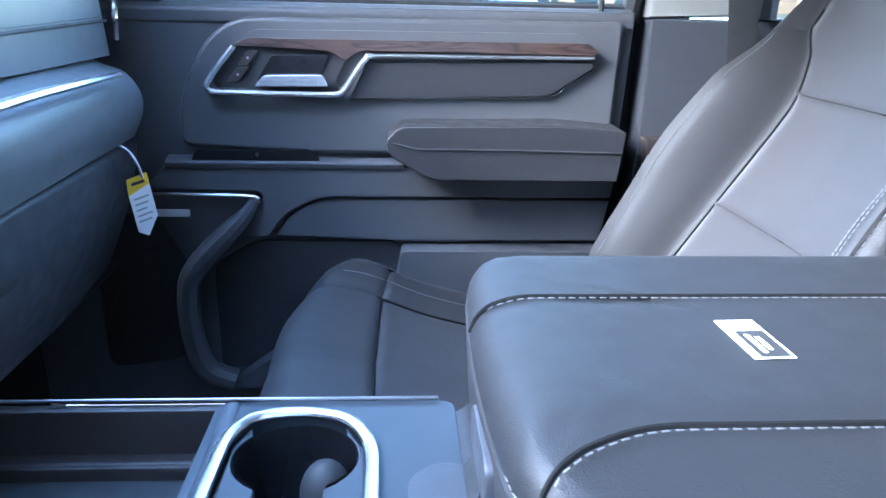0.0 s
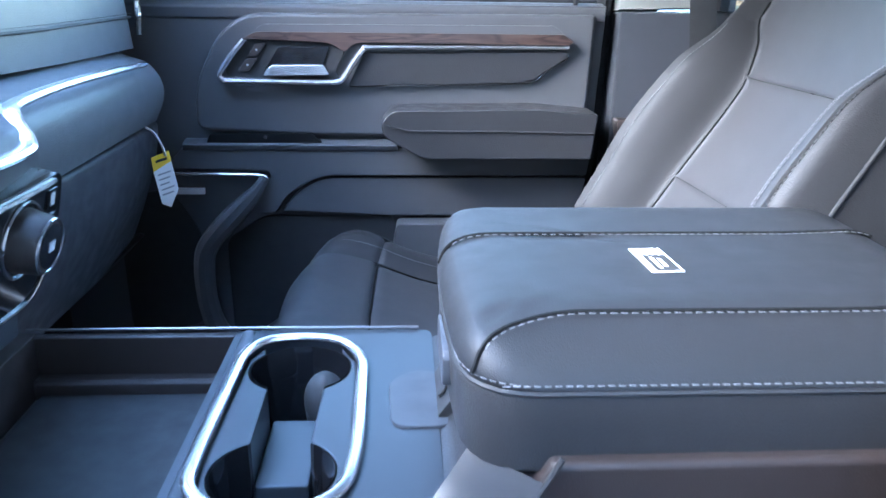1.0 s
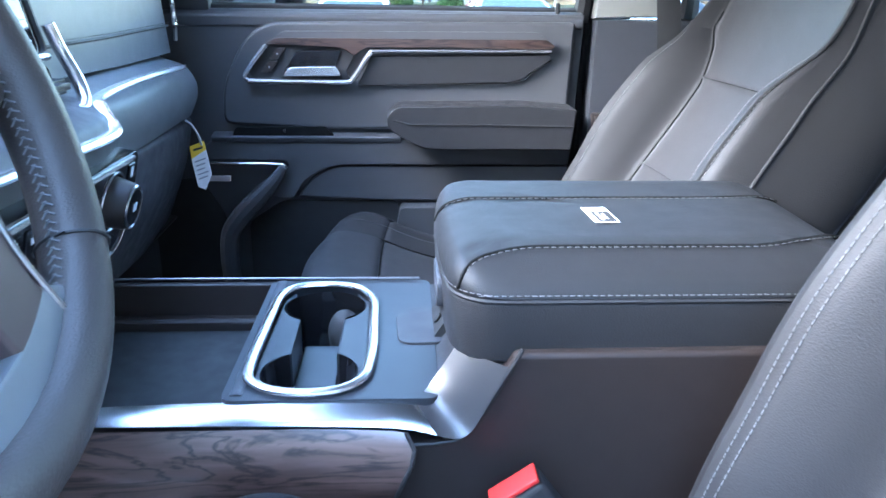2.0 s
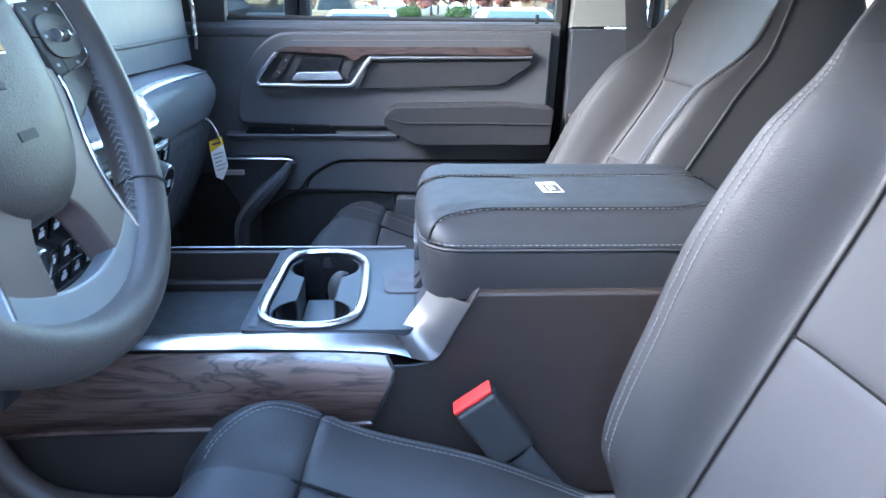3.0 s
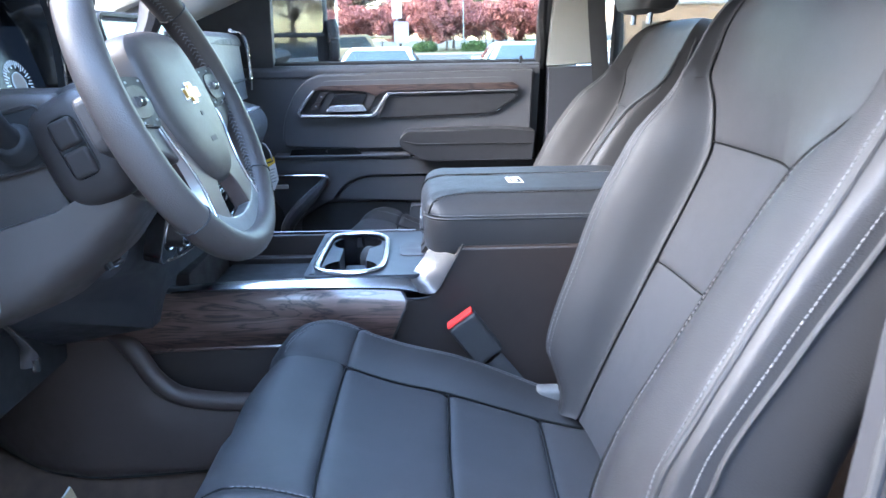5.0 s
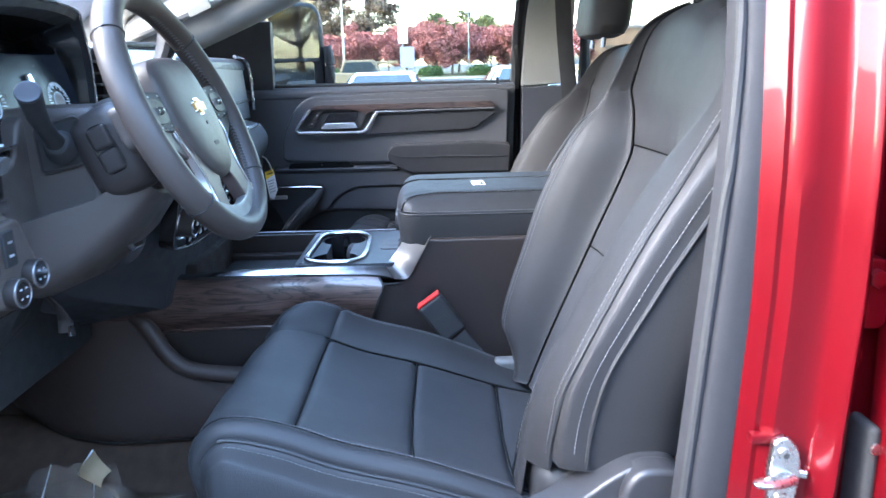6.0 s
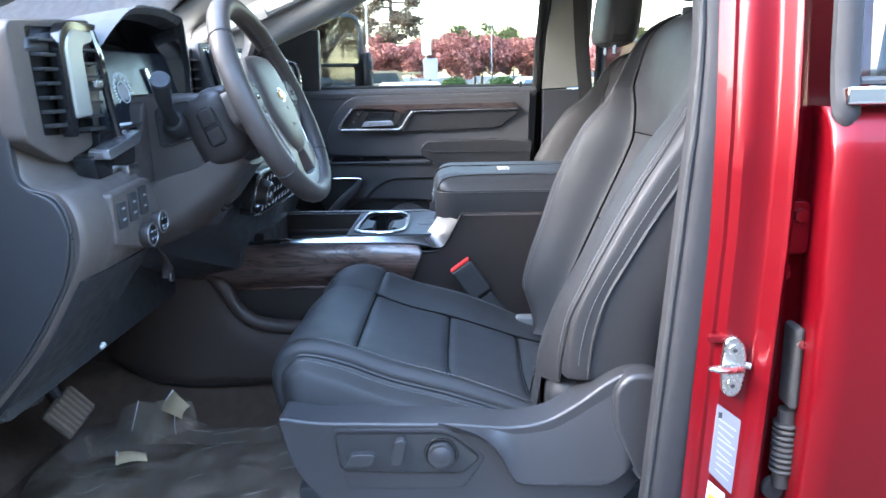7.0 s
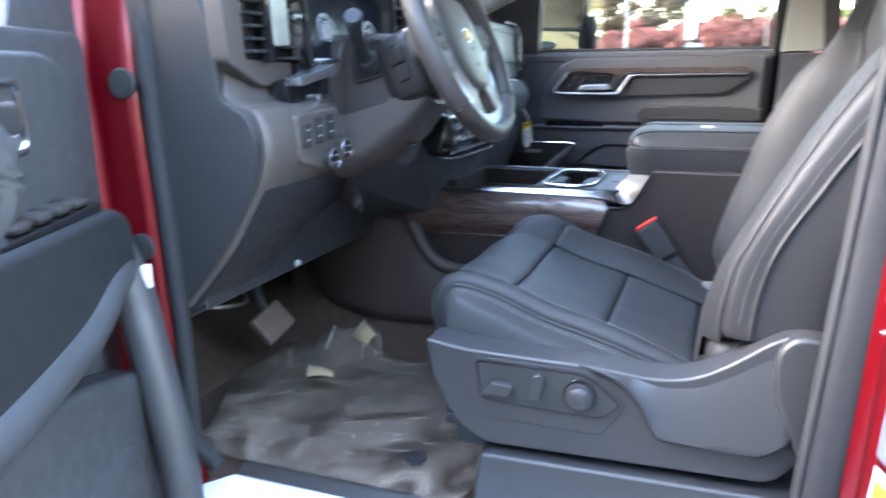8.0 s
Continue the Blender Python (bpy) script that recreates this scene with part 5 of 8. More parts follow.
for j, k in enumerate(rad):
    row = []
    for p in body:
        q = c + (Vector(p) - c) * k
        zt = rest_top(q.x, q.y)
        f = [0, 0.28, 0.55, 0.78, 0.92, 0.98, 1, 1, 1, 1, 1][j]
        dip = 0.0
        for ys in (-0.118, 0.038):
            d = abs(q.y - ys)
            dip += 0.0035 * max(0, 1 - d / 0.008)**2
        row.append(bm.verts.new((q.x, q.y, 1.2425 + (zt - 1.2425) * f - dip * f)))
    rows.append(row)
for a, b in zip(rows, rows[1:]):
    for i in range(n):
        bm.faces.new((a[i], a[(i + 1) % n], b[(i + 1) % n], b[i]))
bm.faces.new(rows[-1])
bmesh.ops.subdivide_edges(bm, edges=bm.edges[:], cuts=1, use_grid_fill=True)
cover = part("cover", bm, VINYL, arm_ob, "perforated leather cover")


def cover_z(x, y):
    """Height of the padded cover at a place in plan."""
    d = Vector((x, y)) - c
    ang = [math.atan2(p[1] - c.y, p[0] - c.x) for p in body]
    order = sorted(range(n), key=lambda i: ang[i])
    A = [ang[i] for i in order]
    R = [(Vector(body[i]) - c).length for i in order]
    r = float(np.interp(math.atan2(d.y, d.x), A, R, period=2 * math.pi))
    k = d.length / r
    f = float(np.interp(k, [0.88, 0.94, 0.965, 0.985, 0.998, 1.004], [1, 0.98, 0.92, 0.78, 0.55, 0.28]))
    return 1.2425 + (rest_top(x, y) - 1.2425) * f


for y0, bend, curl in ((-0.120, 0.035, -0.036), (0.038, 0.012, 0.0)):
    ln = []
    for x in np.concatenate([np.linspace(AX0 + (0.017 if y0 < 0 else 0.005), AX0 + 0.05, 16), np.linspace(AX0 + 0.055, AX1 - 0.01, 50)]):
        y = y0 + bend * max(0, (x - 0.36) / 0.11)**1.5 + curl * max(0, 1 - (x - AX0 - 0.012) / 0.085)**2.2
        ln.append(Vector((x, y, cover_z(x, y) + 0.0002)))
    # near-black tube paints the shade sunk in the cover's seam
    part("seam", tube(ln, 0.0018, 6), SHADE_BLACK, cover)
    part("stitching", stitches([p + Vector((0.001, -0.005, 0.0010)) for p in ln[3:]], 0.0072, 0.0044, 0.00042), THREAD_D, cover, "light stitching")
rim = [Vector((*(c + (Vector(p) - c) * 1.0055), 1.2475)) for p in body]
near_run = [p for p in rim if p.y < -0.10]
near_run.sort(key=lambda p: p.x)
part("stitching", stitches(catmull(near_run, 3), 0.0066, 0.0042, 0.00046), THREAD_D, cover, "light stitching")
part("parting_line", tube([Vector((*(c + (Vector(p) - c) * 0.997), 1.2413)) for p in body], 0.0022, 6, closed=True), DARK, arm_ob)
part("front_pull", prism(round_poly([(-0.095, 1.203), (-0.092, 1.232), (-0.020, 1.232), (-0.018, 1.203)], 0.010), "x", AX0 + 0.0015, AX0 + 0.012, 0.002), SOFT, arm_ob)
part("hinge_plate", block(0.475, 0.53, -0.15, 0.13, 1.17, 1.225, 0.008), GREYPL, arm_ob)
part("hinge_trim", block(0.478, 0.528, 0.02, 0.09, 1.2255, 1.231, 0.002), SATIN, arm_ob)

# sticker lying on the lid
stk = thing("paper_sticker", (0.238, -0.031, 1.279), "white printed paper sticker on the armrest", "sticker")
SM = Matrix.Translation((0.238, -0.031, rest_top(0.238, -0.031) + 0.0012)) @ Matrix.Rotation(radians(93), 4, "Z") @ Matrix.Diagonal((0.58, 0.58, 1, 1))
part("paper", moved(prism([(-0.045, -0.022), (0.045, -0.022), (0.045, 0.022), (-0.045, 0.022)], "z", -0.0004, 0.0004), SM), WHITEPL, stk)
part("black_field", moved(prism([(-0.043, -0.018), (0.016, -0.018), (0.016, 0.014), (-0.043, 0.014)], "z", 0.0006, 0.0009), SM), INK, stk)
for k, (a0, a1, b0, b1) in enumerate([(-0.036, 0.006, 0.003, 0.008), (-0.030, 0.0, -0.006, -0.001)]):
    part("print_bar", moved(prism([(a0, b0), (a1, b0), (a1, b1), (a0, b1)], "z", 0.0011, 0.0013), SM), WHITEPL, stk)
for k in range(4):
    part("print_bar", moved(prism([(0.018, -0.016 + 0.008 * k), (0.038, -0.016 + 0.008 * k), (0.038, -0.012 + 0.008 * k), (0.018, -0.012 + 0.008 * k)], "z", 0.0006, 0.0009), SM), GREYINK, stk)

# ---------------------------------------------------------------- dashboard
dash = thing("dashboard", (-0.60, -0.03, 0.98), "black dashboard with chrome strips, vents, screens and switches", "dashboard")


def loft_y(stations, n=1, closed=True):
    """Joins profiles (x, z), given at steps of y, into one body."""
    bm = bmesh.new()
    rows = []
    for y, pts in stations:
        rows.append([bm.verts.new((p[0], y, p[1])) for p in pts])
    for a, b in zip(rows, rows[1:]):
        m = len(a)
        for i in range(m if closed else m - 1):
            bm.faces.new((a[i], a[(i + 1) % m], b[(i + 1) % m], b[i]))
    if closed:
        bm.faces.new(rows[0][::-1])
        bm.faces.new(rows[-1])
    return bm


def smooth_profile(pts, n=4):
    return [(p.x, p.y) for p in catmull([(a, b, 0) for a, b in pts], n)]


# top pad
def top_profile(dx, dz):
    return smooth_profile([(-1.08, 1.475 + dz), (-0.80, 1.520 + dz), (-0.58, 1.552 + dz), (-0.46 + dx, 1.562 + dz), (-0.415 + dx, 1.552 + dz), (-0.405 + dx, 1.530 + dz)]) + [(-0.46 + dx, 1.46), (-1.08, 1.42)]


part("top_pad", loft_y([(-0.862, top_profile(-0.03, 0.004)), (-0.84, top_profile(-0.01, 0.013)), (-0.722, top_profile(0.0, 0.018)), (-0.712, top_profile(-0.11, 0.018)), (-0.275, top_profile(-0.11, 0.010)), (-0.265, top_profile(-0.02, 0.010)), (0.0, top_profile(-0.03, 0.0)), (0.40, top_profile(-0.01, -0.006)), (0.745, top_profile(-0.015, -0.010)), (0.785, top_profile(-0.05, -0.03))]), SOFT, dash)


# driver's side body with the knee bolster
def knee(dx, top=1.355, low=1.03, lowx=-0.545):
    return smooth_profile([(-0.47 + dx, 1.47), (-0.445 + dx, 1.40), (-0.425 + dx, top + 0.012), (-0.385 + dx, top), (-0.367 + dx, 1.315), (-0.372 + dx, 1.265), (-0.405 + dx, 1.205), (-0.455 + dx, 1.130), (lowx + dx, low)]) + [(-0.75, low - 0.03), (-1.05, 1.0), (-1.05, 1.47)]


part("knee_bolster", loft_y([(-0.858, knee(-0.006)), (-0.845, knee(0.004)), (-0.78, knee(0.008)), (-0.66, knee(0.008, 1.36)), (-0.60, knee(-0.03, 1.34, 1.035)), (-0.40, knee(-0.07, 1.33, 1.06, -0.52)), (-0.27, knee(-0.09, 1.33, 1.08, -0.52)), (-0.20, knee(-0.10, 1.33, 1.09, -0.50))]), DASHPL, dash, "charcoal lower dashboard with knee bolster")


# dark skin laid over the bolster's downward face, painting its shade
def shade_panel(dx, low=1.03, lowx=-0.545):
    return [(-0.384 + dx, 1.236), (-0.4005 + dx, 1.205), (-0.4505 + dx, 1.130), (lowx + dx + 0.004, low - 0.002), (-0.70, low - 0.01), (-0.70, 1.23)]


part("bolster_shade", loft_y([(-0.848, shade_panel(0.006)), (-0.78, shade_panel(0.0095)), (-0.66, shade_panel(0.0095)), (-0.60, shade_panel(-0.027, 1.035)), (-0.40, shade_panel(-0.067, 1.06, -0.52)), (-0.27, shade_panel(-0.087, 1.08, -0.52)), (-0.20, shade_panel(-0.097, 1.09, -0.50))]), VINYL_D, dash, "dark overlay painting the shade under the knee bolster")
# end cap
cap = round_poly([(-0.47, 1.545, 0.01), (-0.462, 1.512, 0.02), (-0.446, 1.460, 0.04), (-0.442, 1.380, 0.01), (-0.430, 1.366, 0.01), (-0.392, 1.350, 0.02), (-0.378, 1.306, 0.03), (-0.392, 1.242, 0.03), (-0.456, 1.141, 0.05), (-0.562, 1.022, 0.02), (-0.60, 1.05), (-0.60, 1.545)], 0.01, 5)
capo = part("end_cap", prism(cap, "y", -0.868, -0.850, 0.004, 3), SHIELD, dash, "charcoal dashboard end cap")
part("cap_seam", tube(catmull([(-0.462, -0.864, 1.512), (-0.446, -0.866, 1.460), (-0.442, -0.866, 1.385), (-0.430, -0.866, 1.366), (-0.392, -0.866, 1.350), (-0.378, -0.866, 1.306), (-0.392, -0.866, 1.242), (-0.456, -0.866, 1.141), (-0.562, -0.864, 1.022)], 6), 0.0022, 6), DARK, capo)
part("side_pillar_trim", prism(round_poly([(-0.61, 0.84), (-0.58, 0.88), (-0.555, 1.05), (-0.555, 1.56), (-0.63, 1.58), (-0.63, 0.84)], 0.01), "y", -0.872, -0.845, 0.006), SHIELD, dash)
# left vent
vent = part("vent_surround", prism(round_poly([(-0.868, 1.425, 0.01), (-0.878, 1.575, 0.02), (-0.66, 1.590, 0.01), (-0.655, 1.46, 0.01), (-0.69, 1.405, 0.02), (-0.78, 1.385, 0.02)], 0.01), "x", -0.452, -0.418, 0.006), DASHPL, dash, "tall side vent with a silver blade")
part("vent_back", prism(round_poly([(-0.826, 1.43), (-0.838, 1.57), (-0.695, 1.575), (-0.690, 1.425)], 0.005), "x", -0.420, -0.4175, 0), GLOSSBLACK, vent)
for i in range(7):
    part("louvre", block(-0.419, -0.402, -0.824 - 0.0018 * i, -0.790, 1.440 + i * 0.0185, 1.4445 + i * 0.0185, 0.0015), DARK, vent)
bl = round_poly([(-0.780, 1.450, 0.006), (-0.788, 1.548, 0.02), (-0.768, 1.570, 0.015), (-0.710, 1.568, 0.006), (-0.714, 1.554, 0.004), (-0.744, 1.548, 0.012), (-0.735, 1.452, 0.006)], 0.006)
part("blade_surround", prism(round_poly([(-0.792, 1.425), (-0.800, 1.555, 0.02), (-0.775, 1.582, 0.02), (-0.690, 1.580), (-0.694, 1.572), (-0.772, 1.560), (-0.776, 1.425)], 0.004), "x", -0.412, -0.396, 0.003), GLOSSBLACK, vent)
part("silver_blade", prism(bl, "x", -0.408, -0.393, 0.003, 3), BLADE, vent, "satin silver blade")
for i in range(7):
    part("louvre", block(-0.420, -0.396, -0.742, -0.694, 1.430 + i * 0.0185, 1.4345 + i * 0.0185, 0.0015), DARK, vent)
part("vent_tab", block(-0.400, -0.384, -0.730, -0.712, 1.490, 1.501, 0.003), SATIN, vent)
part("inner_frame", tube(catmull([(-0.404, -0.696, 1.572), (-0.396, -0.692, 1.53), (-0.390, -0.687, 1.46), (-0.386, -0.682, 1.418)], 6), 0.0065, 8), GLOSSBLACK, vent)
lip = prism(round_poly([(-0.750, 1.403), (-0.745, 1.388), (-0.640, 1.404), (-0.625, 1.418), (-0.630, 1.424), (-0.68, 1.413)], 0.004), "x", -0.402, -0.372, 0.004, 3)
part("chrome_lip", lip, TRIMM, vent, "chrome lip under the vent")
part("vent_well", prism(round_poly([(-0.745, 1.335), (-0.765, 1.395), (-0.62, 1.405), (-0.63, 1.345)], 0.01), "x", -0.42, -0.388, 0.004), GLOSSBLACK, vent)
part("park_switch", block(-0.392, -0.374, -0.685, -0.640, 1.356, 1.374, 0.005), SATIN, vent, "silver rocker switch")

# instrument hood and cluster
hood = bmesh.new()
lip_line = catmull([(-0.402, -0.688, 1.532), (-0.396, -0.672, 1.556), (-0.384, -0.612, 1.602), (-0.374, -0.575, 1.614), (-0.380, -0.46, 1.618), (-0.398, -0.345, 1.614), (-0.404, -0.320, 1.600), (-0.402, -0.309, 1.54), (-0.402, -0.309, 1.462)], 6)
rows = []
for p in lip_line:
    b = Vector((-0.56, p.y * 0.96 - 0.02, min(p.z, 1.572) - 0.004))
    q = Vector((-0.50, p.y * 0.985 - 0.007, p.z - 0.035))
    rows.append([hood.verts.new(v) for v in (b, p.lerp(b, 0.5) + Vector((0, 0, 0.012)), p.lerp(b, 0.12) + Vector((0, 0, 0.005)), p, p + Vector((-0.008, 0, -0.010)), q)])
for a, b in zip(rows, rows[1:]):
    for k in range(5):
        hood.faces.new((a[k], a[k + 1], b[k + 1], b[k]))
part("instrument_hood", hood, SOFT, dash, "hood over the instruments")
inner = bmesh.new()
rows = []
for p in lip_line:
    rows.append([inner.verts.new((p.x - 0.010, p.y * 0.99 - 0.004, p.z - 0.006)), inner.verts.new((-0.50, -0.49 + (p.y + 0.49) * 0.86, 1.50 + (p.z - 1.50) * 0.62))])
for a, b in zip(rows, rows[1:]):
    inner.faces.new((a[0], a[1], b[1], b[0]))
part("hood_lining", inner, GLOSSBLACK, dash)
part("hood_edge", tube([p + Vector((0.001, 0, 0.001)) for p in lip_line[16:]], 0.0024, 6), SATIN, dash, "thin bright hood edge")
CM = Matrix.Translation((-0.430, -0.475, 1.487)) @ Matrix.Rotation(radians(-14), 4, "Y")
scr = part("instrument_screen", moved(block(-0.010, 0.0, -0.178, 0.175, -0.066, 0.066, 0.006, 2), CM), DISPLAY, dash, "dark glossy instrument screen")


def dial(y, z, r, parent):
    for k in range(28):
        a = radians(-30 + 240 * k / 27)
        l = 0.006 if k % 3 else 0.010
        b = block(0.0006, 0.0012, -0.0007, 0.0007, r - l, r, 0)
        m = CM @ Matrix.Translation((0, y, z)) @ Matrix.Rotation(a - radians(90), 4, "X")
        part("dial_tick", moved(b, m), LIT, parent)
    ring = [CM @ Vector((0.001, y + (r - 0.016) * math.cos(a), z + (r - 0.016) * math.sin(a))) for a in np.linspace(0, 2 * math.pi, 33)[:-1]]
    part("dial_ring", tube(ring, 0.0009, 5, closed=True, up=(1, 0, 0)), LIT, parent)
    part("dial_centre", moved(disc((0.0005, y, z), (1, 0, 0), 0.014, 0.001, 0, 20), CM), GREYINK, parent)


dial(-0.078, -0.006, 0.034, scr)
dial(0.100, -0.008, 0.030, scr)
part("menu_bar", moved(block(0.0004, 0.0012, -0.15, -0.06, -0.060, -0.056, 0), CM), LIT, scr)
sl = block(0.0, 0.006, 0.030, 0.044, -0.056, 0.030, 0.002)
part("screen_trim", moved(sl, CM @ Matrix.Rotation(radians(8), 4, "X")), CHROME, dash, "chrome screen divider")
part("cluster_base", prism(round_poly([(-0.70, 1.395), (-0.70, 1.43), (-0.60, 1.425), (-0.30, 1.44), (-0.30, 1.40)], 0.008), "x", -0.47, -0.405, 0.006), GLOSSBLACK, dash)
part("cluster_lip", tube(catmull([(-0.400, -0.665, 1.424), (-0.400, -0.60, 1.428), (-0.402, -0.555, 1.432), (-0.404, -0.546, 1.450), (-0.405, -0.51, 1.456)], 5), 0.0035, 8), CHROME, dash)
# vent right of the wheel
v2 = part("vent_surround", prism(round_poly([(-0.285, 1.43), (-0.288, 1.56), (-0.225, 1.565), (-0.22, 1.43)], 0.01), "x", -0.44, -0.415, 0.005), GLOSSBLACK, dash)
for i in range(6):
    part("louvre", block(-0.420, -0.402, -0.280, -0.230, 1.442 + i * 0.019, 1.446 + i * 0.019, 0.001), DARK, v2)
part("silver_blade", prism(round_poly([(-0.224, 1.43), (-0.226, 1.565), (-0.20, 1.568), (-0.198, 1.43)], 0.004), "x", -0.42, -0.398, 0.003), SATIN, v2)

# light switches
FLUSH = Matrix.Translation((-0.0075, 0, 0))


def flush_block(*a):
    return moved(block(*a), FLUSH)


def flush_disc(*a):
    return moved(disc(*a), FLUSH)


def flush_tube(*a, **k):
    return moved(tube(*a, **k), FLUSH)


ls = part("light_switch_panel", moved(prism(round_poly([(-0.790, 1.270, 0.014), (-0.790, 1.345, 0.006), (-0.660, 1.352, 0.008), (-0.628, 1.285, 0.02), (-0.68, 1.242, 0.02)], 0.01), "x", -0.366, -0.349, 0.006, 3), Matrix.Translation((-0.0075, 0, 0))), DASHPL, dash)
for i in range(3):
    y, z = -0.766 + 0.037 * i, 1.313 + 0.004 * i
    bt = part("switch_button", flush_block(-0.350, -0.3445, y - 0.012, y + 0.012, z - 0.022, z + 0.018 + 0.004 * (i > 0), 0.003), DARK, ls)
    for dz in (-0.008, 0.008):
        part("switch_mark", flush_block(-0.3443, -0.3438, y - 0.005, y + 0.004, z + dz - 0.0015, z + dz + 0.0015, 0), GREYINK, bt)
for y, z in ((-0.700, 1.268), (-0.656, 1.280)):
    kb = part("rotary_knob", flush_disc((-0.350, y, z), (1, 0, 0), 0.0185, 0.016, 0.003, 28), PLASTIC, ls)
    part("knob_ring", flush_tube([(-0.3345, y + 0.0175 * math.cos(a), z + 0.0175 * math.sin(a)) for a in np.linspace(0, 2 * math.pi, 29)[:-1]], 0.0011, 6, closed=True, up=(1, 0, 0)), SPOKE_S, kb)
    part("knob_face", flush_disc((-0.3345, y, z), (1, 0, 0), 0.014, 0.0012, 0, 24), GLOSSBLACK, kb)
    for k in range(4):
        a = radians(45 + 90 * k)
        part("knob_mark", flush_block(-0.3332, -0.3328, y + 0.008 * math.cos(a) - 0.002, y + 0.008 * math.cos(a) + 0.002, z + 0.008 * math.sin(a) - 0.0012, z + 0.008 * math.sin(a) + 0.0012, 0), GREYINK, kb)
# lower driver trim: seam, release lever, white clip
part("brake_release", tube(catmull([(-0.425, -0.505, 1.205), (-0.418, -0.495, 1.185), (-0.415, -0.485, 1.162), (-0.418, -0.480, 1.140)], 5), [0.008 + 0.0002 * i for i in range(16)], 8, flat=0.4), PLASTIC, dash)
part("release_tip", tube([(-0.412, -0.478, 1.150), (-0.414, -0.474, 1.132)], 0.006, 8), SATIN, dash)
part("white_clip", disc((-0.522, -0.556, 1.036), (0.6, -0.3, -0.5), 0.007, 0.008, 0.002, 12), WHITEPL, dash, "small white clip")
part("under_cover", prism(round_poly([(-0.52, 1.03), (-0.60, 0.985), (-1.0, 1.0), (-1.0, 1.05)], 0.01), "y", -0.845, -0.16, 0.004), DARK, dash)

# ---- centre stack
part("centre_body", loft_y([(-0.385, smooth_profile([(-0.46, 1.45), (-0.44, 1.40), (-0.40, 1.370), (-0.375, 1.345), (-0.375, 1.28), (-0.395, 1.235), (-0.44, 1.20), (-0.48, 1.17)]) + [(-0.6, 1.12), (-0.6, 1.45)]),
                              (-0.355, smooth_profile([(-0.44, 1.45), (-0.41, 1.40), (-0.345, 1.372), (-0.318, 1.350), (-0.322, 1.28), (-0.345, 1.225), (-0.40, 1.19), (-0.46, 1.15)]) + [(-0.6, 1.10), (-0.6, 1.45)]),
                              (-0.235, smooth_profile([(-0.42, 1.45), (-0.385, 1.40), (-0.315, 1.372), (-0.290, 1.350), (-0.300, 1.28), (-0.325, 1.215), (-0.345, 1.16), (-0.36, 1.09)]) + [(-0.6, 1.05), (-0.6, 1.45)]),
                              (0.02, smooth_profile([(-0.42, 1.45), (-0.385, 1.40), (-0.305, 1.370), (-0.278, 1.345), (-0.288, 1.28), (-0.315, 1.215), (-0.335, 1.16), (-0.35, 1.09)]) + [(-0.6, 1.05), (-0.6, 1.45)]),
                              (0.11, smooth_profile([(-0.43, 1.45), (-0.40, 1.40), (-0.318, 1.370), (-0.290, 1.345), (-0.300, 1.28), (-0.325, 1.215), (-0.345, 1.16), (-0.36, 1.09)]) + [(-0.6, 1.05), (-0.6, 1.45)]),
                              (0.145, smooth_profile([(-0.44, 1.45), (-0.42, 1.40), (-0.355, 1.370), (-0.335, 1.345), (-0.345, 1.28), (-0.365, 1.215), (-0.385, 1.16), (-0.40, 1.09)]) + [(-0.6, 1.05), (-0.6, 1.45)])]), SOFT, dash)
HM = Matrix.Translation((-0.284, -0.05, 1.276)) @ Matrix.Rotation(radians(14), 4, "Y")
hv = part("climate_panel", moved(prism(round_poly([(-0.302, -0.050, 0.02), (-0.302, 0.045, 0.012), (0.154, 0.045, 0.012), (0.158, -0.010, 0.03), (0.120, -0.068, 0.03)], 0.01), "x", -0.02, 0.006, 0.002), HM), GLOSSBLACK, dash, "gloss black climate control panel with knobs")
part("bright_line", moved(tube([(0.007, -0.29, 0.040), (0.007, 0.135, 0.040)], 0.003, 6), HM), SATIN, hv)
part("bright_line", moved(tube([(0.007, -0.09, 0.002), (0.007, 0.048, 0.002)], 0.003, 6), HM), SATIN, hv)
part("bright_line", moved(tube(catmull([(0.007, -0.27, -0.050), (0.007, -0.17, -0.062), (0.007, 0.03, -0.064), (0.007, 0.112, -0.062), (0.007, 0.150, -0.014)], 5), 0.0016, 6), HM), SATIN, hv)
for yk in (-0.266, 0.085):
    kb = part("temperature_knob", moved(disc((0.003, yk, 0.0), (1, 0, 0), 0.029, 0.026, 0.004, 32, r2=0.025), HM), PLASTIC, hv, "round temperature knob")
    part("knob_ring", moved(tube([(0.028, yk + 0.023 * math.cos(a), 0.023 * math.sin(a)) for a in np.linspace(0, 2 * math.pi, 33)[:-1]], 0.002, 6, closed=True, up=(1, 0, 0)), HM), SATIN, kb)
    part("knob_face", moved(disc((0.0285, yk, 0.0), (1, 0, 0), 0.020, 0.001, 0, 24), HM), GLOSSBLACK, kb)
    part("knob_mark", moved(block(0.0298, 0.0304, yk - 0.005, yk + 0.005, -0.004, 0.005, 0), HM), ICON, kb)
    part("knob_glow_ring", moved(tube([(0.0065, yk + 0.033 * math.cos(a), 0.033 * math.sin(a)) for a in np.linspace(0, 2 * math.pi, 33)[:-1]], 0.0018, 6, closed=True, up=(1, 0, 0)), HM), SATIN, kb)
random.seed(5)
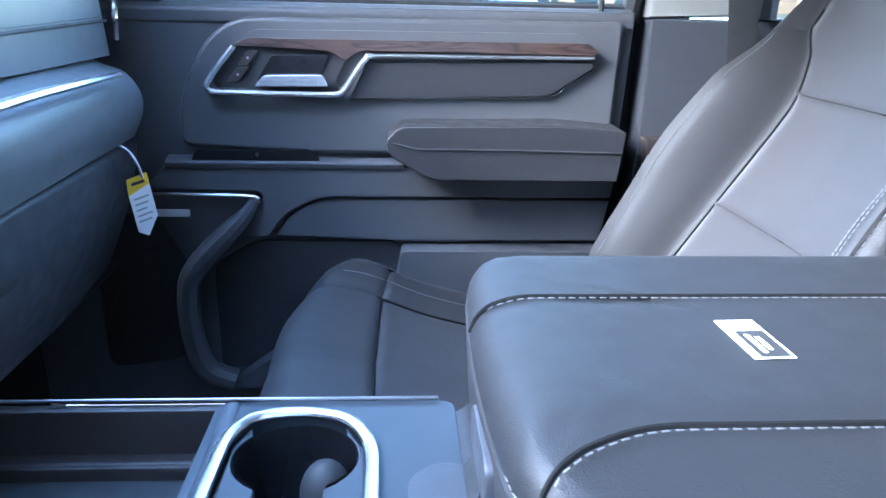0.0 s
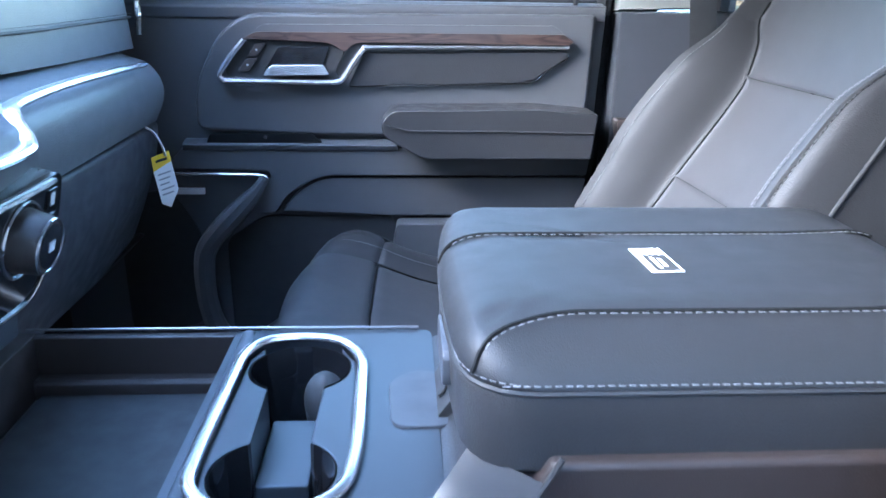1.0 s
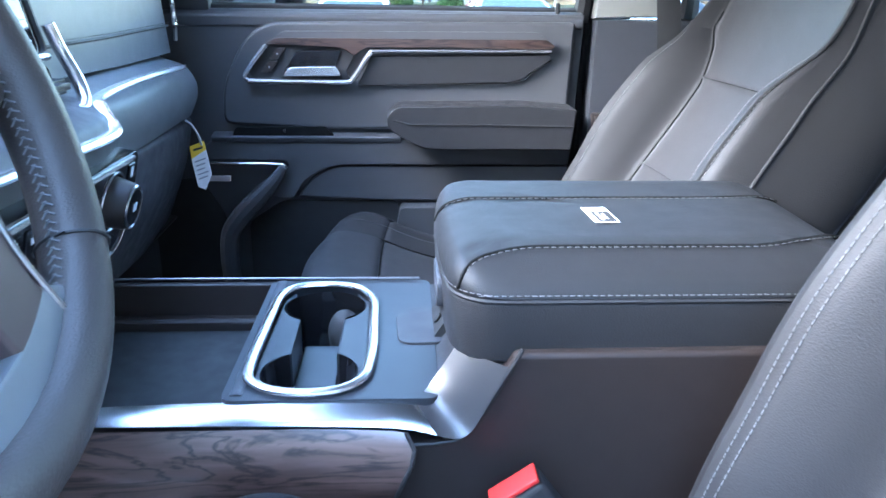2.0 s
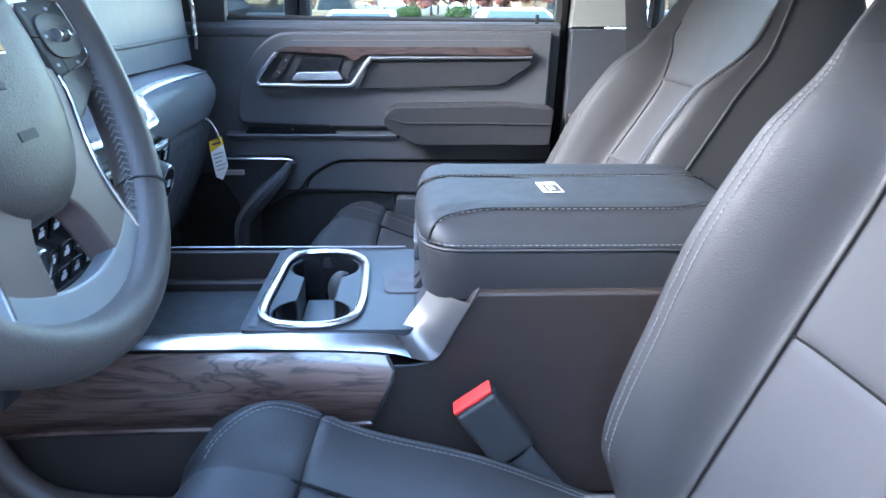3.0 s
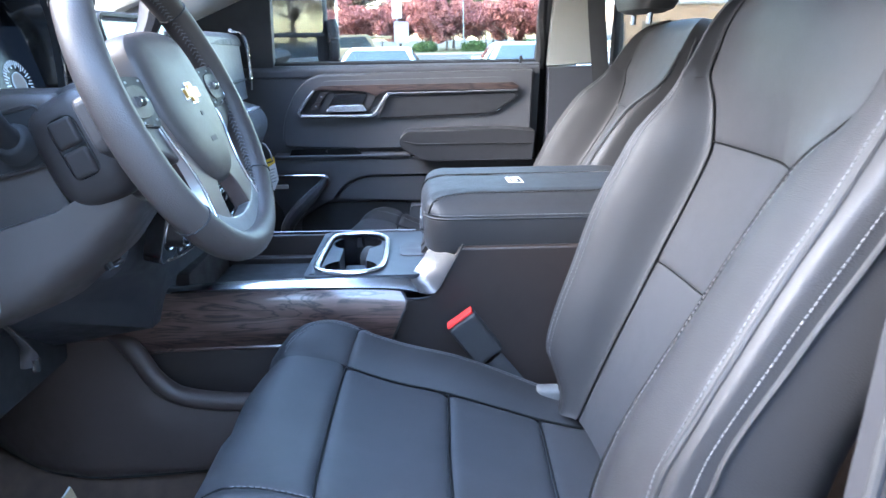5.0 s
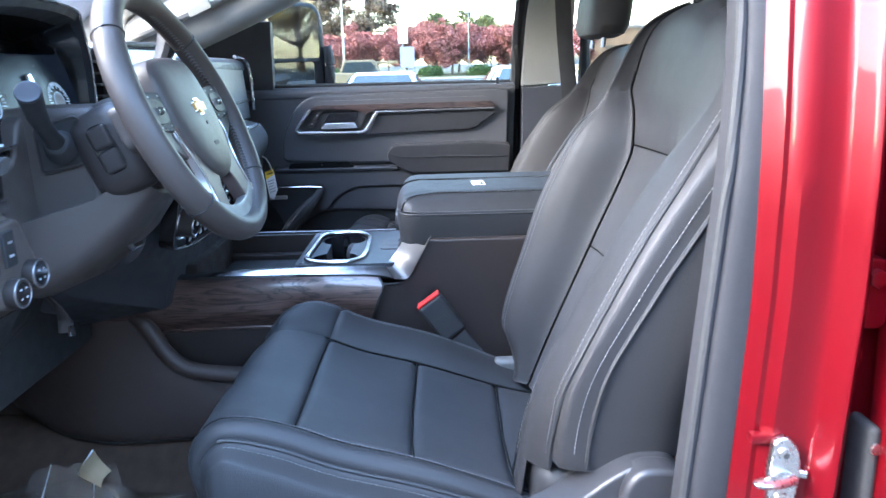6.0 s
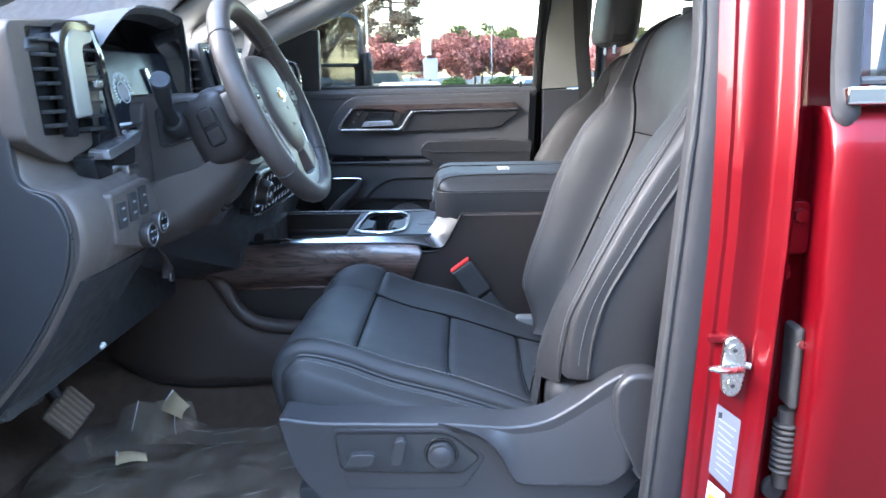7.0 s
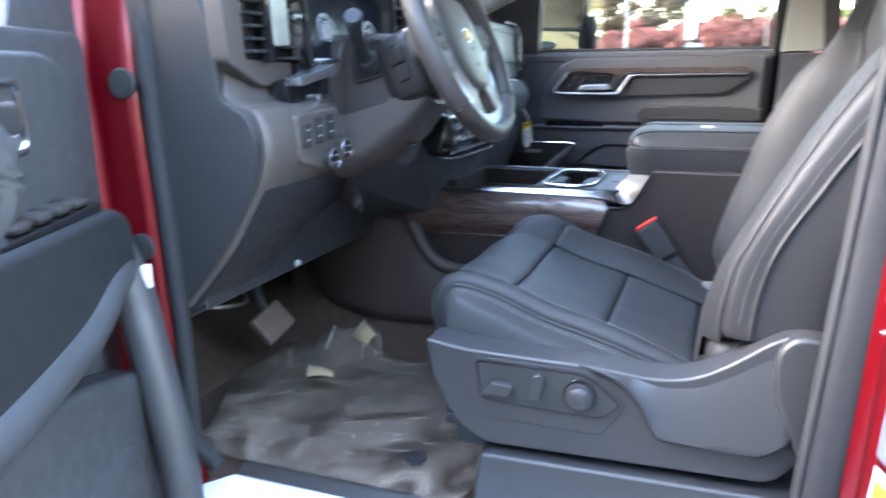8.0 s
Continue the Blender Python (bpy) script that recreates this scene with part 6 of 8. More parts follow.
for i in range(9):
    for j, z in enumerate((0.020, -0.018, -0.045)):
        y = -0.220 + i * 0.030
        bt = part("climate_button", moved(block(0.006, 0.0075, y - 0.012, y + 0.012, z - 0.011, z + 0.011, 0.001), HM), GLOSSBLACK, hv)
        part("button_icon", moved(block(0.0077, 0.0082, y - 0.005, y + 0.005, z - 0.003, z + 0.003, 0), HM), ICON, bt)
        part("button_icon", moved(block(0.0077, 0.0082, y - 0.003, y + 0.002, z + 0.0045, z + 0.007, 0), HM), ICON, bt)
for z in (0.024, 0.0, -0.022):
    bt = part("climate_button", moved(block(0.006, 0.0075, 0.124, 0.142, z - 0.009, z + 0.009, 0.001), HM), GLOSSBLACK, hv)
    part("button_icon", moved(block(0.0077, 0.0082, 0.129, 0.136, z - 0.006, z + 0.006, 0), HM), ICON, bt)
# main screen
TM = Matrix.Translation((-0.372, -0.06, 1.492)) @ Matrix.Rotation(radians(-12), 4, "Y")
ts = part("touch_screen", moved(prism(round_poly([(-0.155, -0.068), (-0.155, 0.072), (0.160, 0.072), (0.160, -0.068)], 0.012), "x", -0.02, 0.0, 0.004), TM), GLOSSBLACK, dash, "dark glossy touch screen")
part("screen_bezel", moved(tube([(0.001, p[0], p[1]) for p in round_poly([(-0.160, -0.073), (-0.160, 0.077), (0.165, 0.077), (0.165, -0.073)], 0.016)], 0.004, 6, closed=True, up=(1, 0, 0)), TM), DARK, ts)
for k in range(6):
    part("screen_tick", moved(block(0.0004, 0.0010, 0.140, 0.148, -0.055 + k * 0.022, -0.054 + k * 0.022, 0), TM), ICON, ts)
part("screen_knob", moved(disc((0.0, 0.142, 0.054), (1, 0, 0), 0.009, 0.012, 0.002, 20), TM), CHROME, ts)
part("screen_shroud", moved(prism(round_poly([(-0.185, -0.095), (-0.185, 0.090), (0.188, 0.090), (0.188, -0.095)], 0.02), "x", -0.06, -0.012, 0.008), TM), SOFT, dash)
cv = part("centre_vent", prism(round_poly([(-0.215, 1.375), (-0.215, 1.415), (0.085, 1.415), (0.10, 1.375)], 0.008), "x", -0.385, -0.345, 0.004), GLOSSBLACK, dash)
for i in range(2):
    part("louvre", block(-0.348, -0.330, -0.205, 0.085, 1.384 + 0.013 * i, 1.387 + 0.013 * i, 0.001), DARK, cv)
for y in (-0.15, -0.05, 0.05):
    part("vent_button", block(-0.338, -0.318, y - 0.02, y + 0.02, 1.390, 1.398, 0.002), PLASTIC, cv)
part("chrome_frame", tube(catmull([(-0.328, -0.20, 1.366), (-0.320, 0.05, 1.364), (-0.320, 0.100, 1.369), (-0.330, 0.118, 1.392), (-0.344, 0.118, 1.425), (-0.352, 0.112, 1.455)], 10), 0.0075, 12), TRIMM, cv, "chrome vent frame")
part("chrome_strip", tube([(-0.352, -0.20, 1.422), (-0.352, 0.10, 1.422)], 0.005, 8), SATIN, cv)
strip = catmull([(-0.285, -0.225, 1.350), (-0.274, -0.05, 1.347), (-0.277, 0.055, 1.344), (-0.288, 0.088, 1.350), (-0.306, 0.108, 1.366), (-0.322, 0.150, 1.371), (-0.336, 0.30, 1.372), (-0.345, 0.50, 1.368), (-0.352, 0.60, 1.364)], 6)
part("chrome_strip", tube(strip, [0.0085 - 0.003 * max(0, (i - 40) / 8) for i in range(len(strip))], 8, flat=0.6), TRIMM, dash, "polished chrome dashboard strip")

# ---- passenger side
def pad(dx, dz=0.0):
    return smooth_profile([(-0.44, 1.385 + dz), (-0.38 + dx, 1.374 + dz), (-0.350 + dx, 1.362 + dz), (-0.332 + dx, 1.335 + dz), (-0.332 + dx, 1.305 + dz), (-0.348 + dx, 1.270 + dz)]) + [(-0.44, 1.265), (-0.46, 1.38)]


part("knee_pad", loft_y([(0.115, pad(0.0)), (0.25, pad(-0.002)), (0.50, pad(-0.010)), (0.68, pad(-0.022, -0.004)), (0.725, pad(-0.040, -0.008)), (0.742, pad(-0.07, -0.012))]), DASHV, dash, "leather-look padded roll")
part("upper_face", loft_y([(0.13, [(-0.395, 1.386), (-0.405, 1.46), (-0.415, 1.545), (-0.5, 1.545), (-0.5, 1.386)]), (0.45, [(-0.400, 1.380), (-0.408, 1.46), (-0.418, 1.540), (-0.5, 1.54), (-0.5, 1.38)]), (0.735, [(-0.412, 1.378), (-0.418, 1.45), (-0.425, 1.535), (-0.5, 1.53), (-0.5, 1.38)]), (0.765, [(-0.45, 1.378), (-0.45, 1.45), (-0.455, 1.52), (-0.5, 1.52), (-0.5, 1.38)])]), DASHV, dash, "leather-look dashboard panel")
seam = [(-0.398, 0.14, 1.424), (-0.402, 0.40, 1.424), (-0.412, 0.735, 1.428)]
part("face_seam", tube(seam, 0.0026, 6), DARK, dash)
part("stitching", stitches(catmull([(p[0] + 0.004, p[1], p[2] + 0.006) for p in seam], 10)), THREAD_D, dash)
part("chrome_end", tube(catmull([(-0.425, 0.66, 1.556), (-0.415, 0.72, 1.550), (-0.408, 0.748, 1.525), (-0.405, 0.752, 1.48), (-0.403, 0.750, 1.425), (-0.402, 0.742, 1.398)], 6), 0.0055, 8), CHROME, dash, "chrome panel end")
part("glove_box", loft_y([(0.150, smooth_profile([(-0.36, 1.268), (-0.352, 1.25), (-0.375, 1.16), (-0.43, 1.05)]) + [(-0.55, 1.03), (-0.55, 1.268)]), (0.50, smooth_profile([(-0.36, 1.268), (-0.350, 1.25), (-0.370, 1.16), (-0.425, 1.05)]) + [(-0.55, 1.03), (-0.55, 1.268)]), (0.715, smooth_profile([(-0.39, 1.262), (-0.380, 1.245), (-0.40, 1.16), (-0.445, 1.05)]) + [(-0.55, 1.03), (-0.55, 1.262)])]), SOFT, dash, "closed glove box")
part("glove_latch", block(-0.376, -0.362, 0.20, 0.29, 1.185, 1.205, 0.004), DARK, dash)
part("lower_cover", prism(round_poly([(-0.43, 1.05), (-0.48, 1.0), (-1.0, 1.0), (-1.0, 1.06)], 0.01), "y", 0.14, 0.74, 0.004), DARK, dash)
part("core", block(-1.05, -0.52, -0.84, 0.76, 1.02, 1.46, 0.01), DARK, dash)
part("stack_base", loft_y([(-0.18, [(-0.34, 1.22), (-0.36, 1.07), (-0.60, 0.90), (-0.60, 1.2)]), (0.11, [(-0.33, 1.22), (-0.35, 1.07), (-0.60, 0.90), (-0.60, 1.2)])]), SOFT, dash)

# ---------------------------------------------------------------- hang tag on the glove box
tag = thing("hang_tag", (-0.335, 0.545, 1.16), "white and yellow printed tag on a plastic loop", "tag")
part("loop", tube(catmull([(-0.338, 0.535, 1.280), (-0.330, 0.540, 1.272), (-0.322, 0.543, 1.255), (-0.318, 0.545, 1.236)], 5), 0.0058, 6, flat=0.3), WHITEPL, tag)
GM = Matrix.Translation((-0.322, 0.546, 1.198)) @ Matrix.Rotation(radians(48), 4, "Z") @ Matrix.Rotation(radians(-8), 4, "Y")
part("yellow_head", moved(prism([(-0.016, 0.018), (0.016, 0.026), (0.016, 0.042), (-0.014, 0.040)], "y", -0.0006, 0.0006), GM), YELLOWP, tag, "yellow tag head")
part("card", moved(prism([(-0.016, 0.018), (0.016, 0.026), (0.017, -0.020), (-0.002, -0.044), (-0.015, -0.034)], "y", -0.0006, 0.0006), GM), WHITEPL, tag)
for k in range(5):
    part("print_line", moved(block(-0.011, 0.011 - 0.003 * (k % 3), -0.0011, -0.0008, 0.010 - 0.008 * k, 0.0125 - 0.008 * k, 0), GM), GREYINK, tag)
part("print_line", moved(block(-0.009, 0.010, -0.0011, -0.0008, 0.030, 0.034, 0), GM), INK, tag)

# ---------------------------------------------------------------- steering wheel and column
WC = Vector((-0.194, -0.479, 1.459))
WT = 23.0
WM = Matrix.Translation(WC) @ Matrix.Rotation(radians(90 - WT), 4, "Y")
# local axes: z towards the driver, x down, y to the passenger side
whl = thing("steering_wheel", tuple(WC), "black leather steering wheel with silver spokes and a badge", "steering wheel")
RR = 0.176
circ = [(RR * math.cos(a), RR * 1.0 * math.sin(a), 0) for a in np.linspace(0, 2 * math.pi, 65)[:-1]]
part("rim", moved(tube(circ, 0.0168, 14, closed=True, up=(0, 0, 1), flat=1.15), WM), WHEEL_L, whl, "leather-wrapped rim")
for a in (50, -50, 130, -130):
    c, s = math.cos(radians(a)), math.sin(radians(a))
    ring = [(RR * c + 0.0172 * math.cos(q) * c, RR * s + 0.0172 * math.cos(q) * s, 0.0198 * math.sin(q)) for q in np.linspace(0, 2 * math.pi, 17)[:-1]]
    part("rim_seam", moved(tube(ring, 0.0012, 5, closed=True), WM), DARK, whl)
for sg in (1, -1):
    bm = bmesh.new()
    for k in range(70):
        a = radians(20 + 140 * k / 69) * sg
        for w in (1, -1):
            p0 = Vector(((RR - 0.0165) * math.cos(a), (RR - 0.0165) * math.sin(a), 0.004 * w))
            p1 = Vector(((RR - 0.0176) * math.cos(a + 0.02), (RR - 0.0176) * math.sin(a + 0.02), -0.001 * w))
            tube([p0, p1], 0.0007, 4, bm=bm)
    part("stitching", moved(bm, WM), THREAD_D, whl, "cross-stitched inner seam", kind="stuff")
hub_pts = round_poly([(-0.080, -0.086, 0.03), (-0.087, 0.0, 0.1), (-0.080, 0.074, 0.03), (0.0, 0.088, 0.05), (0.060, 0.070, 0.04), (0.098, 0.030, 0.03), (0.098, -0.030, 0.03), (0.060, -0.070, 0.04), (0.0, -0.096, 0.05)], 0.03, 6)
bm = bmesh.new()
rows = []
cx0 = Vector((0.004, 0, 0))
for k, z in ((1.0, -0.040), (1.02, -0.014), (0.99, 0.004), (0.93, 0.010), (0.80, 0.014), (0.55, 0.016), (0.2, 0.017)):
    rows.append([bm.verts.new((cx0.x + (p[0] - cx0.x) * k, p[1] * k, z)) for p in hub_pts])
for a, b in zip(rows, rows[1:]):
    for i in range(len(a)):
        bm.faces.new((a[i], a[(i + 1) % len(a)], b[(i + 1) % len(a)], b[i]))
bm.faces.new(rows[-1])
bm.faces.new(rows[0][::-1])
hubo = part("airbag_cover", moved(bm, WM), WHEEL_L, whl, "padded airbag cover")
for sg in (1, -1):
    arm_p = round_poly([(-0.030, sg * 0.085), (-0.034, sg * 0.172), (0.018, sg * 0.175), (0.060, sg * 0.088)], 0.01)
    if sg < 0:
        arm_p = arm_p[::-1]
    spoke = part("spoke", moved(prism(arm_p, "z", -0.034, 0.002, 0.006, 3), WM), WHEEL_L, whl)
    # satin leg of the spoke, with a bright edge and a silver slope on its outer side
    low_p = round_poly([(0.004, sg * 0.072), (0.010, sg * 0.098, 0.004), (0.030, sg * 0.098, 0.02), (0.060, sg * 0.086, 0.02), (0.087, sg * 0.080, 0.02), (0.112, sg * 0.082, 0.02), (0.150, sg * 0.092, 0.004), (0.163, sg * 0.066), (0.152, sg * 0.044, 0.012), (0.104, sg * 0.034, 0.012), (0.080, sg * 0.010)], 0.008)
    if sg < 0:
        low_p = low_p[::-1]
    leg = part("lower_spoke", moved(prism(low_p, "z", -0.016, 0.0045, 0.003, 3), WM), SPOKE_P, whl, "satin grey lower spoke")
    edge = catmull([(-0.034, sg * 0.100, 0.0), (-0.004, sg * 0.100, 0.002), (0.028, sg * 0.099, 0.005), (0.060, sg * 0.087, 0.005), (0.087, sg * 0.081, 0.005), (0.112, sg * 0.083, 0.005), (0.152, sg * 0.093, 0.005)], 4)
    slope_w = pchip([0, 0.3, 0.5, 0.85, 1.0], [0.001, 0.003, 0.006, 0.008, 0.003])
    bm = bmesh.new()
    pairs = [(bm.verts.new(p), bm.verts.new((p.x, p.y + sg * slope_w(i / (len(edge) - 1)), p.z - 1.3 * slope_w(i / (len(edge) - 1))))) for i, p in enumerate(edge)]
    for (a, b), (c, d) in zip(pairs, pairs[1:]):
        bm.faces.new((a, b, d, c))
    part("silver_trim", moved(bm, WM), SPOKE_S, leg, "satin silver edge of the spoke")
    part("trim_edge", moved(tube(edge, 0.0017, 8), WM), SATIN, leg)
    podp = round_poly([(-0.036, sg * 0.088, 0.008), (-0.040, sg * 0.158, 0.014), (0.008, sg * 0.164, 0.010), (0.020, sg * 0.096, 0.010)], 0.01)
    if sg < 0:
        podp = podp[::-1]
    pod = part("switch_pod", moved(prism(podp, "z", -0.002, 0.006, 0.003), WM), DARK, spoke)
    part("pod_edge", moved(tube(catmull([(-0.036, sg * 0.142, 0.0052), (-0.0375, sg * 0.154, 0.0052), (-0.028, sg * 0.1585, 0.0052), (-0.004, sg * 0.1615, 0.0052), (0.006, sg * 0.159, 0.0052), (0.0105, sg * 0.146, 0.0052), (0.0145, sg * 0.124, 0.0052)], 4), 0.0014, 8), WM), SATIN, pod)
    pad_p = [(-0.0105 + 0.017 * math.copysign(abs(math.cos(a))**0.7, math.cos(a)), sg * (0.127 + 0.027 * math.copysign(abs(math.sin(a))**0.7, math.sin(a)))) for a in np.linspace(0, 2 * math.pi, 29)[:-1]]
    if sg < 0:
        pad_p = pad_p[::-1]
    pad_o = part("rocker_pad", moved(prism(pad_p, "z", 0.005, 0.0078, 0.001), WM), PLASTIC, pod)
    part("roller", moved(tube([(-0.0105, sg * 0.1215, 0.0075), (-0.0105, sg * 0.1325, 0.0075)], 0.0052, 14), WM), DARK, pod)
    for q in (0.1205, 0.1335):
        part("roller_cap", moved(tube([(-0.0105, sg * q - 0.0009, 0.0075), (-0.0105, sg * q + 0.0009, 0.0075)], 0.0055, 14), WM), SATIN, pod)
    for bx, by in ((-0.031, 0.100), (-0.031, 0.132), (0.010, 0.104), (0.010, 0.136), (-0.0105, 0.106), (-0.0105, 0.148)):
        part("button_icon", moved(block(bx - 0.0011, bx + 0.0011, sg * by - 0.0022, sg * by + 0.0022, 0.0058, 0.0081 if abs(bx + 0.0105) < 0.001 else 0.0064, 0), WM), GREYINK, pod)
    part("pod_line", moved(tube([(-0.012, sg * 0.089, 0.0056), (-0.010, sg * 0.101, 0.0058)], 0.0006, 5), WM), GLOSSBLACK, pod)
    part("pod_line", moved(tube([(0.004, sg * 0.114, 0.0058), (0.016, sg * 0.115, 0.0056)], 0.0006, 5), WM), GLOSSBLACK, pod)
arc_o = [((RR - 0.008) * math.cos(a), (RR - 0.008) * math.sin(a)) for a in np.linspace(radians(-40), radians(40), 21)]
arc_i = [(0.136 * math.cos(a) + 0.004, 0.150 * math.sin(a)) for a in np.linspace(radians(34), radians(-34), 17)]
part("lower_insert", moved(prism(arc_o + arc_i, "z", -0.012, 0.005, 0.003), WM), mat("satin grey insert", (0.22, 0.23, 0.24), 0.38, metal=0.4, var=0.06), whl, "satin grey insert at the wheel's foot")
# badge: a plain gold cross shape with a silver edge
bad = [(-0.0065, -0.026), (-0.0065, -0.010), (-0.0125, -0.0085), (-0.0125, 0.010), (-0.0065, 0.011), (-0.0065, 0.026), (0.0065, 0.026), (0.0065, 0.010), (0.0125, 0.0085), (0.0125, -0.010), (0.0065, -0.011), (0.0065, -0.026)]
BMt = WM @ Matrix.Translation((-0.006, 0, -0.026))
part("badge_edge", moved(prism([(p[0] * 1.02, p[1] * 0.96) for p in bad], "z", 0.036, 0.0435, 0.001), BMt), CHROME, hubo)
part("badge", moved(prism([(p[0] * 0.82, p[1] * 0.84) for p in bad], "z", 0.040, 0.0455, 0.001), BMt), BRASSCHROME, hubo, "plain gold badge")
part("airbag_mark", moved(block(0.046, 0.052, -0.010, 0.010, 0.0150, 0.0166, 0), WM), DARK, hubo)
part("airbag_mark", moved(block(0.016, 0.021, -0.003, 0.003, 0.0160, 0.0178, 0), WM), DARK, hubo)

KM = Matrix.Translation((-0.205, -0.455, 1.453)) @ Matrix.Rotation(radians(90 - WT), 4, "Y")
col = thing("steering_column", (-0.40, -0.455, 1.30), "charcoal steering column shroud with stalk and lever", "steering column")
cb = bmesh.new()
rows = []
for zl, wx, wy, dx in ((-0.035, 0.050, 0.062, 0.0), (-0.050, 0.066, 0.080, 0.002), (-0.085, 0.076, 0.087, 0.005), (-0.125, 0.080, 0.088, 0.010), (-0.150, 0.062, 0.072, 0.016)):
    rows.append([cb.verts.new((dx + wx * math.copysign(abs(math.cos(a))**0.6, math.cos(a)), wy * math.copysign(abs(math.sin(a))**0.6, math.sin(a)), zl)) for a in np.linspace(0, 2 * math.pi, 33)[:-1]])
for a, b in zip(rows, rows[1:]):
    for i in range(32):
        cb.faces.new((a[i], a[(i + 1) % 32], b[(i + 1) % 32], b[i]))
cb.faces.new(rows[0][::-1])
cb.faces.new(rows[-1])
part("shroud", moved(cb, KM), PLASTIC, col, "column shroud")
part("column_tube", moved(tube([(0.01, 0, -0.03), (0.02, 0, -0.30), (0.06, 0, -0.55)], 0.032, 12), KM), DARK, col)
lowcov = bmesh.new()
rows = []
for zl, x0, x1, wy in ((-0.07, 0.04, 0.085, 0.075), (-0.14, 0.05, 0.125, 0.105), (-0.22, 0.04, 0.150, 0.125), (-0.30, 0.02, 0.150, 0.135)):
    rows.append([lowcov.verts.new((x0 + (x1 - x0) * max(0, math.cos(a))**0.5 if math.cos(a) > 0 else x0, wy * math.sin(a), zl)) for a in np.linspace(-math.pi, math.pi, 25)[:-1]])
for a, b in zip(rows, rows[1:]):
    for i in range(24):
        lowcov.faces.new((a[i], a[(i + 1) % 24], b[(i + 1) % 24], b[i]))
lowcov.faces.new(rows[0][::-1])
part("lower_cover", moved(lowcov, KM), DASHPL, col)
part("switch_box", moved(block(-0.060, 0.066, -0.104, -0.020, -0.135, -0.040, 0.034, 6), KM), PLASTIC, col)
part("button_recess", moved(prism(round_poly([(-0.036, -0.101), (-0.036, -0.068), (0.032, -0.068), (0.032, -0.101)], 0.012), "y", -0.1047, -0.098, 0.002), KM), GLOSSBLACK, col)
for k in range(2):
    part("hazard_button", moved(block(-0.034 + 0.0335 * k, -0.003 + 0.0335 * k, -0.1085, -0.098, -0.099, -0.070, 0.006, 3), KM), PLASTIC, col)
stalk = catmull([(-0.348, -0.545, 1.424), (-0.346, -0.572, 1.440), (-0.340, -0.608, 1.468), (-0.330, -0.640, 1.498)], 6)
part("stalk", tube(stalk, [1.1 * r for r in [0.016, 0.015, 0.014, 0.013, 0.0115, 0.011, 0.0105, 0.010, 0.010, 0.010, 0.010, 0.0105, 0.011, 0.0115, 0.012, 0.0125, 0.013, 0.0135, 0.0135]], 14), DARK, col, "indicator stalk")
part("stalk_tip", disc((-0.330, -0.640, 1.498), (0.25, -0.75, 0.55), 0.0155, 0.007, 0.003, 24), GREYPL, col)
part("stalk_mark", disc((-0.3285, -0.6445, 1.5013), (0.25, -0.75, 0.55), 0.006, 0.0008, 0, 12), ICON, col)
part("stalk_plate", prism(round_poly([(-0.650, 1.30), (-0.645, 1.395, 0.02), (-0.575, 1.405, 0.02), (-0.55, 1.465), (-0.47, 1.475), (-0.45, 1.30)], 0.015), "x", -0.425, -0.398, 0.006, 3), DASHPL, col)
part("stalk_housing", block(-0.440, -0.305, -0.540, -0.400, 1.318, 1.476, 0.012, 3), DASHPL, col)
plate = round_poly([(-0.380, 1.388), (-0.383, 1.452), (-0.322, 1.466), (-0.310, 1.406)], 0.010)
part("stalk_base", prism(plate, "y", -0.545, -0.534, 0.003), DARK, col)
part("base_edge", tube([(p[0], -0.5445, p[1]) for p in plate], 0.0024, 6, closed=True, up=(0, 1, 0)), PLASTIC, col)
part("stalk_boot", disc((-0.348, -0.544, 1.424), (0.05, -1, 0.45), 0.025, 0.022, 0.004, 24, r2=0.016), RUBBER, col)
lev = catmull([(-0.30, -0.365, 1.50), (-0.275, -0.345, 1.535), (-0.262, -0.335, 1.575), (-0.258, -0.333, 1.60)], 5)
part("gear_selector", tube(lev, [0.012 + 0.0011 * i for i in range(16)], 10, flat=0.7), DARK, col, "column gear selector")
part("selector_mark", block(-0.246, -0.243, -0.342, -0.324, 1.568, 1.576, 0), ICON, col)
tl = tube(catmull([(-0.315, -0.490, 1.30), (-0.305, -0.486, 1.282), (-0.298, -0.484, 1.268)], 5), 0.010, 8, flat=0.5)
part("tilt_lever", tl, DARK, col)
part("lever_tip", tube([(-0.300, -0.490, 1.268), (-0.290, -0.468, 1.272)], 0.004, 8), SATIN, col)

# ---------------------------------------------------------------- driver's door opening: centre pillar
pil = thing("centre_pillar", (0.48, -0.90, 0.66), "red painted centre pillar with striker, seal and labels", "pillar")
PSEC = [(0.435, -0.868), (0.446, -0.884), (0.453, -0.893), (0.458, -0.893), (0.466, -0.905), (0.480, -0.9065), (0.496, -0.9065), (0.503, -0.914), (0.509, -0.930), (0.515, -0.935), (0.521, -0.930), (0.530, -0.908), (0.545, -0.892), (0.62, -0.885)]


def lean(z):
    """Inward lean of the body side above the waist, and the pillar's rake."""
    up = max(0.0, z - 1.42)
    return (0.020 * min(1, max(0, (z - 0.80) / 0.5)) - 0.012 + 0.02 * up, 0.10 * up + 0.25 * up * up)


bm = bmesh.new()
rows = []
for z in np.linspace(0.62, 1.90, 33):
    dx, dy = lean(z)
    rows.append([bm.verts.new((x + dx, y + dy, z)) for x, y in PSEC])
for a, b in zip(rows, rows[1:]):
    for i in range(len(PSEC) - 1):
        bm.faces.new((a[i], a[i + 1], b[i + 1], b[i]))
part("pillar_skin", bm, RED, pil, angle=50)
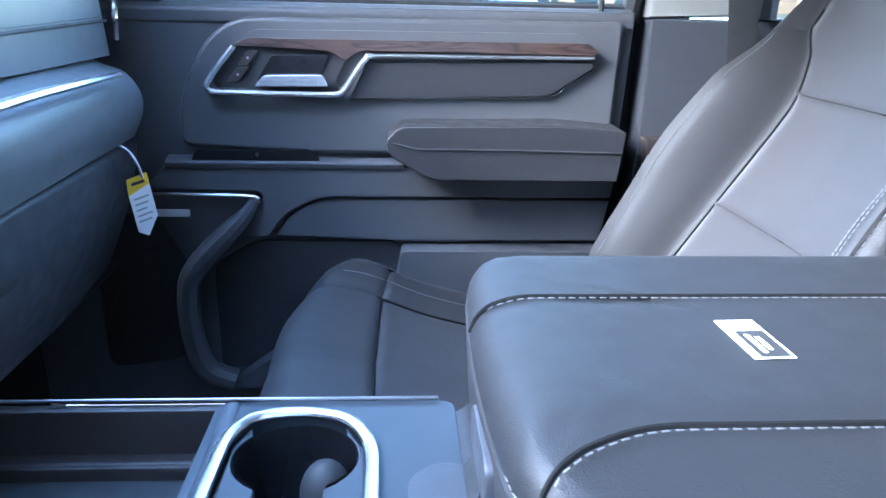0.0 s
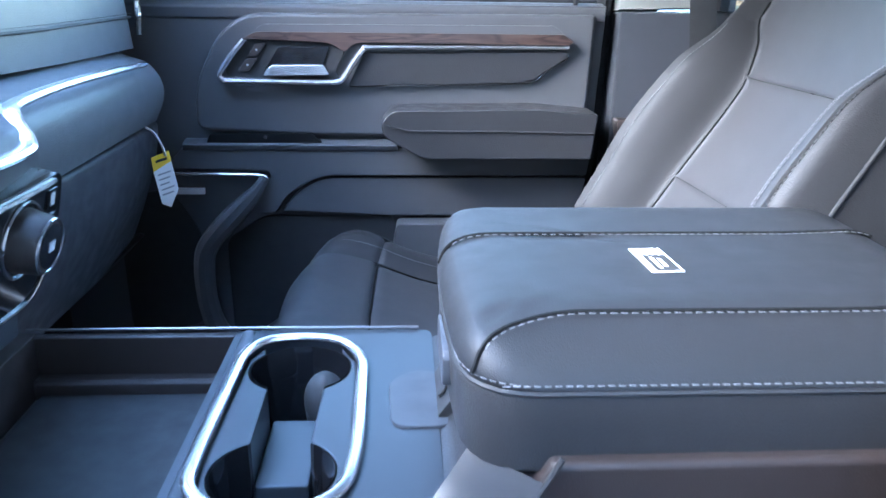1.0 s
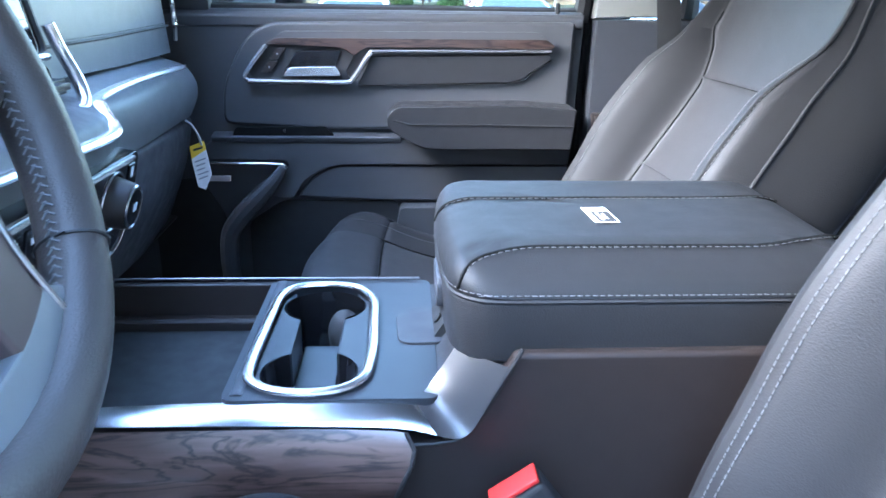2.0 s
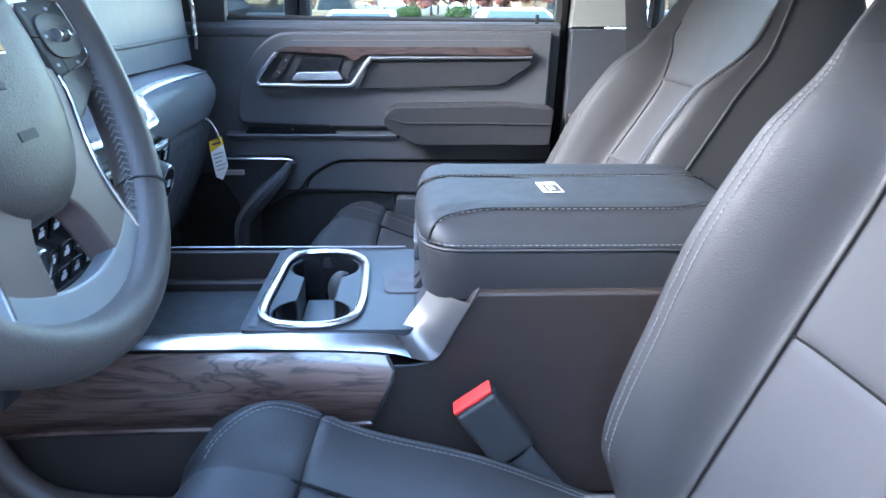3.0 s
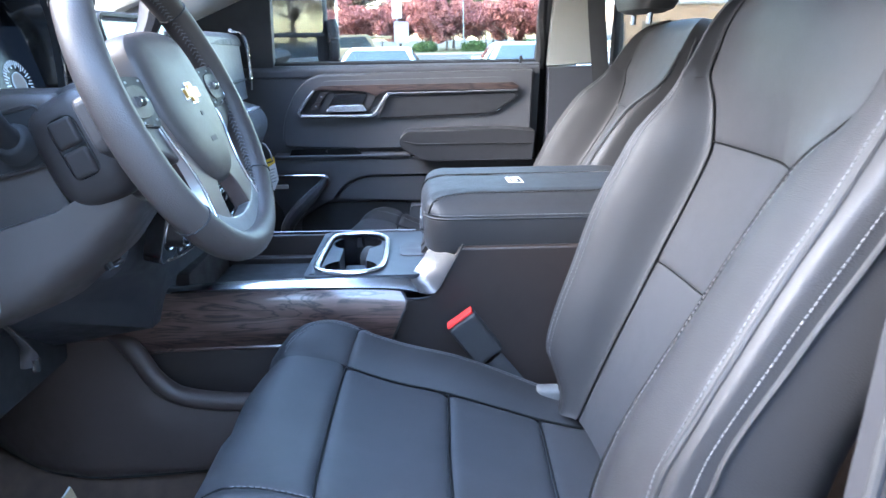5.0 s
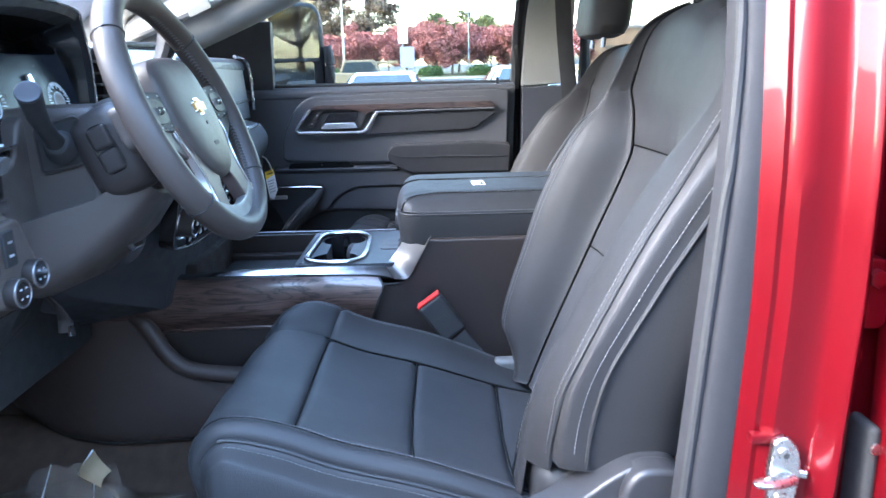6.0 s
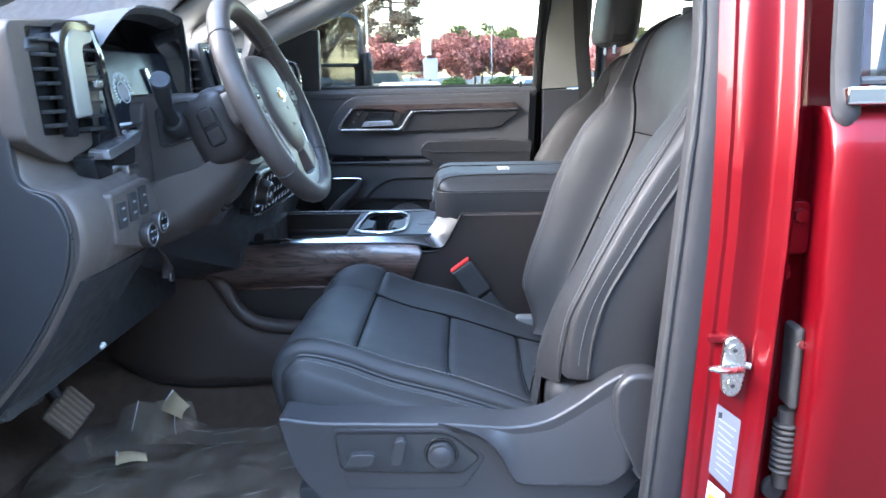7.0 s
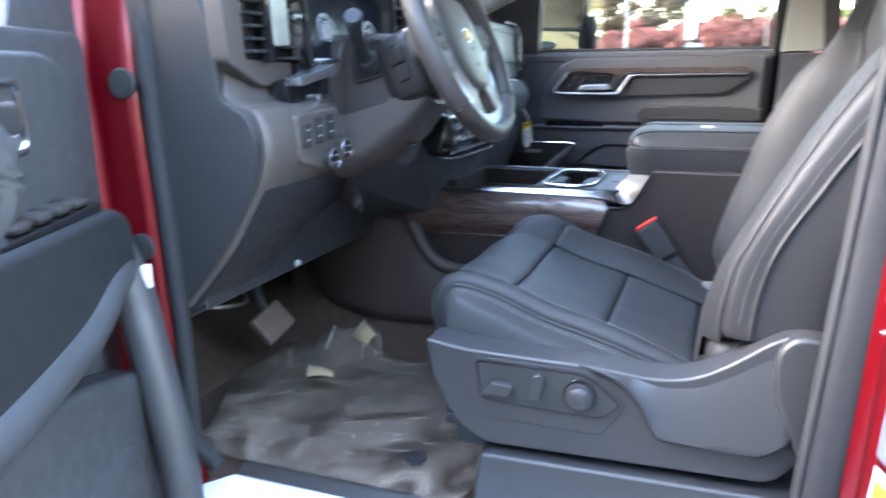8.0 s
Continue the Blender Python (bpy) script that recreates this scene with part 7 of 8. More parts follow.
inner_pts = [(0.44, 0.64), (0.44, 1.44), (0.60, 1.44), (0.60, 0.64)]
part("inner_cover", prism(inner_pts, "y", -0.86, -0.82, 0.01), SOFT, pil)
part("upper_cover", prism([(0.45, 1.44), (0.60, 1.44), (0.62, 1.90), (0.48, 1.90)], "y", -0.83, -0.77, 0.008), PILLAR, pil)
# the thick grey seal
sl_line = [(0.395 + 0.046 * min(1, max(0, (z - 0.88) / 0.65)), -0.862 + lean(z)[1], z) for z in np.linspace(0.64, 1.90, 30)]
bm = bmesh.new()
rows = []
for x, y, z in sl_line:
    rows.append([bm.verts.new((x + a, y + b, z)) for a, b in ((-0.012, 0.02), (-0.006, -0.004), (0.002, -0.012), (0.012, -0.014), (0.026, -0.016), (0.040, -0.014), (0.046, -0.002), (0.046, 0.015))])
for a, b in zip(rows, rows[1:]):
    for i in range(7):
        bm.faces.new((a[i], a[i + 1], b[i + 1], b[i]))
part("door_seal", bm, SEAL, pil, "thick grey rubber door seal", angle=60)
part("seal_lip", tube([(x - 0.008, y - 0.004, z) for x, y, z in sl_line], 0.005, 8), RUBBER, pil)
# striker
sp = round_poly([(0.466, 1.094, 0.012), (0.462, 1.130, 0.02), (0.466, 1.166, 0.010), (0.478, 1.172, 0.008), (0.492, 1.158, 0.010), (0.495, 1.130, 0.02), (0.490, 1.096, 0.010), (0.478, 1.086, 0.008)], 0.008, 5)
stk2 = part("striker", prism(sp, "y", -0.9155, -0.906, 0.0025, 3), STEEL, pil, "zinc plated door striker")
bar = catmull([(0.482, -0.916, 1.128), (0.468, -0.926, 1.131), (0.452, -0.935, 1.135), (0.438, -0.941, 1.138)], 6)
part("striker_loop", tube(bar, [0.0105, 0.0102, 0.0100, 0.0098, 0.0096, 0.0094, 0.0092, 0.0090, 0.0088, 0.0086, 0.0084, 0.0082, 0.0080, 0.0077, 0.0072, 0.0064, 0.0052, 0.0036, 0.0012], 14, flat=0.62), STEEL, stk2)
for z in (1.153, 1.105):
    bolt = part("striker_bolt", disc((0.477, -0.9155, z), (0, -1, 0), 0.0072, 0.003, 0.0012, 18), STEEL, stk2)
    part("bolt_socket", disc((0.477, -0.9180, z), (0, -1, 0), 0.0032, 0.0012, 0, 6), DARK, bolt)
part("striker_lug", tube([(0.490, -0.910, 1.131), (0.500, -0.914, 1.130)], 0.0042, 10), STEEL, stk2)
part("spot_weld_tab", block(0.448, 0.472, -0.906, -0.893, 1.158, 1.168, 0.003), RED, pil)
# labels
lab = part("tyre_label", prism(round_poly([(0.4635, 1.076), (0.4955, 1.052), (0.4905, 0.944), (0.4585, 0.978)], 0.003), "y", -0.9085, -0.9072), mat("silver label", (0.17, 0.175, 0.22), 0.45, var=0.08), pil, "silver printed label")
for k in range(9):
    zt = 1.050 - 0.009 * k
    b = bmesh.new()
    V = [b.verts.new(p) for p in ((0.4665, -0.9089, zt + 0.006), (0.4905 - 0.003 * (k % 3), -0.9089, zt - 0.012), (0.4905 - 0.003 * (k % 3), -0.9089, zt - 0.0145), (0.4665, -0.9089, zt + 0.0035))]
    b.faces.new(V)
    part("print_line", b, GREYINK, lab)
part("label_square", block(0.4655, 0.4705, -0.9091, -0.9087, 1.056, 1.064, 0), INK, lab)
yl = part("warning_label", prism([(0.4590, 0.965), (0.482, 0.944), (0.476, 0.86), (0.453, 0.88)], "y", -0.9085, -0.9072), WHITEPL, pil, "white and yellow warning label")
part("yellow_field", prism([(0.4600, 0.948), (0.4795, 0.931), (0.476, 0.895), (0.4575, 0.912)], "y", -0.9092, -0.9087), YELLOWP, yl)

# rear door of the driver's side
rd = thing("rear_driver_door", (1.0, -0.96, 0.60), "closed red rear door with chrome waist strip and tinted glass", "door")
RS = [(0.560, -0.890), (0.556, -0.935), (0.552, -0.952), (0.556, -0.960), (0.566, -0.964), (0.575, -0.968), (0.585, -0.968), (0.75, -0.972), (1.55, -0.970), (1.56, -0.93)]
bm = bmesh.new()
rows = []
for z in list(np.linspace(0.45, 1.40, 20)) + [1.43, 1.447, 1.455]:
    k = 0.0 if z < 1.40 else (z - 1.40) / 0.055
    tuck = 0.03 * k * k - 0.016 * math.exp(-((z - 1.15) / 0.2)**2) + 0.05 * max(0, (0.9 - z))**1.5
    rows.append([bm.verts.new((x, y + tuck, z)) for x, y in RS])
for a, b in zip(rows, rows[1:]):
    for i in range(len(RS) - 1):
        bm.faces.new((a[i], a[i + 1], b[i + 1], b[i]))
part("door_skin", bm, RED, rd, angle=50)
part("chrome_waist", block(0.562, 1.54, -0.962, -0.940, 1.4575, 1.478, 0.004, 3), CHROME, rd, "chrome waist strip")
gl = bmesh.new()
V = [gl.verts.new(p) for p in ((0.580, -0.938, 1.48), (1.53, -0.938, 1.48), (1.50, -0.83, 1.86), (0.600, -0.83, 1.86))]
gl.faces.new(V)
pane = part("window_glass", gl, TINTED, rd)
pane.visible_shadow = False
gk = catmull([(0.600, -0.80, 1.90), (0.580, -0.895, 1.66), (0.572, -0.930, 1.50), (0.570, -0.944, 1.452), (0.572, -0.948, 1.425)], 6)
part("window_gasket", tube(gk, [0.016] * 20 + [0.014, 0.011, 0.008, 0.006, 0.005], 10, flat=0.8), SEAL, rd, "grey window gasket")
part("window_header", tube([(0.60, -0.80, 1.89), (1.50, -0.79, 1.89)], 0.03, 8), DARK, rd)
part("window_edge", tube([(0.584, -0.940, 1.484), (1.53, -0.940, 1.484)], 0.005, 6), DARK, rd)
part("inner_panel", prism([(0.60, 0.70), (0.60, 1.45), (1.55, 1.45), (1.55, 0.70)], "y", -0.90, -0.83, 0.01), SOFT, rd)
# fittings in the gap
stop = thing("rubber_bump_stop", (0.553, -0.905, 1.08), "black rubber buffer on the door shut", "buffer")
part("pad", block(0.547, 0.5595, -0.930, -0.890, 1.075, 1.185, 0.006, 3), RUBBER, stop)
part("screw", disc((0.553, -0.930, 1.165), (0, -1, 0), 0.006, 0.003, 0.001, 12), STEEL, stop)
boot = thing("cable_boot", (0.553, -0.905, 0.98), "black ribbed rubber cable boot", "cable boot")
for k in range(9):
    part("rib", tube([(0.553 + 0.014 * math.cos(a), -0.912 + 0.014 * math.sin(a), 0.985 + 0.008 * k) for a in np.linspace(0, 2 * math.pi, 17)[:-1]], 0.0036, 6, closed=True), RUBBER, boot)
part("sleeve", tube([(0.553, -0.912, 0.96), (0.553, -0.912, 1.07)], 0.012, 12), DARK, boot)
plug = thing("rubber_plug", (0.548, -0.91, 0.945), "black round rubber plug", "plug")
part("plug_head", disc((0.548, -0.898, 0.952), (0, -1, 0), 0.017, 0.010, 0.004, 20), RUBBER, plug)
hg = thing("door_hinge", (0.545, -0.90, 1.27), "red painted rear door hinge with bolts", "hinge")
part("leaf", prism(round_poly([(0.512, 1.275), (0.514, 1.325), (0.540, 1.345), (0.560, 1.340), (0.560, 1.275)], 0.01), "y", -0.912, -0.895, 0.004), RED, hg)
for x, z in ((0.545, 1.325), (0.530, 1.252), (0.530, 1.292)):
    part("bolt", disc((x, -0.911, z), (0, -1, 0), 0.009, 0.008, 0.002, 6), RED, hg)
part("washer", disc((0.530, -0.902, 1.252), (0, -1, 0), 0.014, 0.004, 0.001, 20), RED, hg)

# front pillar with its plugs
hp = thing("hinge_pillar", (-0.60, -0.90, 0.66), "red painted front door pillar with rubber plugs", "pillar")
HS = [(-0.552, -0.850), (-0.556, -0.872), (-0.566, -0.888), (-0.575, -0.895), (-0.618, -0.902), (-0.628, -0.910), (-0.636, -0.930), (-0.66, -0.955), (-0.74, -0.965), (-1.05, -0.97)]
bm = bmesh.new()
rows = []
for z in np.linspace(0.62, 1.66, 22):
    up = max(0, z - 1.42)
    dx = -0.035 * min(1, max(0, (z - 1.0) / 0.6)) + 0.02 * max(0, 1.0 - z)
    rows.append([bm.verts.new((x + dx, y + 0.15 * up, z)) for x, y in HS])
for a, b in zip(rows, rows[1:]):
    for i in range(len(HS) - 1):
        bm.faces.new((a[i], a[i + 1], b[i + 1], b[i]))
part("pillar_skin", bm, RED, hp, angle=50)
for x, z in ((-0.592, 1.397), (-0.590, 1.141)):
    part("rubber_plug", disc((x, -0.893, z), (0.12, -1, 0), 0.023, 0.010, 0.004, 24), RUBBER, hp)
    part("plug_dish", disc((x + 0.001, -0.9032, z), (0.12, -1, 0), 0.015, 0.001, 0, 20), DARK, hp)
sl2 = [(-0.548 - 0.03 * min(1, max(0, (z - 1.0) / 0.6)), -0.872 + 0.15 * max(0, z - 1.42), z) for z in np.linspace(0.80, 1.62, 20)]
part("door_seal", tube([(-0.50, -0.872, 0.755), (-0.53, -0.872, 0.775)] + sl2, 0.014, 10), SEAL, hp, "grey rubber door seal")

# sill
bm = prism(round_poly([(-0.935, 0.50), (-0.95, 0.62, 0.02), (-0.915, 0.700, 0.015), (-0.84, 0.705, 0.01), (-0.81, 0.66), (-0.81, 0.50)], 0.01), "x", -0.62, 1.55, 0.003)
structure("trim_sill", bm, RED, "red painted door sill", "sill")
sp_ob = thing("sill_plate", (-0.2, -0.86, 0.71), "plain white sill plate", "sill plate")
part("plate", prism(round_poly([(-0.56, -0.905), (-0.50, -0.822, 0.02), (-0.20, -0.800), (0.42, -0.800), (0.42, -0.905)], 0.01), "z", 0.707, 0.714, 0.002), SILL, sp_ob)
structure("trim_sill_inner", prism(round_poly([(-0.80, 0.66), (-0.845, 0.706), (-0.80, 0.73, 0.01), (-0.775, 0.702)], 0.005), "x", -0.50, 0.45, 0.002), PLASTIC, "charcoal inner sill cover", "sill")
bm = prism([(-0.62, 0.64), (-0.62, 1.0), (-0.80, 1.05), (-1.05, 1.0), (-1.05, 0.64)], "y", -0.862, -0.83, 0.006)
structure("wall_kick", bm, PLASTIC, "charcoal kick panel beside the pedals", "wall")
structure("wall_kick_far", prism([(-0.62, 0.64), (-0.62, 1.0), (-0.80, 1.05), (-1.05, 1.0), (-1.05, 0.64)], "y", 0.80, 0.86, 0.006), PLASTIC, "charcoal kick panel", "wall")

# ---------------------------------------------------------------- open driver's door
dd = thing("driver_door", (-0.635, -0.945, 0.72), "open red driver's door with charcoal lining and switches", "door")
DM = Matrix.Translation((-0.622, -0.938, 0)) @ Matrix.Rotation(radians(-66), 4, "Z")
# local: x along the door from the hinge, y inwards
part("outer_skin", moved(prism(round_poly([(0.0, 0.55), (0.0, 1.45), (1.10, 1.46), (1.10, 0.55)], 0.03), "y", -0.12, -0.09, 0.008), DM), RED, dd)
part("lining", moved(prism(round_poly([(-0.01, 0.70), (-0.012, 1.20, 0.02), (-0.015, 1.47), (1.08, 1.475), (1.08, 0.70)], 0.03), "y", -0.092, 0.0, 0.010), DM), DOOR_SHADED, dd)
part("lower_lining", moved(prism(round_poly([(-0.01, 0.60), (0.0, 0.95, 0.06), (0.30, 1.04), (1.08, 1.04), (1.08, 0.60)], 0.03), "y", -0.092, 0.062, 0.015, 3), DM), DOOR_SHADED, dd)
part("sail_panel", moved(prism(round_poly([(-0.02, 1.44), (-0.01, 1.62, 0.03), (0.10, 1.64, 0.02), (0.20, 1.44)], 0.01), "y", -0.080, -0.010, 0.008), DM), DOOR_SHADED, dd)
part("upper_trim", moved(prism(round_poly([(0.10, 1.24, 0.02), (0.10, 1.42, 0.04), (0.16, 1.44), (1.06, 1.44), (1.06, 1.24)], 0.02), "y", -0.005, 0.018, 0.008, 3), DM), DOOR_SHADED, dd)
arm_d = round_poly([(0.075, 1.12, 0.03), (0.085, 1.215, 0.03), (0.13, 1.235, 0.02), (0.95, 1.255), (0.95, 1.10), (0.30, 1.06, 0.05)], 0.02, 5)
ar = part("armrest", moved(prism(arm_d, "y", -0.005, 0.075, 0.018, 4), DM), VINYL, dd)
sw = part("switch_plate", moved(prism(round_poly([(0.15, 0.010), (0.15, 0.065), (0.42, 0.065), (0.42, 0.010)], 0.012), "z", 1.236, 1.2475, 0.003), DM), GLOSSBLACK, ar)
for k in range(4):
    part("window_switch", moved(block(0.175 + 0.052 * (k % 2) * 1.0 + 0.10 * (k // 2), 0.210 + 0.052 * (k % 2) + 0.10 * (k // 2), 0.018, 0.058, 1.2475, 1.260, 0.006), DM), PLASTIC, sw)
part("pull_grip", moved(tube(catmull([(0.36, 0.02, 1.245), (0.345, 0.040, 1.29), (0.35, 0.040, 1.34), (0.38, 0.02, 1.38)], 5), 0.020, 10), DM), DOOR_SHADED, dd)
part("door_handle", moved(block(0.27, 0.38, 0.018, 0.035, 1.345, 1.385, 0.008, 3), DM), SATIN, dd, "satin chrome inside handle")
part("handle_bezel", moved(tube([(p[0], 0.02, p[1]) for p in round_poly([(0.24, 1.325), (0.25, 1.405), (0.42, 1.405), (0.42, 1.325)], 0.02)], 0.006, 8, closed=True, up=(0, 1, 0)), DM), CHROME, dd)
fr_l = catmull([(0.06, 0.030, 1.17), (0.055, 0.050, 1.11), (0.070, 0.070, 1.02), (0.08, 0.090, 0.92), (0.085, 0.105, 0.80), (0.085, 0.110, 0.68)], 6)
part("pocket_frame", moved(tube(fr_l, 0.032, 12, flat=0.9), DM), DOOR_SHADED, dd)
fr_2 = catmull([(0.07, 0.045, 1.15), (0.16, 0.06, 1.13), (0.30, 0.065, 1.09), (0.60, 0.065, 1.07), (0.95, 0.06, 1.08)], 6)
part("pocket_rail", moved(tube(fr_2, 0.026, 12), DM), DOOR_SHADED, dd)
part("map_pocket", moved(prism(round_poly([(0.11, 0.72), (0.13, 0.90, 0.05), (0.95, 0.92), (0.95, 0.72)], 0.03), "y", -0.005, 0.07, 0.02, 4), DM), DOOR_SHADED, dd)
part("label_chip", moved(block(0.060, 0.066, 0.072, 0.086, 1.10, 1.135, 0.001), DM), WHITEPL, dd)

# ---------------------------------------------------------------- footwell
pd = thing("brake_pedal", (-0.66, -0.46, 0.72), "worn ribbed rubber brake pedal on a steel arm", "pedal")
PM = Matrix.Translation((-0.655, -0.462, 0.858)) @ Matrix.Rotation(radians(12), 4, "X") @ Matrix.Rotation(radians(-38), 4, "Y")
part("pad", moved(block(-0.008, 0.008, -0.050, 0.050, -0.036, 0.036, 0.006, 3), PM), mat("worn grey pedal rubber", (0.10, 0.072, 0.052), 0.7, var=0.4, scale=30), pd)
for k in range(7):
    part("rib", moved(block(0.008, 0.013, -0.045 + 0.0145 * k - 0.0035, -0.045 + 0.0145 * k + 0.0035, -0.031, 0.031, 0.002), PM), mat("pedal rib", (0.20, 0.14, 0.10), 0.7, var=0.4, scale=30) if k == 0 else bpy.data.materials["pedal rib"], pd)
part("arm", tube(catmull([(-0.668, -0.455, 0.87), (-0.70, -0.45, 0.93), (-0.72, -0.45, 1.0), (-0.73, -0.45, 1.10)], 5), 0.011, 8), DARK, pd)
rod = thing("steel_rod", (-0.62, -0.66, 0.96), "thin bent steel rod under the dashboard", "rod")
part("rod", tube(catmull([(-0.655, -0.735, 0.985), (-0.615, -0.68, 0.968), (-0.610, -0.62, 0.958), (-0.64, -0.57, 0.955), (-0.70, -0.52, 0.98), (-0.73, -0.48, 1.05)], 5), 0.0045, 8), STEEL, rod)
film = thing("plastic_floor_film", (-0.40, -0.52, FLOOR_Z), "crumpled clear protective film on the driver's carpet", "plastic film")


def film_z(x, y):
    z = 0.008
    for k, (sc, am) in enumerate(((4, 0.012), (9, 0.010), (21, 0.0045))):
        z += am * (0.5 - abs(noise.noise(Vector((x * sc, y * sc, 3.1 * k)))))
    z += 0.035 * math.exp(-(((x + 0.58) / 0.09)**2 + ((y + 0.27) / 0.06)**2))
    return FLOOR_Z + z + 0.10 * max(0, (-0.74 - x))


def film_p(s, t):
    """A creased sheet with a ragged rim."""
    q = noise.cell_vector(Vector((s * 997.0, t * 991.0, 0.5)))
    y = -0.79 + 0.56 * t + 0.003 * (q.x - 0.5)
    x0 = -0.66 - 0.10 * min(1, t / 0.8) + 0.02 * math.sin(9 * t)
    x = x0 + (-0.10 + 0.02 * math.sin(7 * t) - x0) * s + 0.003 * (q.y - 0.5)
    return (x, y, film_z(x, y) + 0.0012 * q.z)


sm = sheet(film_p, 84, 70)
bmesh.ops.triangulate(sm, faces=sm.faces[:])
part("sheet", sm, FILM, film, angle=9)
# thin pale tubes at random places paint glints onto the film
glint = bmesh.new()
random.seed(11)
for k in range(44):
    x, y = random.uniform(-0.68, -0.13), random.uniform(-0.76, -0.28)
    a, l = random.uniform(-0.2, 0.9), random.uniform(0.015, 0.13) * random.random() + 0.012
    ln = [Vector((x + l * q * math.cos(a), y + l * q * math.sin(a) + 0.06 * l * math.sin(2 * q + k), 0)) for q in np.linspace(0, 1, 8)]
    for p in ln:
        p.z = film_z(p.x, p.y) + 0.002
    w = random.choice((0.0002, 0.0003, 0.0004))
    tube(ln, [0.0001 + w * math.sin(math.pi * i / 7) for i in range(8)], 5, bm=glint)
part("film_glints", glint, mat("bright film crease", (0.42, 0.39, 0.36), 0.25, var=0.3, scale=60), film, "pale lines painted as glints on the film", kind="stuff")


def flap(name, corners, up, material, label):
    """A stiff folded corner of the film that stands up, creased along its middle."""
    a, b, c, d = (Vector(p) for p in corners)
    def P(s, t):
        p = a.lerp(b, s).lerp(d.lerp(c, s), t)
        n = noise.noise(Vector((p.x * 30, p.y * 30, up * 90)))
        return p + Vector((0, 0.010 * n, up * (1 - abs(2 * s - 1)) + 0.010 * n))
    # white tube paints the bright edge of light along the fold
    part("fold_glint", tube([P(0.5, t) for t in np.linspace(0, 1, 8)], 0.0011, 6), WHITEPL, film)
    sm = sheet(P, 14, 10)
    bmesh.ops.triangulate(sm, faces=sm.faces[:])
    return part(name, sm, material, film, label, angle=9)


flap("film_flap", ((-0.650, -0.30, 0.735), (-0.555, -0.345, 0.728), (-0.575, -0.25, 0.775), (-0.655, -0.245, 0.765)), 0.012, FILM, "milky folded film corner")
flap("film_flap", ((-0.550, -0.345, 0.728), (-0.475, -0.270, 0.735), (-0.500, -0.225, 0.775), (-0.575, -0.25, 0.778)), -0.010, FILM, "milky folded film corner")
for k, (x, y, rz, w, l) in enumerate(((-0.565, -0.405, 14, 0.062, 0.036), (-0.515, -0.262, -35, 0.080, 0.052))):
    cp = thing("cardboard_scrap", (x, y, 0.72), "small folded tan cardboard scrap on the floor film", "cardboard", "cardboard scraps")
    m = Matrix.Translation((x, y, film_z(x, y) + 0.012 + 0.028 * k)) @ Matrix.Rotation(radians(rz), 4, "Z") @ Matrix.Rotation(radians(24 + 18 * k), 4, "X")
    fl = sheet(lambda s, t: (-w / 2 + w * s - 0.006 * t, -l / 2 + l * t * (1 - 0.35 * s), 0.010 * math.sin(2.4 * t + 0.6) + 0.008 * math.sin(3 * s)), 8, 6)
    fl2 = sheet(lambda s, t: (-w / 2 + w * s - 0.006 * t, -l / 2 + l * t * (1 - 0.35 * s), 0.010 * math.sin(2.4 * t + 0.6) + 0.008 * math.sin(3 * s) - 0.0015), 8, 6)
    merge(fl, fl2)
    part("flap", moved(fl, m), BEIGE, cp)
    part("folded_edge", moved(tube([(-w / 2, -l / 2 + 0.002, 0.006), (-w / 2 + 0.002, 0, 0.010), (-w / 2 - 0.004, l / 2, 0.006)], 0.002, 6), m), WHITEPL, cp)
clip = thing("carpet_clip", (-0.215, -0.684, FLOOR_Z), "round black carpet clip", "clip")
part("clip_head", disc((-0.215, -0.684, film_z(-0.215, -0.684) + 0.002), (0, 0, 1), 0.022, 0.006, 0.002, 20), DARK, clip)
part("clip_pin", disc((-0.215, -0.684, film_z(-0.215, -0.684) + 0.008), (0, 0, 1), 0.010, 0.003, 0.001, 12), RUBBER, clip)

# ---------------------------------------------------------------- outside: car park
ASPH = mat("worn asphalt", (0.075, 0.072, 0.069), 0.9, var=0.25, scale=0.4, bump=0.5, bscale=60, spec=0.3)
GRASS = mat("dry verge grass", (0.10, 0.095, 0.045), 0.95, var=0.35, scale=1.5, spec=0.2)
KERB = mat("concrete kerb", (0.34, 0.33, 0.31), 0.85, var=0.15, scale=3)
LINE = mat("white road paint", (0.6, 0.6, 0.58), 0.8, var=0.15, scale=4)
bm = bmesh.new()
bmesh.ops.create_grid(bm, x_segments=40, y_segments=40, size=2500)
structure("ground", bm, ASPH, "worn grey car park asphalt", "ground")
k_ob = thing("planted_verge", (0, 92, 0), "kerbed dry grass verge behind the car park", "verge")
part("kerb", block(-90, 90, 78, 78.3, -0.05, 0.15, 0.03), KERB, k_ob)
part("turf", block(-90, 90, 78.3, 140, -0.05, 0.17, 0.02), GRASS, k_ob)
for k in range(9):
    ln = part("parking_line", block(-10.4 + 2.75 * k, -10.28 + 2.75 * k, 10.2, 15.4, 0.002, 0.008, 0), LINE, None, "white painted bay line", kind="structure")
    tagged(ln, category="road marking")

CARGLASS = mat("dark car window glass", (0.03, 0.04, 0.045), 0.05, var=0.1, rvar=0.02, coat=0.5)
TYRE = mat("tyre rubber", (0.02, 0.02, 0.02), 0.85, var=0.2)
ALLOY = mat("alloy wheel", (0.45, 0.45, 0.46), 0.3, metal=0.9)
LAMP = mat("clear lamp lens", (0.6, 0.62, 0.63), 0.1, coat=0.6)
TAIL = mat("red lamp lens", (0.45, 0.01, 0.01), 0.15, coat=0.6)


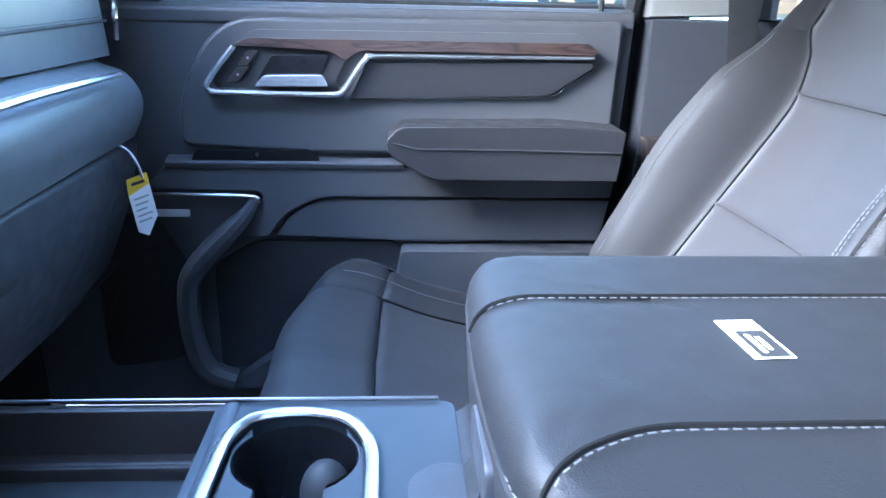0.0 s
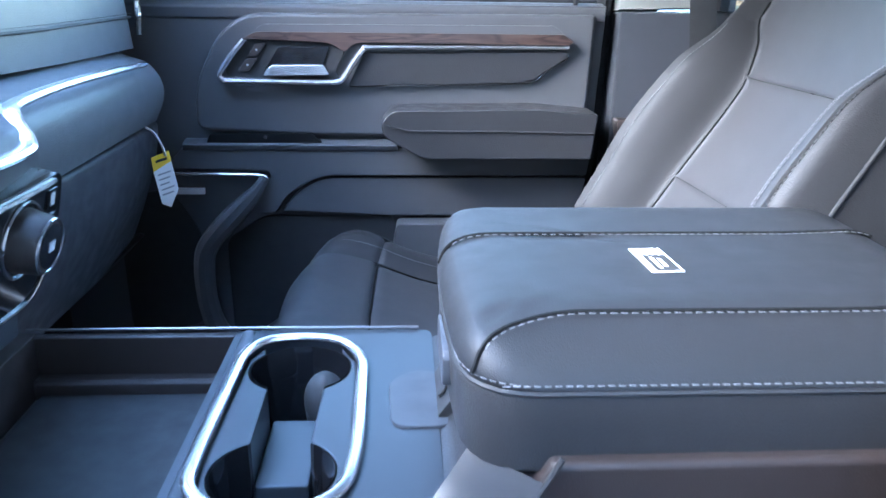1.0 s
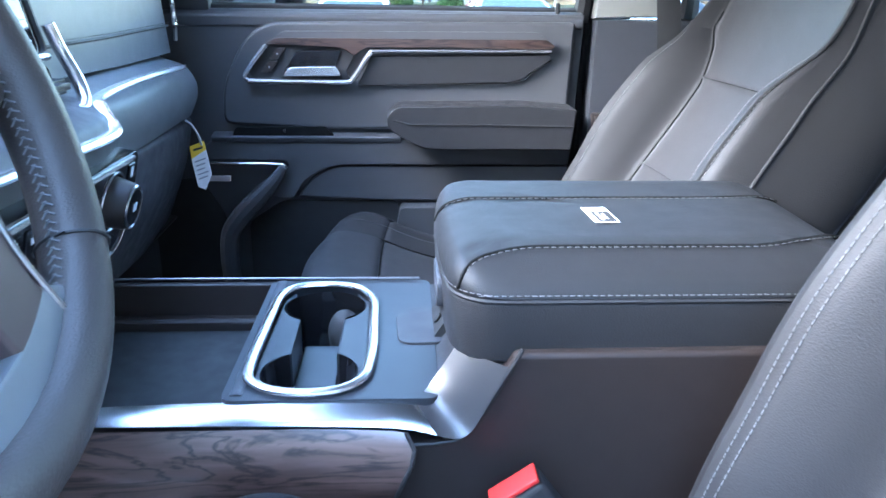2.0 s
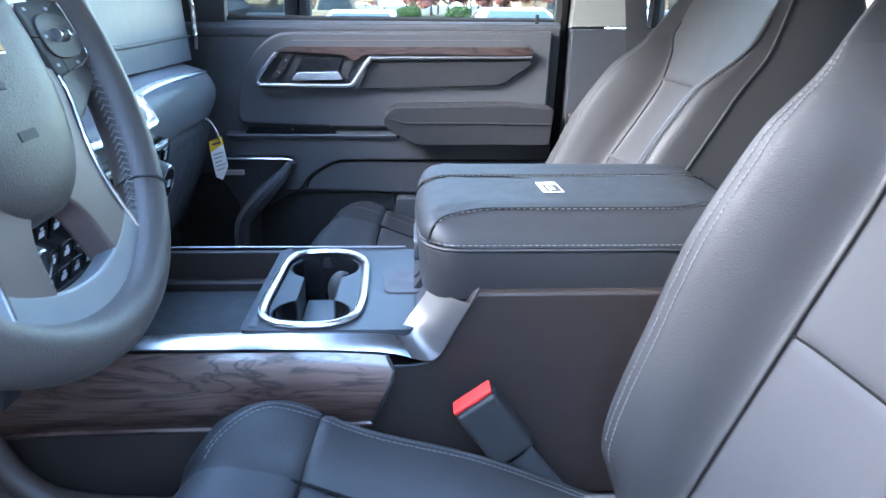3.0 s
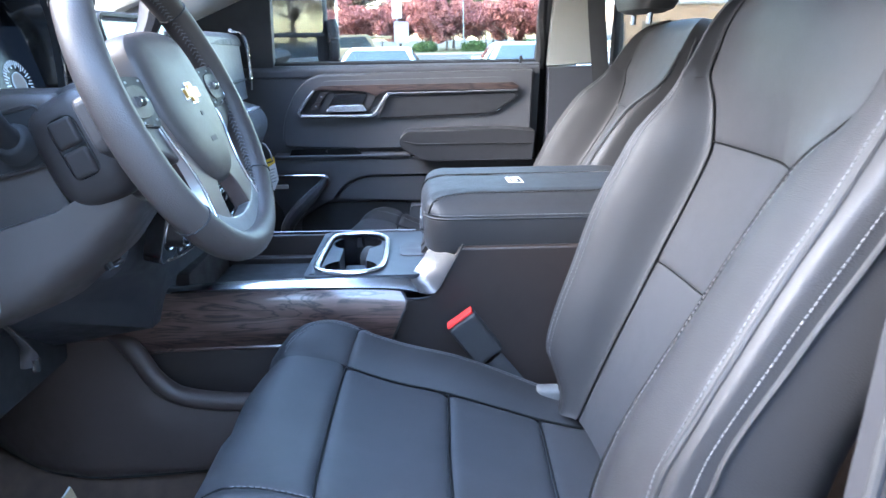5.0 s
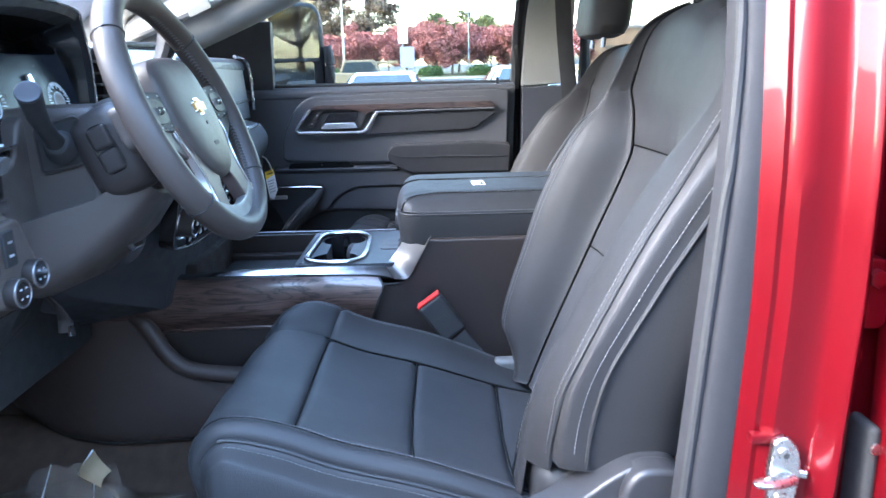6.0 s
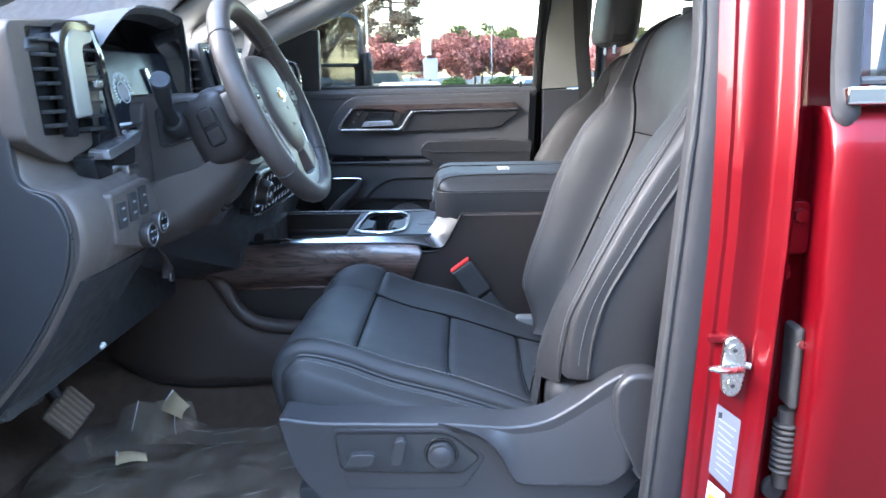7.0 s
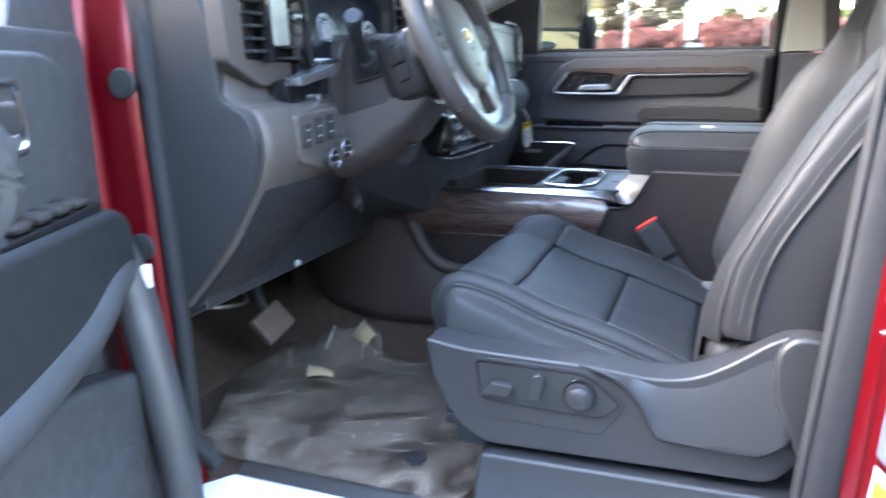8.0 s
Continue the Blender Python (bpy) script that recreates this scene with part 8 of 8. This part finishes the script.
def car(name, m, paint, label, h=1.46, suv=False, group="parked cars"):
    """A parked car, its nose towards -y in its own axes."""
    ob = thing(name, (0, 0, 0), label, "car", group)
    hw, L = 0.90, 4.7
    belt, roof = (1.0, h) if not suv else (1.1, h)

    def ring(y, half, z0, z1, r):
        pts = round_poly([(-half, z0, 0.05), (-half * 1.0, z0 + (z1 - z0) * 0.55, 0.2), (-half * 0.93, z1, r), (half * 0.93, z1, r), (half, z0 + (z1 - z0) * 0.55, 0.2), (half, z0, 0.05)], 0.05, 4)
        return [(p[0], y, p[1]) for p in pts]
    st = [(-2.35, 0.72, 0.42, 0.66), (-2.28, 0.82, 0.28, 0.74), (-1.9, 0.89, 0.22, 0.86), (-1.1, 0.91, 0.20, belt - 0.02), (0.2, 0.92, 0.20, belt + 0.02), (1.4, 0.91, 0.20, belt + 0.04), (2.1, 0.87, 0.24, belt + 0.05), (2.32, 0.80, 0.34, belt - 0.02), (2.36, 0.70, 0.45, 0.80)]
    bm = bmesh.new()
    rows = [[bm.verts.new(p) for p in ring(y, hf, z0, z1, 0.10)] for y, hf, z0, z1 in st]
    for a, b in zip(rows, rows[1:]):
        for i in range(len(a)):
            bm.faces.new((a[i], a[(i + 1) % len(a)], b[(i + 1) % len(a)], b[i]))
    bm.faces.new(rows[0])
    bm.faces.new(rows[-1][::-1])
    body_ob = part("body", bm, paint, ob)
    ys = [-1.15, -0.35, 0.2, 0.95, 1.25 if not suv else 1.95, 1.95 if not suv else 2.25]
    zs = [belt - 0.02, roof - 0.05, roof, roof - 0.02, roof - 0.10, belt + 0.03]
    ws = [0.80, 0.60, 0.60, 0.60, 0.59, 0.76]
    bm = bmesh.new()
    rows = []
    for y, z, w in zip(ys, zs, ws):
        rows.append([bm.verts.new(p) for p in ((-0.83 if z > belt + 0.1 else -0.83, y, belt - 0.03), (-w, y, z - 0.03), (-w * 0.9, y, z), (w * 0.9, y, z), (w, y, z - 0.03), (0.83, y, belt - 0.03))])
    for a, b in zip(rows, rows[1:]):
        for i in range(5):
            bm.faces.new((a[i], a[i + 1], b[i + 1], b[i]))
    part("roof", bm, paint, ob, angle=50)

    def quad(nm, pts, mt, off):
        bm = bmesh.new()
        c = sum((Vector(p) for p in pts), Vector()) / 4
        V = [bm.verts.new(c + (Vector(p) - c) * 0.9 + Vector(off)) for p in pts]
        V2 = [bm.verts.new(v.co - Vector(off) * 1.6) for v in V]
        bm.faces.new(V)
        for i in range(4):
            bm.faces.new((V[i], V[(i + 1) % 4], V2[(i + 1) % 4], V2[i]))
        return part(nm, bm, mt, ob)
    quad("windscreen", [(-0.78, ys[0], zs[0]), (0.78, ys[0], zs[0]), (0.56, ys[1], zs[1]), (-0.56, ys[1], zs[1])], CARGLASS, (0, -0.012, 0.012))
    quad("rear_window", [(-0.74, ys[5], zs[5]), (0.74, ys[5], zs[5]), (0.55, ys[4], zs[4]), (-0.55, ys[4], zs[4])], CARGLASS, (0, 0.012, 0.012))
    for s in (1, -1):
        quad("side_window", [(s * 0.83, -0.85, belt), (s * 0.83, 0.18, belt), (s * 0.62, 0.18, roof - 0.05), (s * 0.62, -0.32, roof - 0.08)], CARGLASS, (s * 0.012, 0, 0.004))
        quad("side_window", [(s * 0.83, 0.24, belt), (s * 0.83, 1.5, belt), (s * 0.61, 1.02, roof - 0.08), (s * 0.62, 0.24, roof - 0.05)], CARGLASS, (s * 0.012, 0, 0.004))
        part("wing_mirror", block(s * 0.99 - 0.09, s * 0.99 + 0.09, -0.78, -0.66, belt - 0.02, belt + 0.12, 0.04, 3), paint, ob)
        part("headlamp", block(s * 0.66 - 0.16, s * 0.66 + 0.16, -2.33, -2.20, 0.66, 0.78, 0.03, 3), LAMP, ob)
        part("tail_lamp", block(s * 0.70 - 0.14, s * 0.70 + 0.14, 2.26, 2.37, 0.78, 0.96, 0.03, 3), TAIL, ob)
        for y in (-1.42, 1.40):
            wh = part("wheel", disc((s * 0.74, y, 0.33), (s, 0, 0), 0.33, 0.20, 0.03, 28), TYRE, ob)
            part("rim", disc((s * 0.925, y, 0.33), (s, 0, 0), 0.22, 0.02, 0.005, 20), ALLOY, wh)
    part("grille", block(-0.45, 0.45, -2.37, -2.30, 0.50, 0.64, 0.02), DARK, ob)
    part("bumper", block(-0.74, 0.74, -2.40, -2.25, 0.30, 0.46, 0.04, 3), paint, ob)
    ob.matrix_basis = m
    return ob


WHITE_P, BLUE_P, SILVER_P, BRONZE_P, GREY_P = (paint_mat(n, c, False) for n, c in (("white car paint", (0.72, 0.73, 0.75)), ("pale blue car paint", (0.42, 0.55, 0.66)), ("silver car paint", (0.45, 0.46, 0.48)), ("bronze car paint", (0.20, 0.16, 0.10)), ("dark grey car paint", (0.06, 0.065, 0.07))))
car("parked_sedan", pose(-0.86, 13.4, 0), WHITE_P, "white parked sedan facing the truck", 1.40)
car("parked_hatchback", pose(1.95, 13.2, 0), BLUE_P, "pale blue parked hatchback facing the truck", 1.46, True)
car("parked_sedan", pose(-6.6, 13.6, 0), SILVER_P, "silver parked sedan in the next row", 1.44)
car("parked_sedan", pose(4.9, 13.3, 0), GREY_P, "dark grey parked sedan facing the truck", 1.44)
for k in range(5):
    car("parked_sedan", pose(15.0 + 0.4 * (k % 2), -1.0 + 2.75 * k, 0, 0, 0, 90), (WHITE_P, SILVER_P, BLUE_P, GREY_P, WHITE_P)[k], "parked sedan in a row behind the truck", 1.44)


def pickup(m, paint, label):
    """A pickup seen from its tail, far across the lane."""
    ob = thing("parked_pickup", (0, 0, 0), label, "car", "parked cars")
    part("cab", prism(round_poly([(-1.0, 1.15), (-0.75, 1.80, 0.1), (0.75, 1.82, 0.1), (1.15, 1.15)], 0.1), "y", -0.85, 0.85, 0.12, 3), paint, ob)
    part("bed", block(-2.9, 2.6, -0.98, 0.98, 0.45, 1.22, 0.08, 3), paint, ob)
    part("side_window", prism(round_poly([(-0.85, 1.22), (-0.66, 1.70), (0.62, 1.72), (0.95, 1.22)], 0.06), "y", -0.88, -0.84, 0.01), CARGLASS, ob)
    part("tail_lamp", block(-2.93, -2.80, -1.0, -0.80, 0.85, 1.15, 0.02), TAIL, ob)
    part("roof_load", block(-0.6, 1.9, -0.6, 0.6, 1.60, 1.74, 0.03), mat("pale timber load", (0.22, 0.17, 0.10), 0.8, scale=2), ob)
    for x in (-1.9, 1.7):
        for s in (1, -1):
            wh = part("wheel", disc((x, s * 0.80, 0.38), (0, s, 0), 0.38, 0.2, 0.04, 24), TYRE, ob)
            part("rim", disc((x, s * 0.995, 0.38), (0, s, 0), 0.24, 0.015, 0.004, 16), ALLOY, wh)
    ob.matrix_basis = m
    return ob


pickup(pose(-3.6, 36.0, 0, 0, 0, 4), BRONZE_P, "bronze parked pickup truck with red tail lamps")

BARK = mat("grey brown bark", (0.10, 0.08, 0.065), 0.9, var=0.3, scale=8, bump=0.6, bscale=30)


def leaf_mat(name, c, d):
    m = bpy.data.materials.new(name)
    m.use_nodes = True
    N, L = m.node_tree.nodes, m.node_tree.links
    b = N["Principled BSDF"]
    g = N.new("ShaderNodeNewGeometry")
    mx = N.new("ShaderNodeMix")
    mx.data_type = "RGBA"
    mx.inputs[6].default_value, mx.inputs[7].default_value = (*c, 1), (*d, 1)
    L.new(g.outputs["Random Per Island"], mx.inputs[0])
    L.new(mx.outputs[2], b.inputs["Base Color"])
    b.inputs["Roughness"].default_value = 0.7
    b.inputs["Specular IOR Level"].default_value = 0.25
    return m


def leaves(blobs, n, size, rng):
    """Leaf clumps scattered through soft blobs (centre, radii)."""
    vol = np.array([b[1][0] * b[1][1] * b[1][2] for b in blobs])
    pick = rng.choice(len(blobs), n, p=vol / vol.sum())
    c, r = np.array([b[0] for b in blobs], float)[pick], np.array([b[1] for b in blobs], float)[pick]
    v = rng.normal(size=(n, 3))
    v /= np.linalg.norm(v, axis=1, keepdims=True)
    q = c + v * r * (rng.random((n, 1))**0.45)
    a = rng.normal(size=(n, 3))
    a /= np.linalg.norm(a, axis=1, keepdims=True)
    d = np.cross(a, rng.normal(size=(n, 3)))
    d /= np.linalg.norm(d, axis=1, keepdims=True)
    s = size * rng.uniform(0.5, 1.3, (n, 1))
    verts = np.stack([q - a * s, q + d * s * 0.6, q + a * s, q - d * s * 0.6], axis=1).reshape(-1, 3).tolist()
    faces = np.arange(4 * n).reshape(-1, 4).tolist()
    return verts, faces


def tree(name, x, y, h, spread, mt, label, seed, n=5000, size=0.22, conifer=False, bare=0.25):
    """A tapered trunk with limbs and a ragged crown."""
    rng = np.random.default_rng(seed)
    ob = thing(name, (x, y, 0.0), label, "tree", "trees behind the car park")
    bm = bmesh.new()
    top = h * (0.97 if conifer else 0.62)
    tr = [(x + 0.03 * h * math.sin(0.7 * k) * 0.3, y, -0.02 + (top + 0.12) * k / 8) for k in range(9)]
    tube(tr, [h * 0.022 * (1 - 0.85 * k / 8) + 0.015 for k in range(9)], 8, bm=bm)
    blobs = []
    nl = 26 if conifer else 15
    for k in range(nl):
        t = 0.12 + 0.85 * k / nl if conifer else 0.30 + 0.65 * k / nl
        base_p = np.array([x, y, 0.1 + top * t])
        a = k * 2.4 + rng.uniform(-0.4, 0.4)
        ln = spread * ((1 - t) * 1.05 + 0.08 if conifer else (0.55 + 0.45 * math.sin(math.pi * min(1, t)))) * rng.uniform(0.75, 1.1)
        rise = -0.1 * ln if conifer else rng.uniform(0.35, 0.9) * ln
        tip = base_p + np.array([math.cos(a) * ln, math.sin(a) * ln, rise])
        midp = (base_p + tip) / 2 + np.array([0, 0, 0.06 * ln])
        tube([base_p, midp, tip], [h * 0.008, h * 0.005, 0.012], 5, bm=bm)
        for q in range(3):
            w = base_p + (tip - base_p) * rng.uniform(0.35, 1.0)
            e = w + rng.normal(size=3) * 0.16 * spread + np.array([0, 0, 0.12 * spread])
            tube([w, e], [h * 0.0035, 0.008], 4, bm=bm)
            if rng.random() > bare:
                r = spread * rng.uniform(0.18, 0.34) * (0.75 if conifer else 1)
                blobs.append((e, (r, r, r * (0.5 if conifer else 0.75))))
        blobs.append((tip, (spread * 0.2, spread * 0.2, spread * 0.14)))
    part("trunk", bm, BARK, ob)
    v, f = leaves(blobs, n, size, rng)
    me = bpy.data.meshes.new("crown")
    me.from_pydata(v, [], f)
    me.materials.append(mt)
    cr = new("crown", me)
    cr.parent = ob
    cr.matrix_parent_inverse = Matrix.Translation(ob.location).inverted()
    return ob


# tree leaf colours are paled so that haze is in the colour
L_RED = leaf_mat("red autumn leaves", (0.20, 0.055, 0.055), (0.42, 0.18, 0.15))
L_GRN = leaf_mat("olive leaves", (0.06, 0.075, 0.022), (0.19, 0.19, 0.065))
L_DRK = leaf_mat("brown green needles", (0.12, 0.085, 0.058), (0.22, 0.165, 0.115))
L_YEL = leaf_mat("yellow autumn leaves", (0.32, 0.22, 0.09), (0.50, 0.37, 0.18))
L_BSH = leaf_mat("dark green shrub leaves", (0.03, 0.065, 0.02), (0.07, 0.12, 0.03))
for k, (x, y, h, sp) in enumerate(((2.4, 96, 7.4, 3.6), (-3.6, 99, 6.6, 3.3), (7.5, 97, 6.4, 3.4), (12.5, 100, 7.0, 3.6), (-8.5, 101, 6.4, 3.2), (18.0, 96, 6.6, 3.4), (-0.8, 104, 7.6, 3.4), (5.0, 105, 7.2, 3.4), (-12.0, 95, 6.2, 3.2), (0.4, 92, 6.0, 3.0), (9.8, 94, 6.5, 3.3), (-5.8, 95, 5.8, 3.0), (15.0, 93, 6.5, 3.3))):
    tree("red_maple", x, y, h, sp, L_RED, "small round maple with red autumn leaves", 20 + k, 13000, 0.17, bare=0.12)
for k, (x, y, h, sp) in enumerate(((4.0, 118, 9.2, 4.6), (10.5, 121, 8.6, 4.4), (19.0, 125, 9.6, 4.6), (27, 122, 9, 4.5))):
    tree("green_tree", x, y, h, sp, L_GRN, "broad tree with olive green leaves", 40 + k, 13000, 0.22, bare=0.15)
for k, (x, y, h, sp) in enumerate(((-9.2, 106, 22.0, 6.2), (-16.5, 110, 20.0, 6.0), (-25, 112, 19, 6))):
    tree("tall_conifer", x, y, h, sp, L_DRK, "tall brownish conifer with drooping boughs", 60 + k, 30000, 0.20, True, bare=0.05)
for k, (x, y, h, sp) in enumerate(((-13, 62, 11.0, 4.0), (26, 3, 12.0, 4.5), (30, 9, 13.0, 4.5), (34, 16, 12, 4.2), (33, -3, 11, 4.2))):
    tree("yellow_tree", x, y, h, sp, L_YEL, "thin tree with sparse yellow leaves", 80 + k, 11000, 0.10, bare=0.3)
# unseen trees added behind the camera to block low sky and tint reflections
for k, (x, y, h, sp) in enumerate(((-13, -20, 8.0, 3.6), (-3, -22, 9.0, 4.0), (5.5, -20, 8.5, 3.8), (14, -22, 9.0, 4.0))):
    tree("yellow_tree", x, y, h, sp, L_YEL, "thin tree with sparse yellow leaves", 140 + k, 9000, 0.20, bare=0.15)
for k, (x, y, r) in enumerate(((-0.35, 86, 1.45), (5.2, 86, 1.45), (11.5, 86.5, 1.3), (-12.0, 86, 1.4))):
    rng = np.random.default_rng(100 + k)
    ob = thing("clipped_shrub", (x, y, 0.15), "low rounded dark green shrub", "shrub", "shrubs on the verge")
    bm = bmesh.new()
    for q in range(7):
        a = q * 0.9
        tube([(x, y, 0.1), (x + 0.7 * r * math.cos(a), y + 0.4 * math.sin(a), 0.9)], [0.04, 0.015], 5, bm=bm)
    part("stems", bm, BARK, ob)
    v, f = leaves([((x + 0.5 * r * math.sin(2.1 * q), y + 0.3 * math.cos(q), 0.62 + 0.15 * (q % 2)), (r * 0.62, r * 0.5, 0.62)) for q in range(5)], 3200, 0.13, rng)
    me = bpy.data.meshes.new("foliage")
    me.from_pydata(v, [], f)
    me.materials.append(L_BSH)
    cr = new("foliage", me)
    cr.parent = ob
    cr.matrix_parent_inverse = Matrix.Translation(ob.location).inverted()

POLE = mat("galvanised pole", (0.35, 0.36, 0.37), 0.5, metal=0.6, var=0.1)
sg = thing("sign_pole", (-3.5, 88, 0.1), "tall pole with a white sign board", "sign")
part("pole", tube([(-3.5, 88, 0.0), (-3.62, 88, 9.2)], [0.12, 0.06], 10), POLE, sg)
part("board", block(-4.05, -2.95, 87.6, 87.75, 4.0, 6.1, 0.03), WHITEPL, sg)
part("banner", block(-3.9, -2.2, 87.7, 87.8, 1.2, 3.6, 0.05), mat("faded blue banner", (0.25, 0.28, 0.36), 0.8), sg)
for k, (x, y, h) in enumerate(((-6.6, 55, 9.5), (4.4, 92, 7.5), (16, 80, 9))):
    lp = thing("lamp_post", (x, y, 0), "slim car park lamp post", "lamp post", "lamp posts")
    part("pole", tube([(x, y, 0), (x, y, h)], [0.10, 0.06], 10), POLE, lp)
    part("lantern", block(x - 0.5, x + 0.5, y - 0.2, y + 0.2, h - 0.05, h + 0.15, 0.04), KERB, lp)
BRICK = mat("tan brick", (0.33, 0.22, 0.13), 0.85, var=0.15, scale=2)
bd = thing("low_building", (30, 118, 0), "low tan shop building with a flat roof", "building")
part("wall", block(18, 60, 112, 126, 0, 6.0, 0.05), BRICK, bd)
part("roof", block(17.6, 60.4, 111.6, 126.4, 6.0, 6.5, 0.05), KERB, bd)
for k in range(6):
    w = part("window", block(20 + 6 * k, 23.5 + 6 * k, 111.9, 112.1, 1.0, 3.6, 0.03), CARGLASS, bd)
    part("sill", block(19.8 + 6 * k, 23.7 + 6 * k, 111.7, 112.05, 0.85, 0.98, 0.02), KERB, w)

# added building behind the camera, never in view, that blocks low sky light
HALL = mat("dark sky-blocking cladding", (0.085, 0.080, 0.076), 0.75, var=0.2, scale=0.6, bump=0.2, bscale=20)
hall = thing("unseen_hall", (0, -10.2, 0), "unseen plain hall added to block low sky light", "building")
part("wall", block(-24, 24, -10.5, -9.2, -0.02, 6.2, 0.04), HALL, hall)
part("roof_edge", block(-24.2, 24.2, -10.7, -9.05, 6.2, 6.5, 0.04), KERB, hall)

# ---------------------------------------------------------------- the truck's own front and load bed, out of view
tb = thing("pickup_body", (0.4, 0, 0), "red pickup truck front end and load bed", "truck body")
nose = round_poly([(-2.15, 0.62, 0.05), (-2.18, 1.18, 0.08), (-2.10, 1.38, 0.06), (-1.10, 1.47, 0.02), (-1.10, 0.62)], 0.04, 4)
part("front_end", prism(nose, "y", -0.94, 0.94, 0.06, 4), RED, tb)
part("grille", block(-2.215, -2.15, -0.62, 0.62, 0.80, 1.22, 0.03, 3), GLOSSBLACK, tb)
part("bumper", block(-2.28, -2.12, -0.95, 0.95, 0.52, 0.74, 0.05, 3), CHROME, tb)
for s in (1, -1):
    part("headlamp", block(-2.20, -2.05, s * 0.78 - 0.13, s * 0.78 + 0.13, 0.95, 1.22, 0.03, 3), LAMP, tb)
    part("bed_side", block(1.74, 3.60, s * 0.93 - 0.05, s * 0.93 + 0.05, 0.62, 1.42, 0.03, 3), RED, tb)
part("bed_floor", block(1.74, 3.60, -0.90, 0.90, 0.62, 0.78, 0.01), DARK, tb)
part("tailgate", block(3.55, 3.62, -0.90, 0.90, 0.70, 1.40, 0.02, 3), RED, tb)
part("chassis", block(-2.0, 3.5, -0.45, 0.45, 0.40, 0.62, 0.02), DARK, tb)
for x in (-1.62, 2.55):
    for s in (1, -1):
        wh = part("wheel", disc((x, s * 0.70, 0.41), (0, s, 0), 0.41, 0.27, 0.05, 32), TYRE, tb)
        part("rim", disc((x, s * 0.965, 0.41), (0, s, 0), 0.25, 0.012, 0.004, 24), ALLOY, wh)
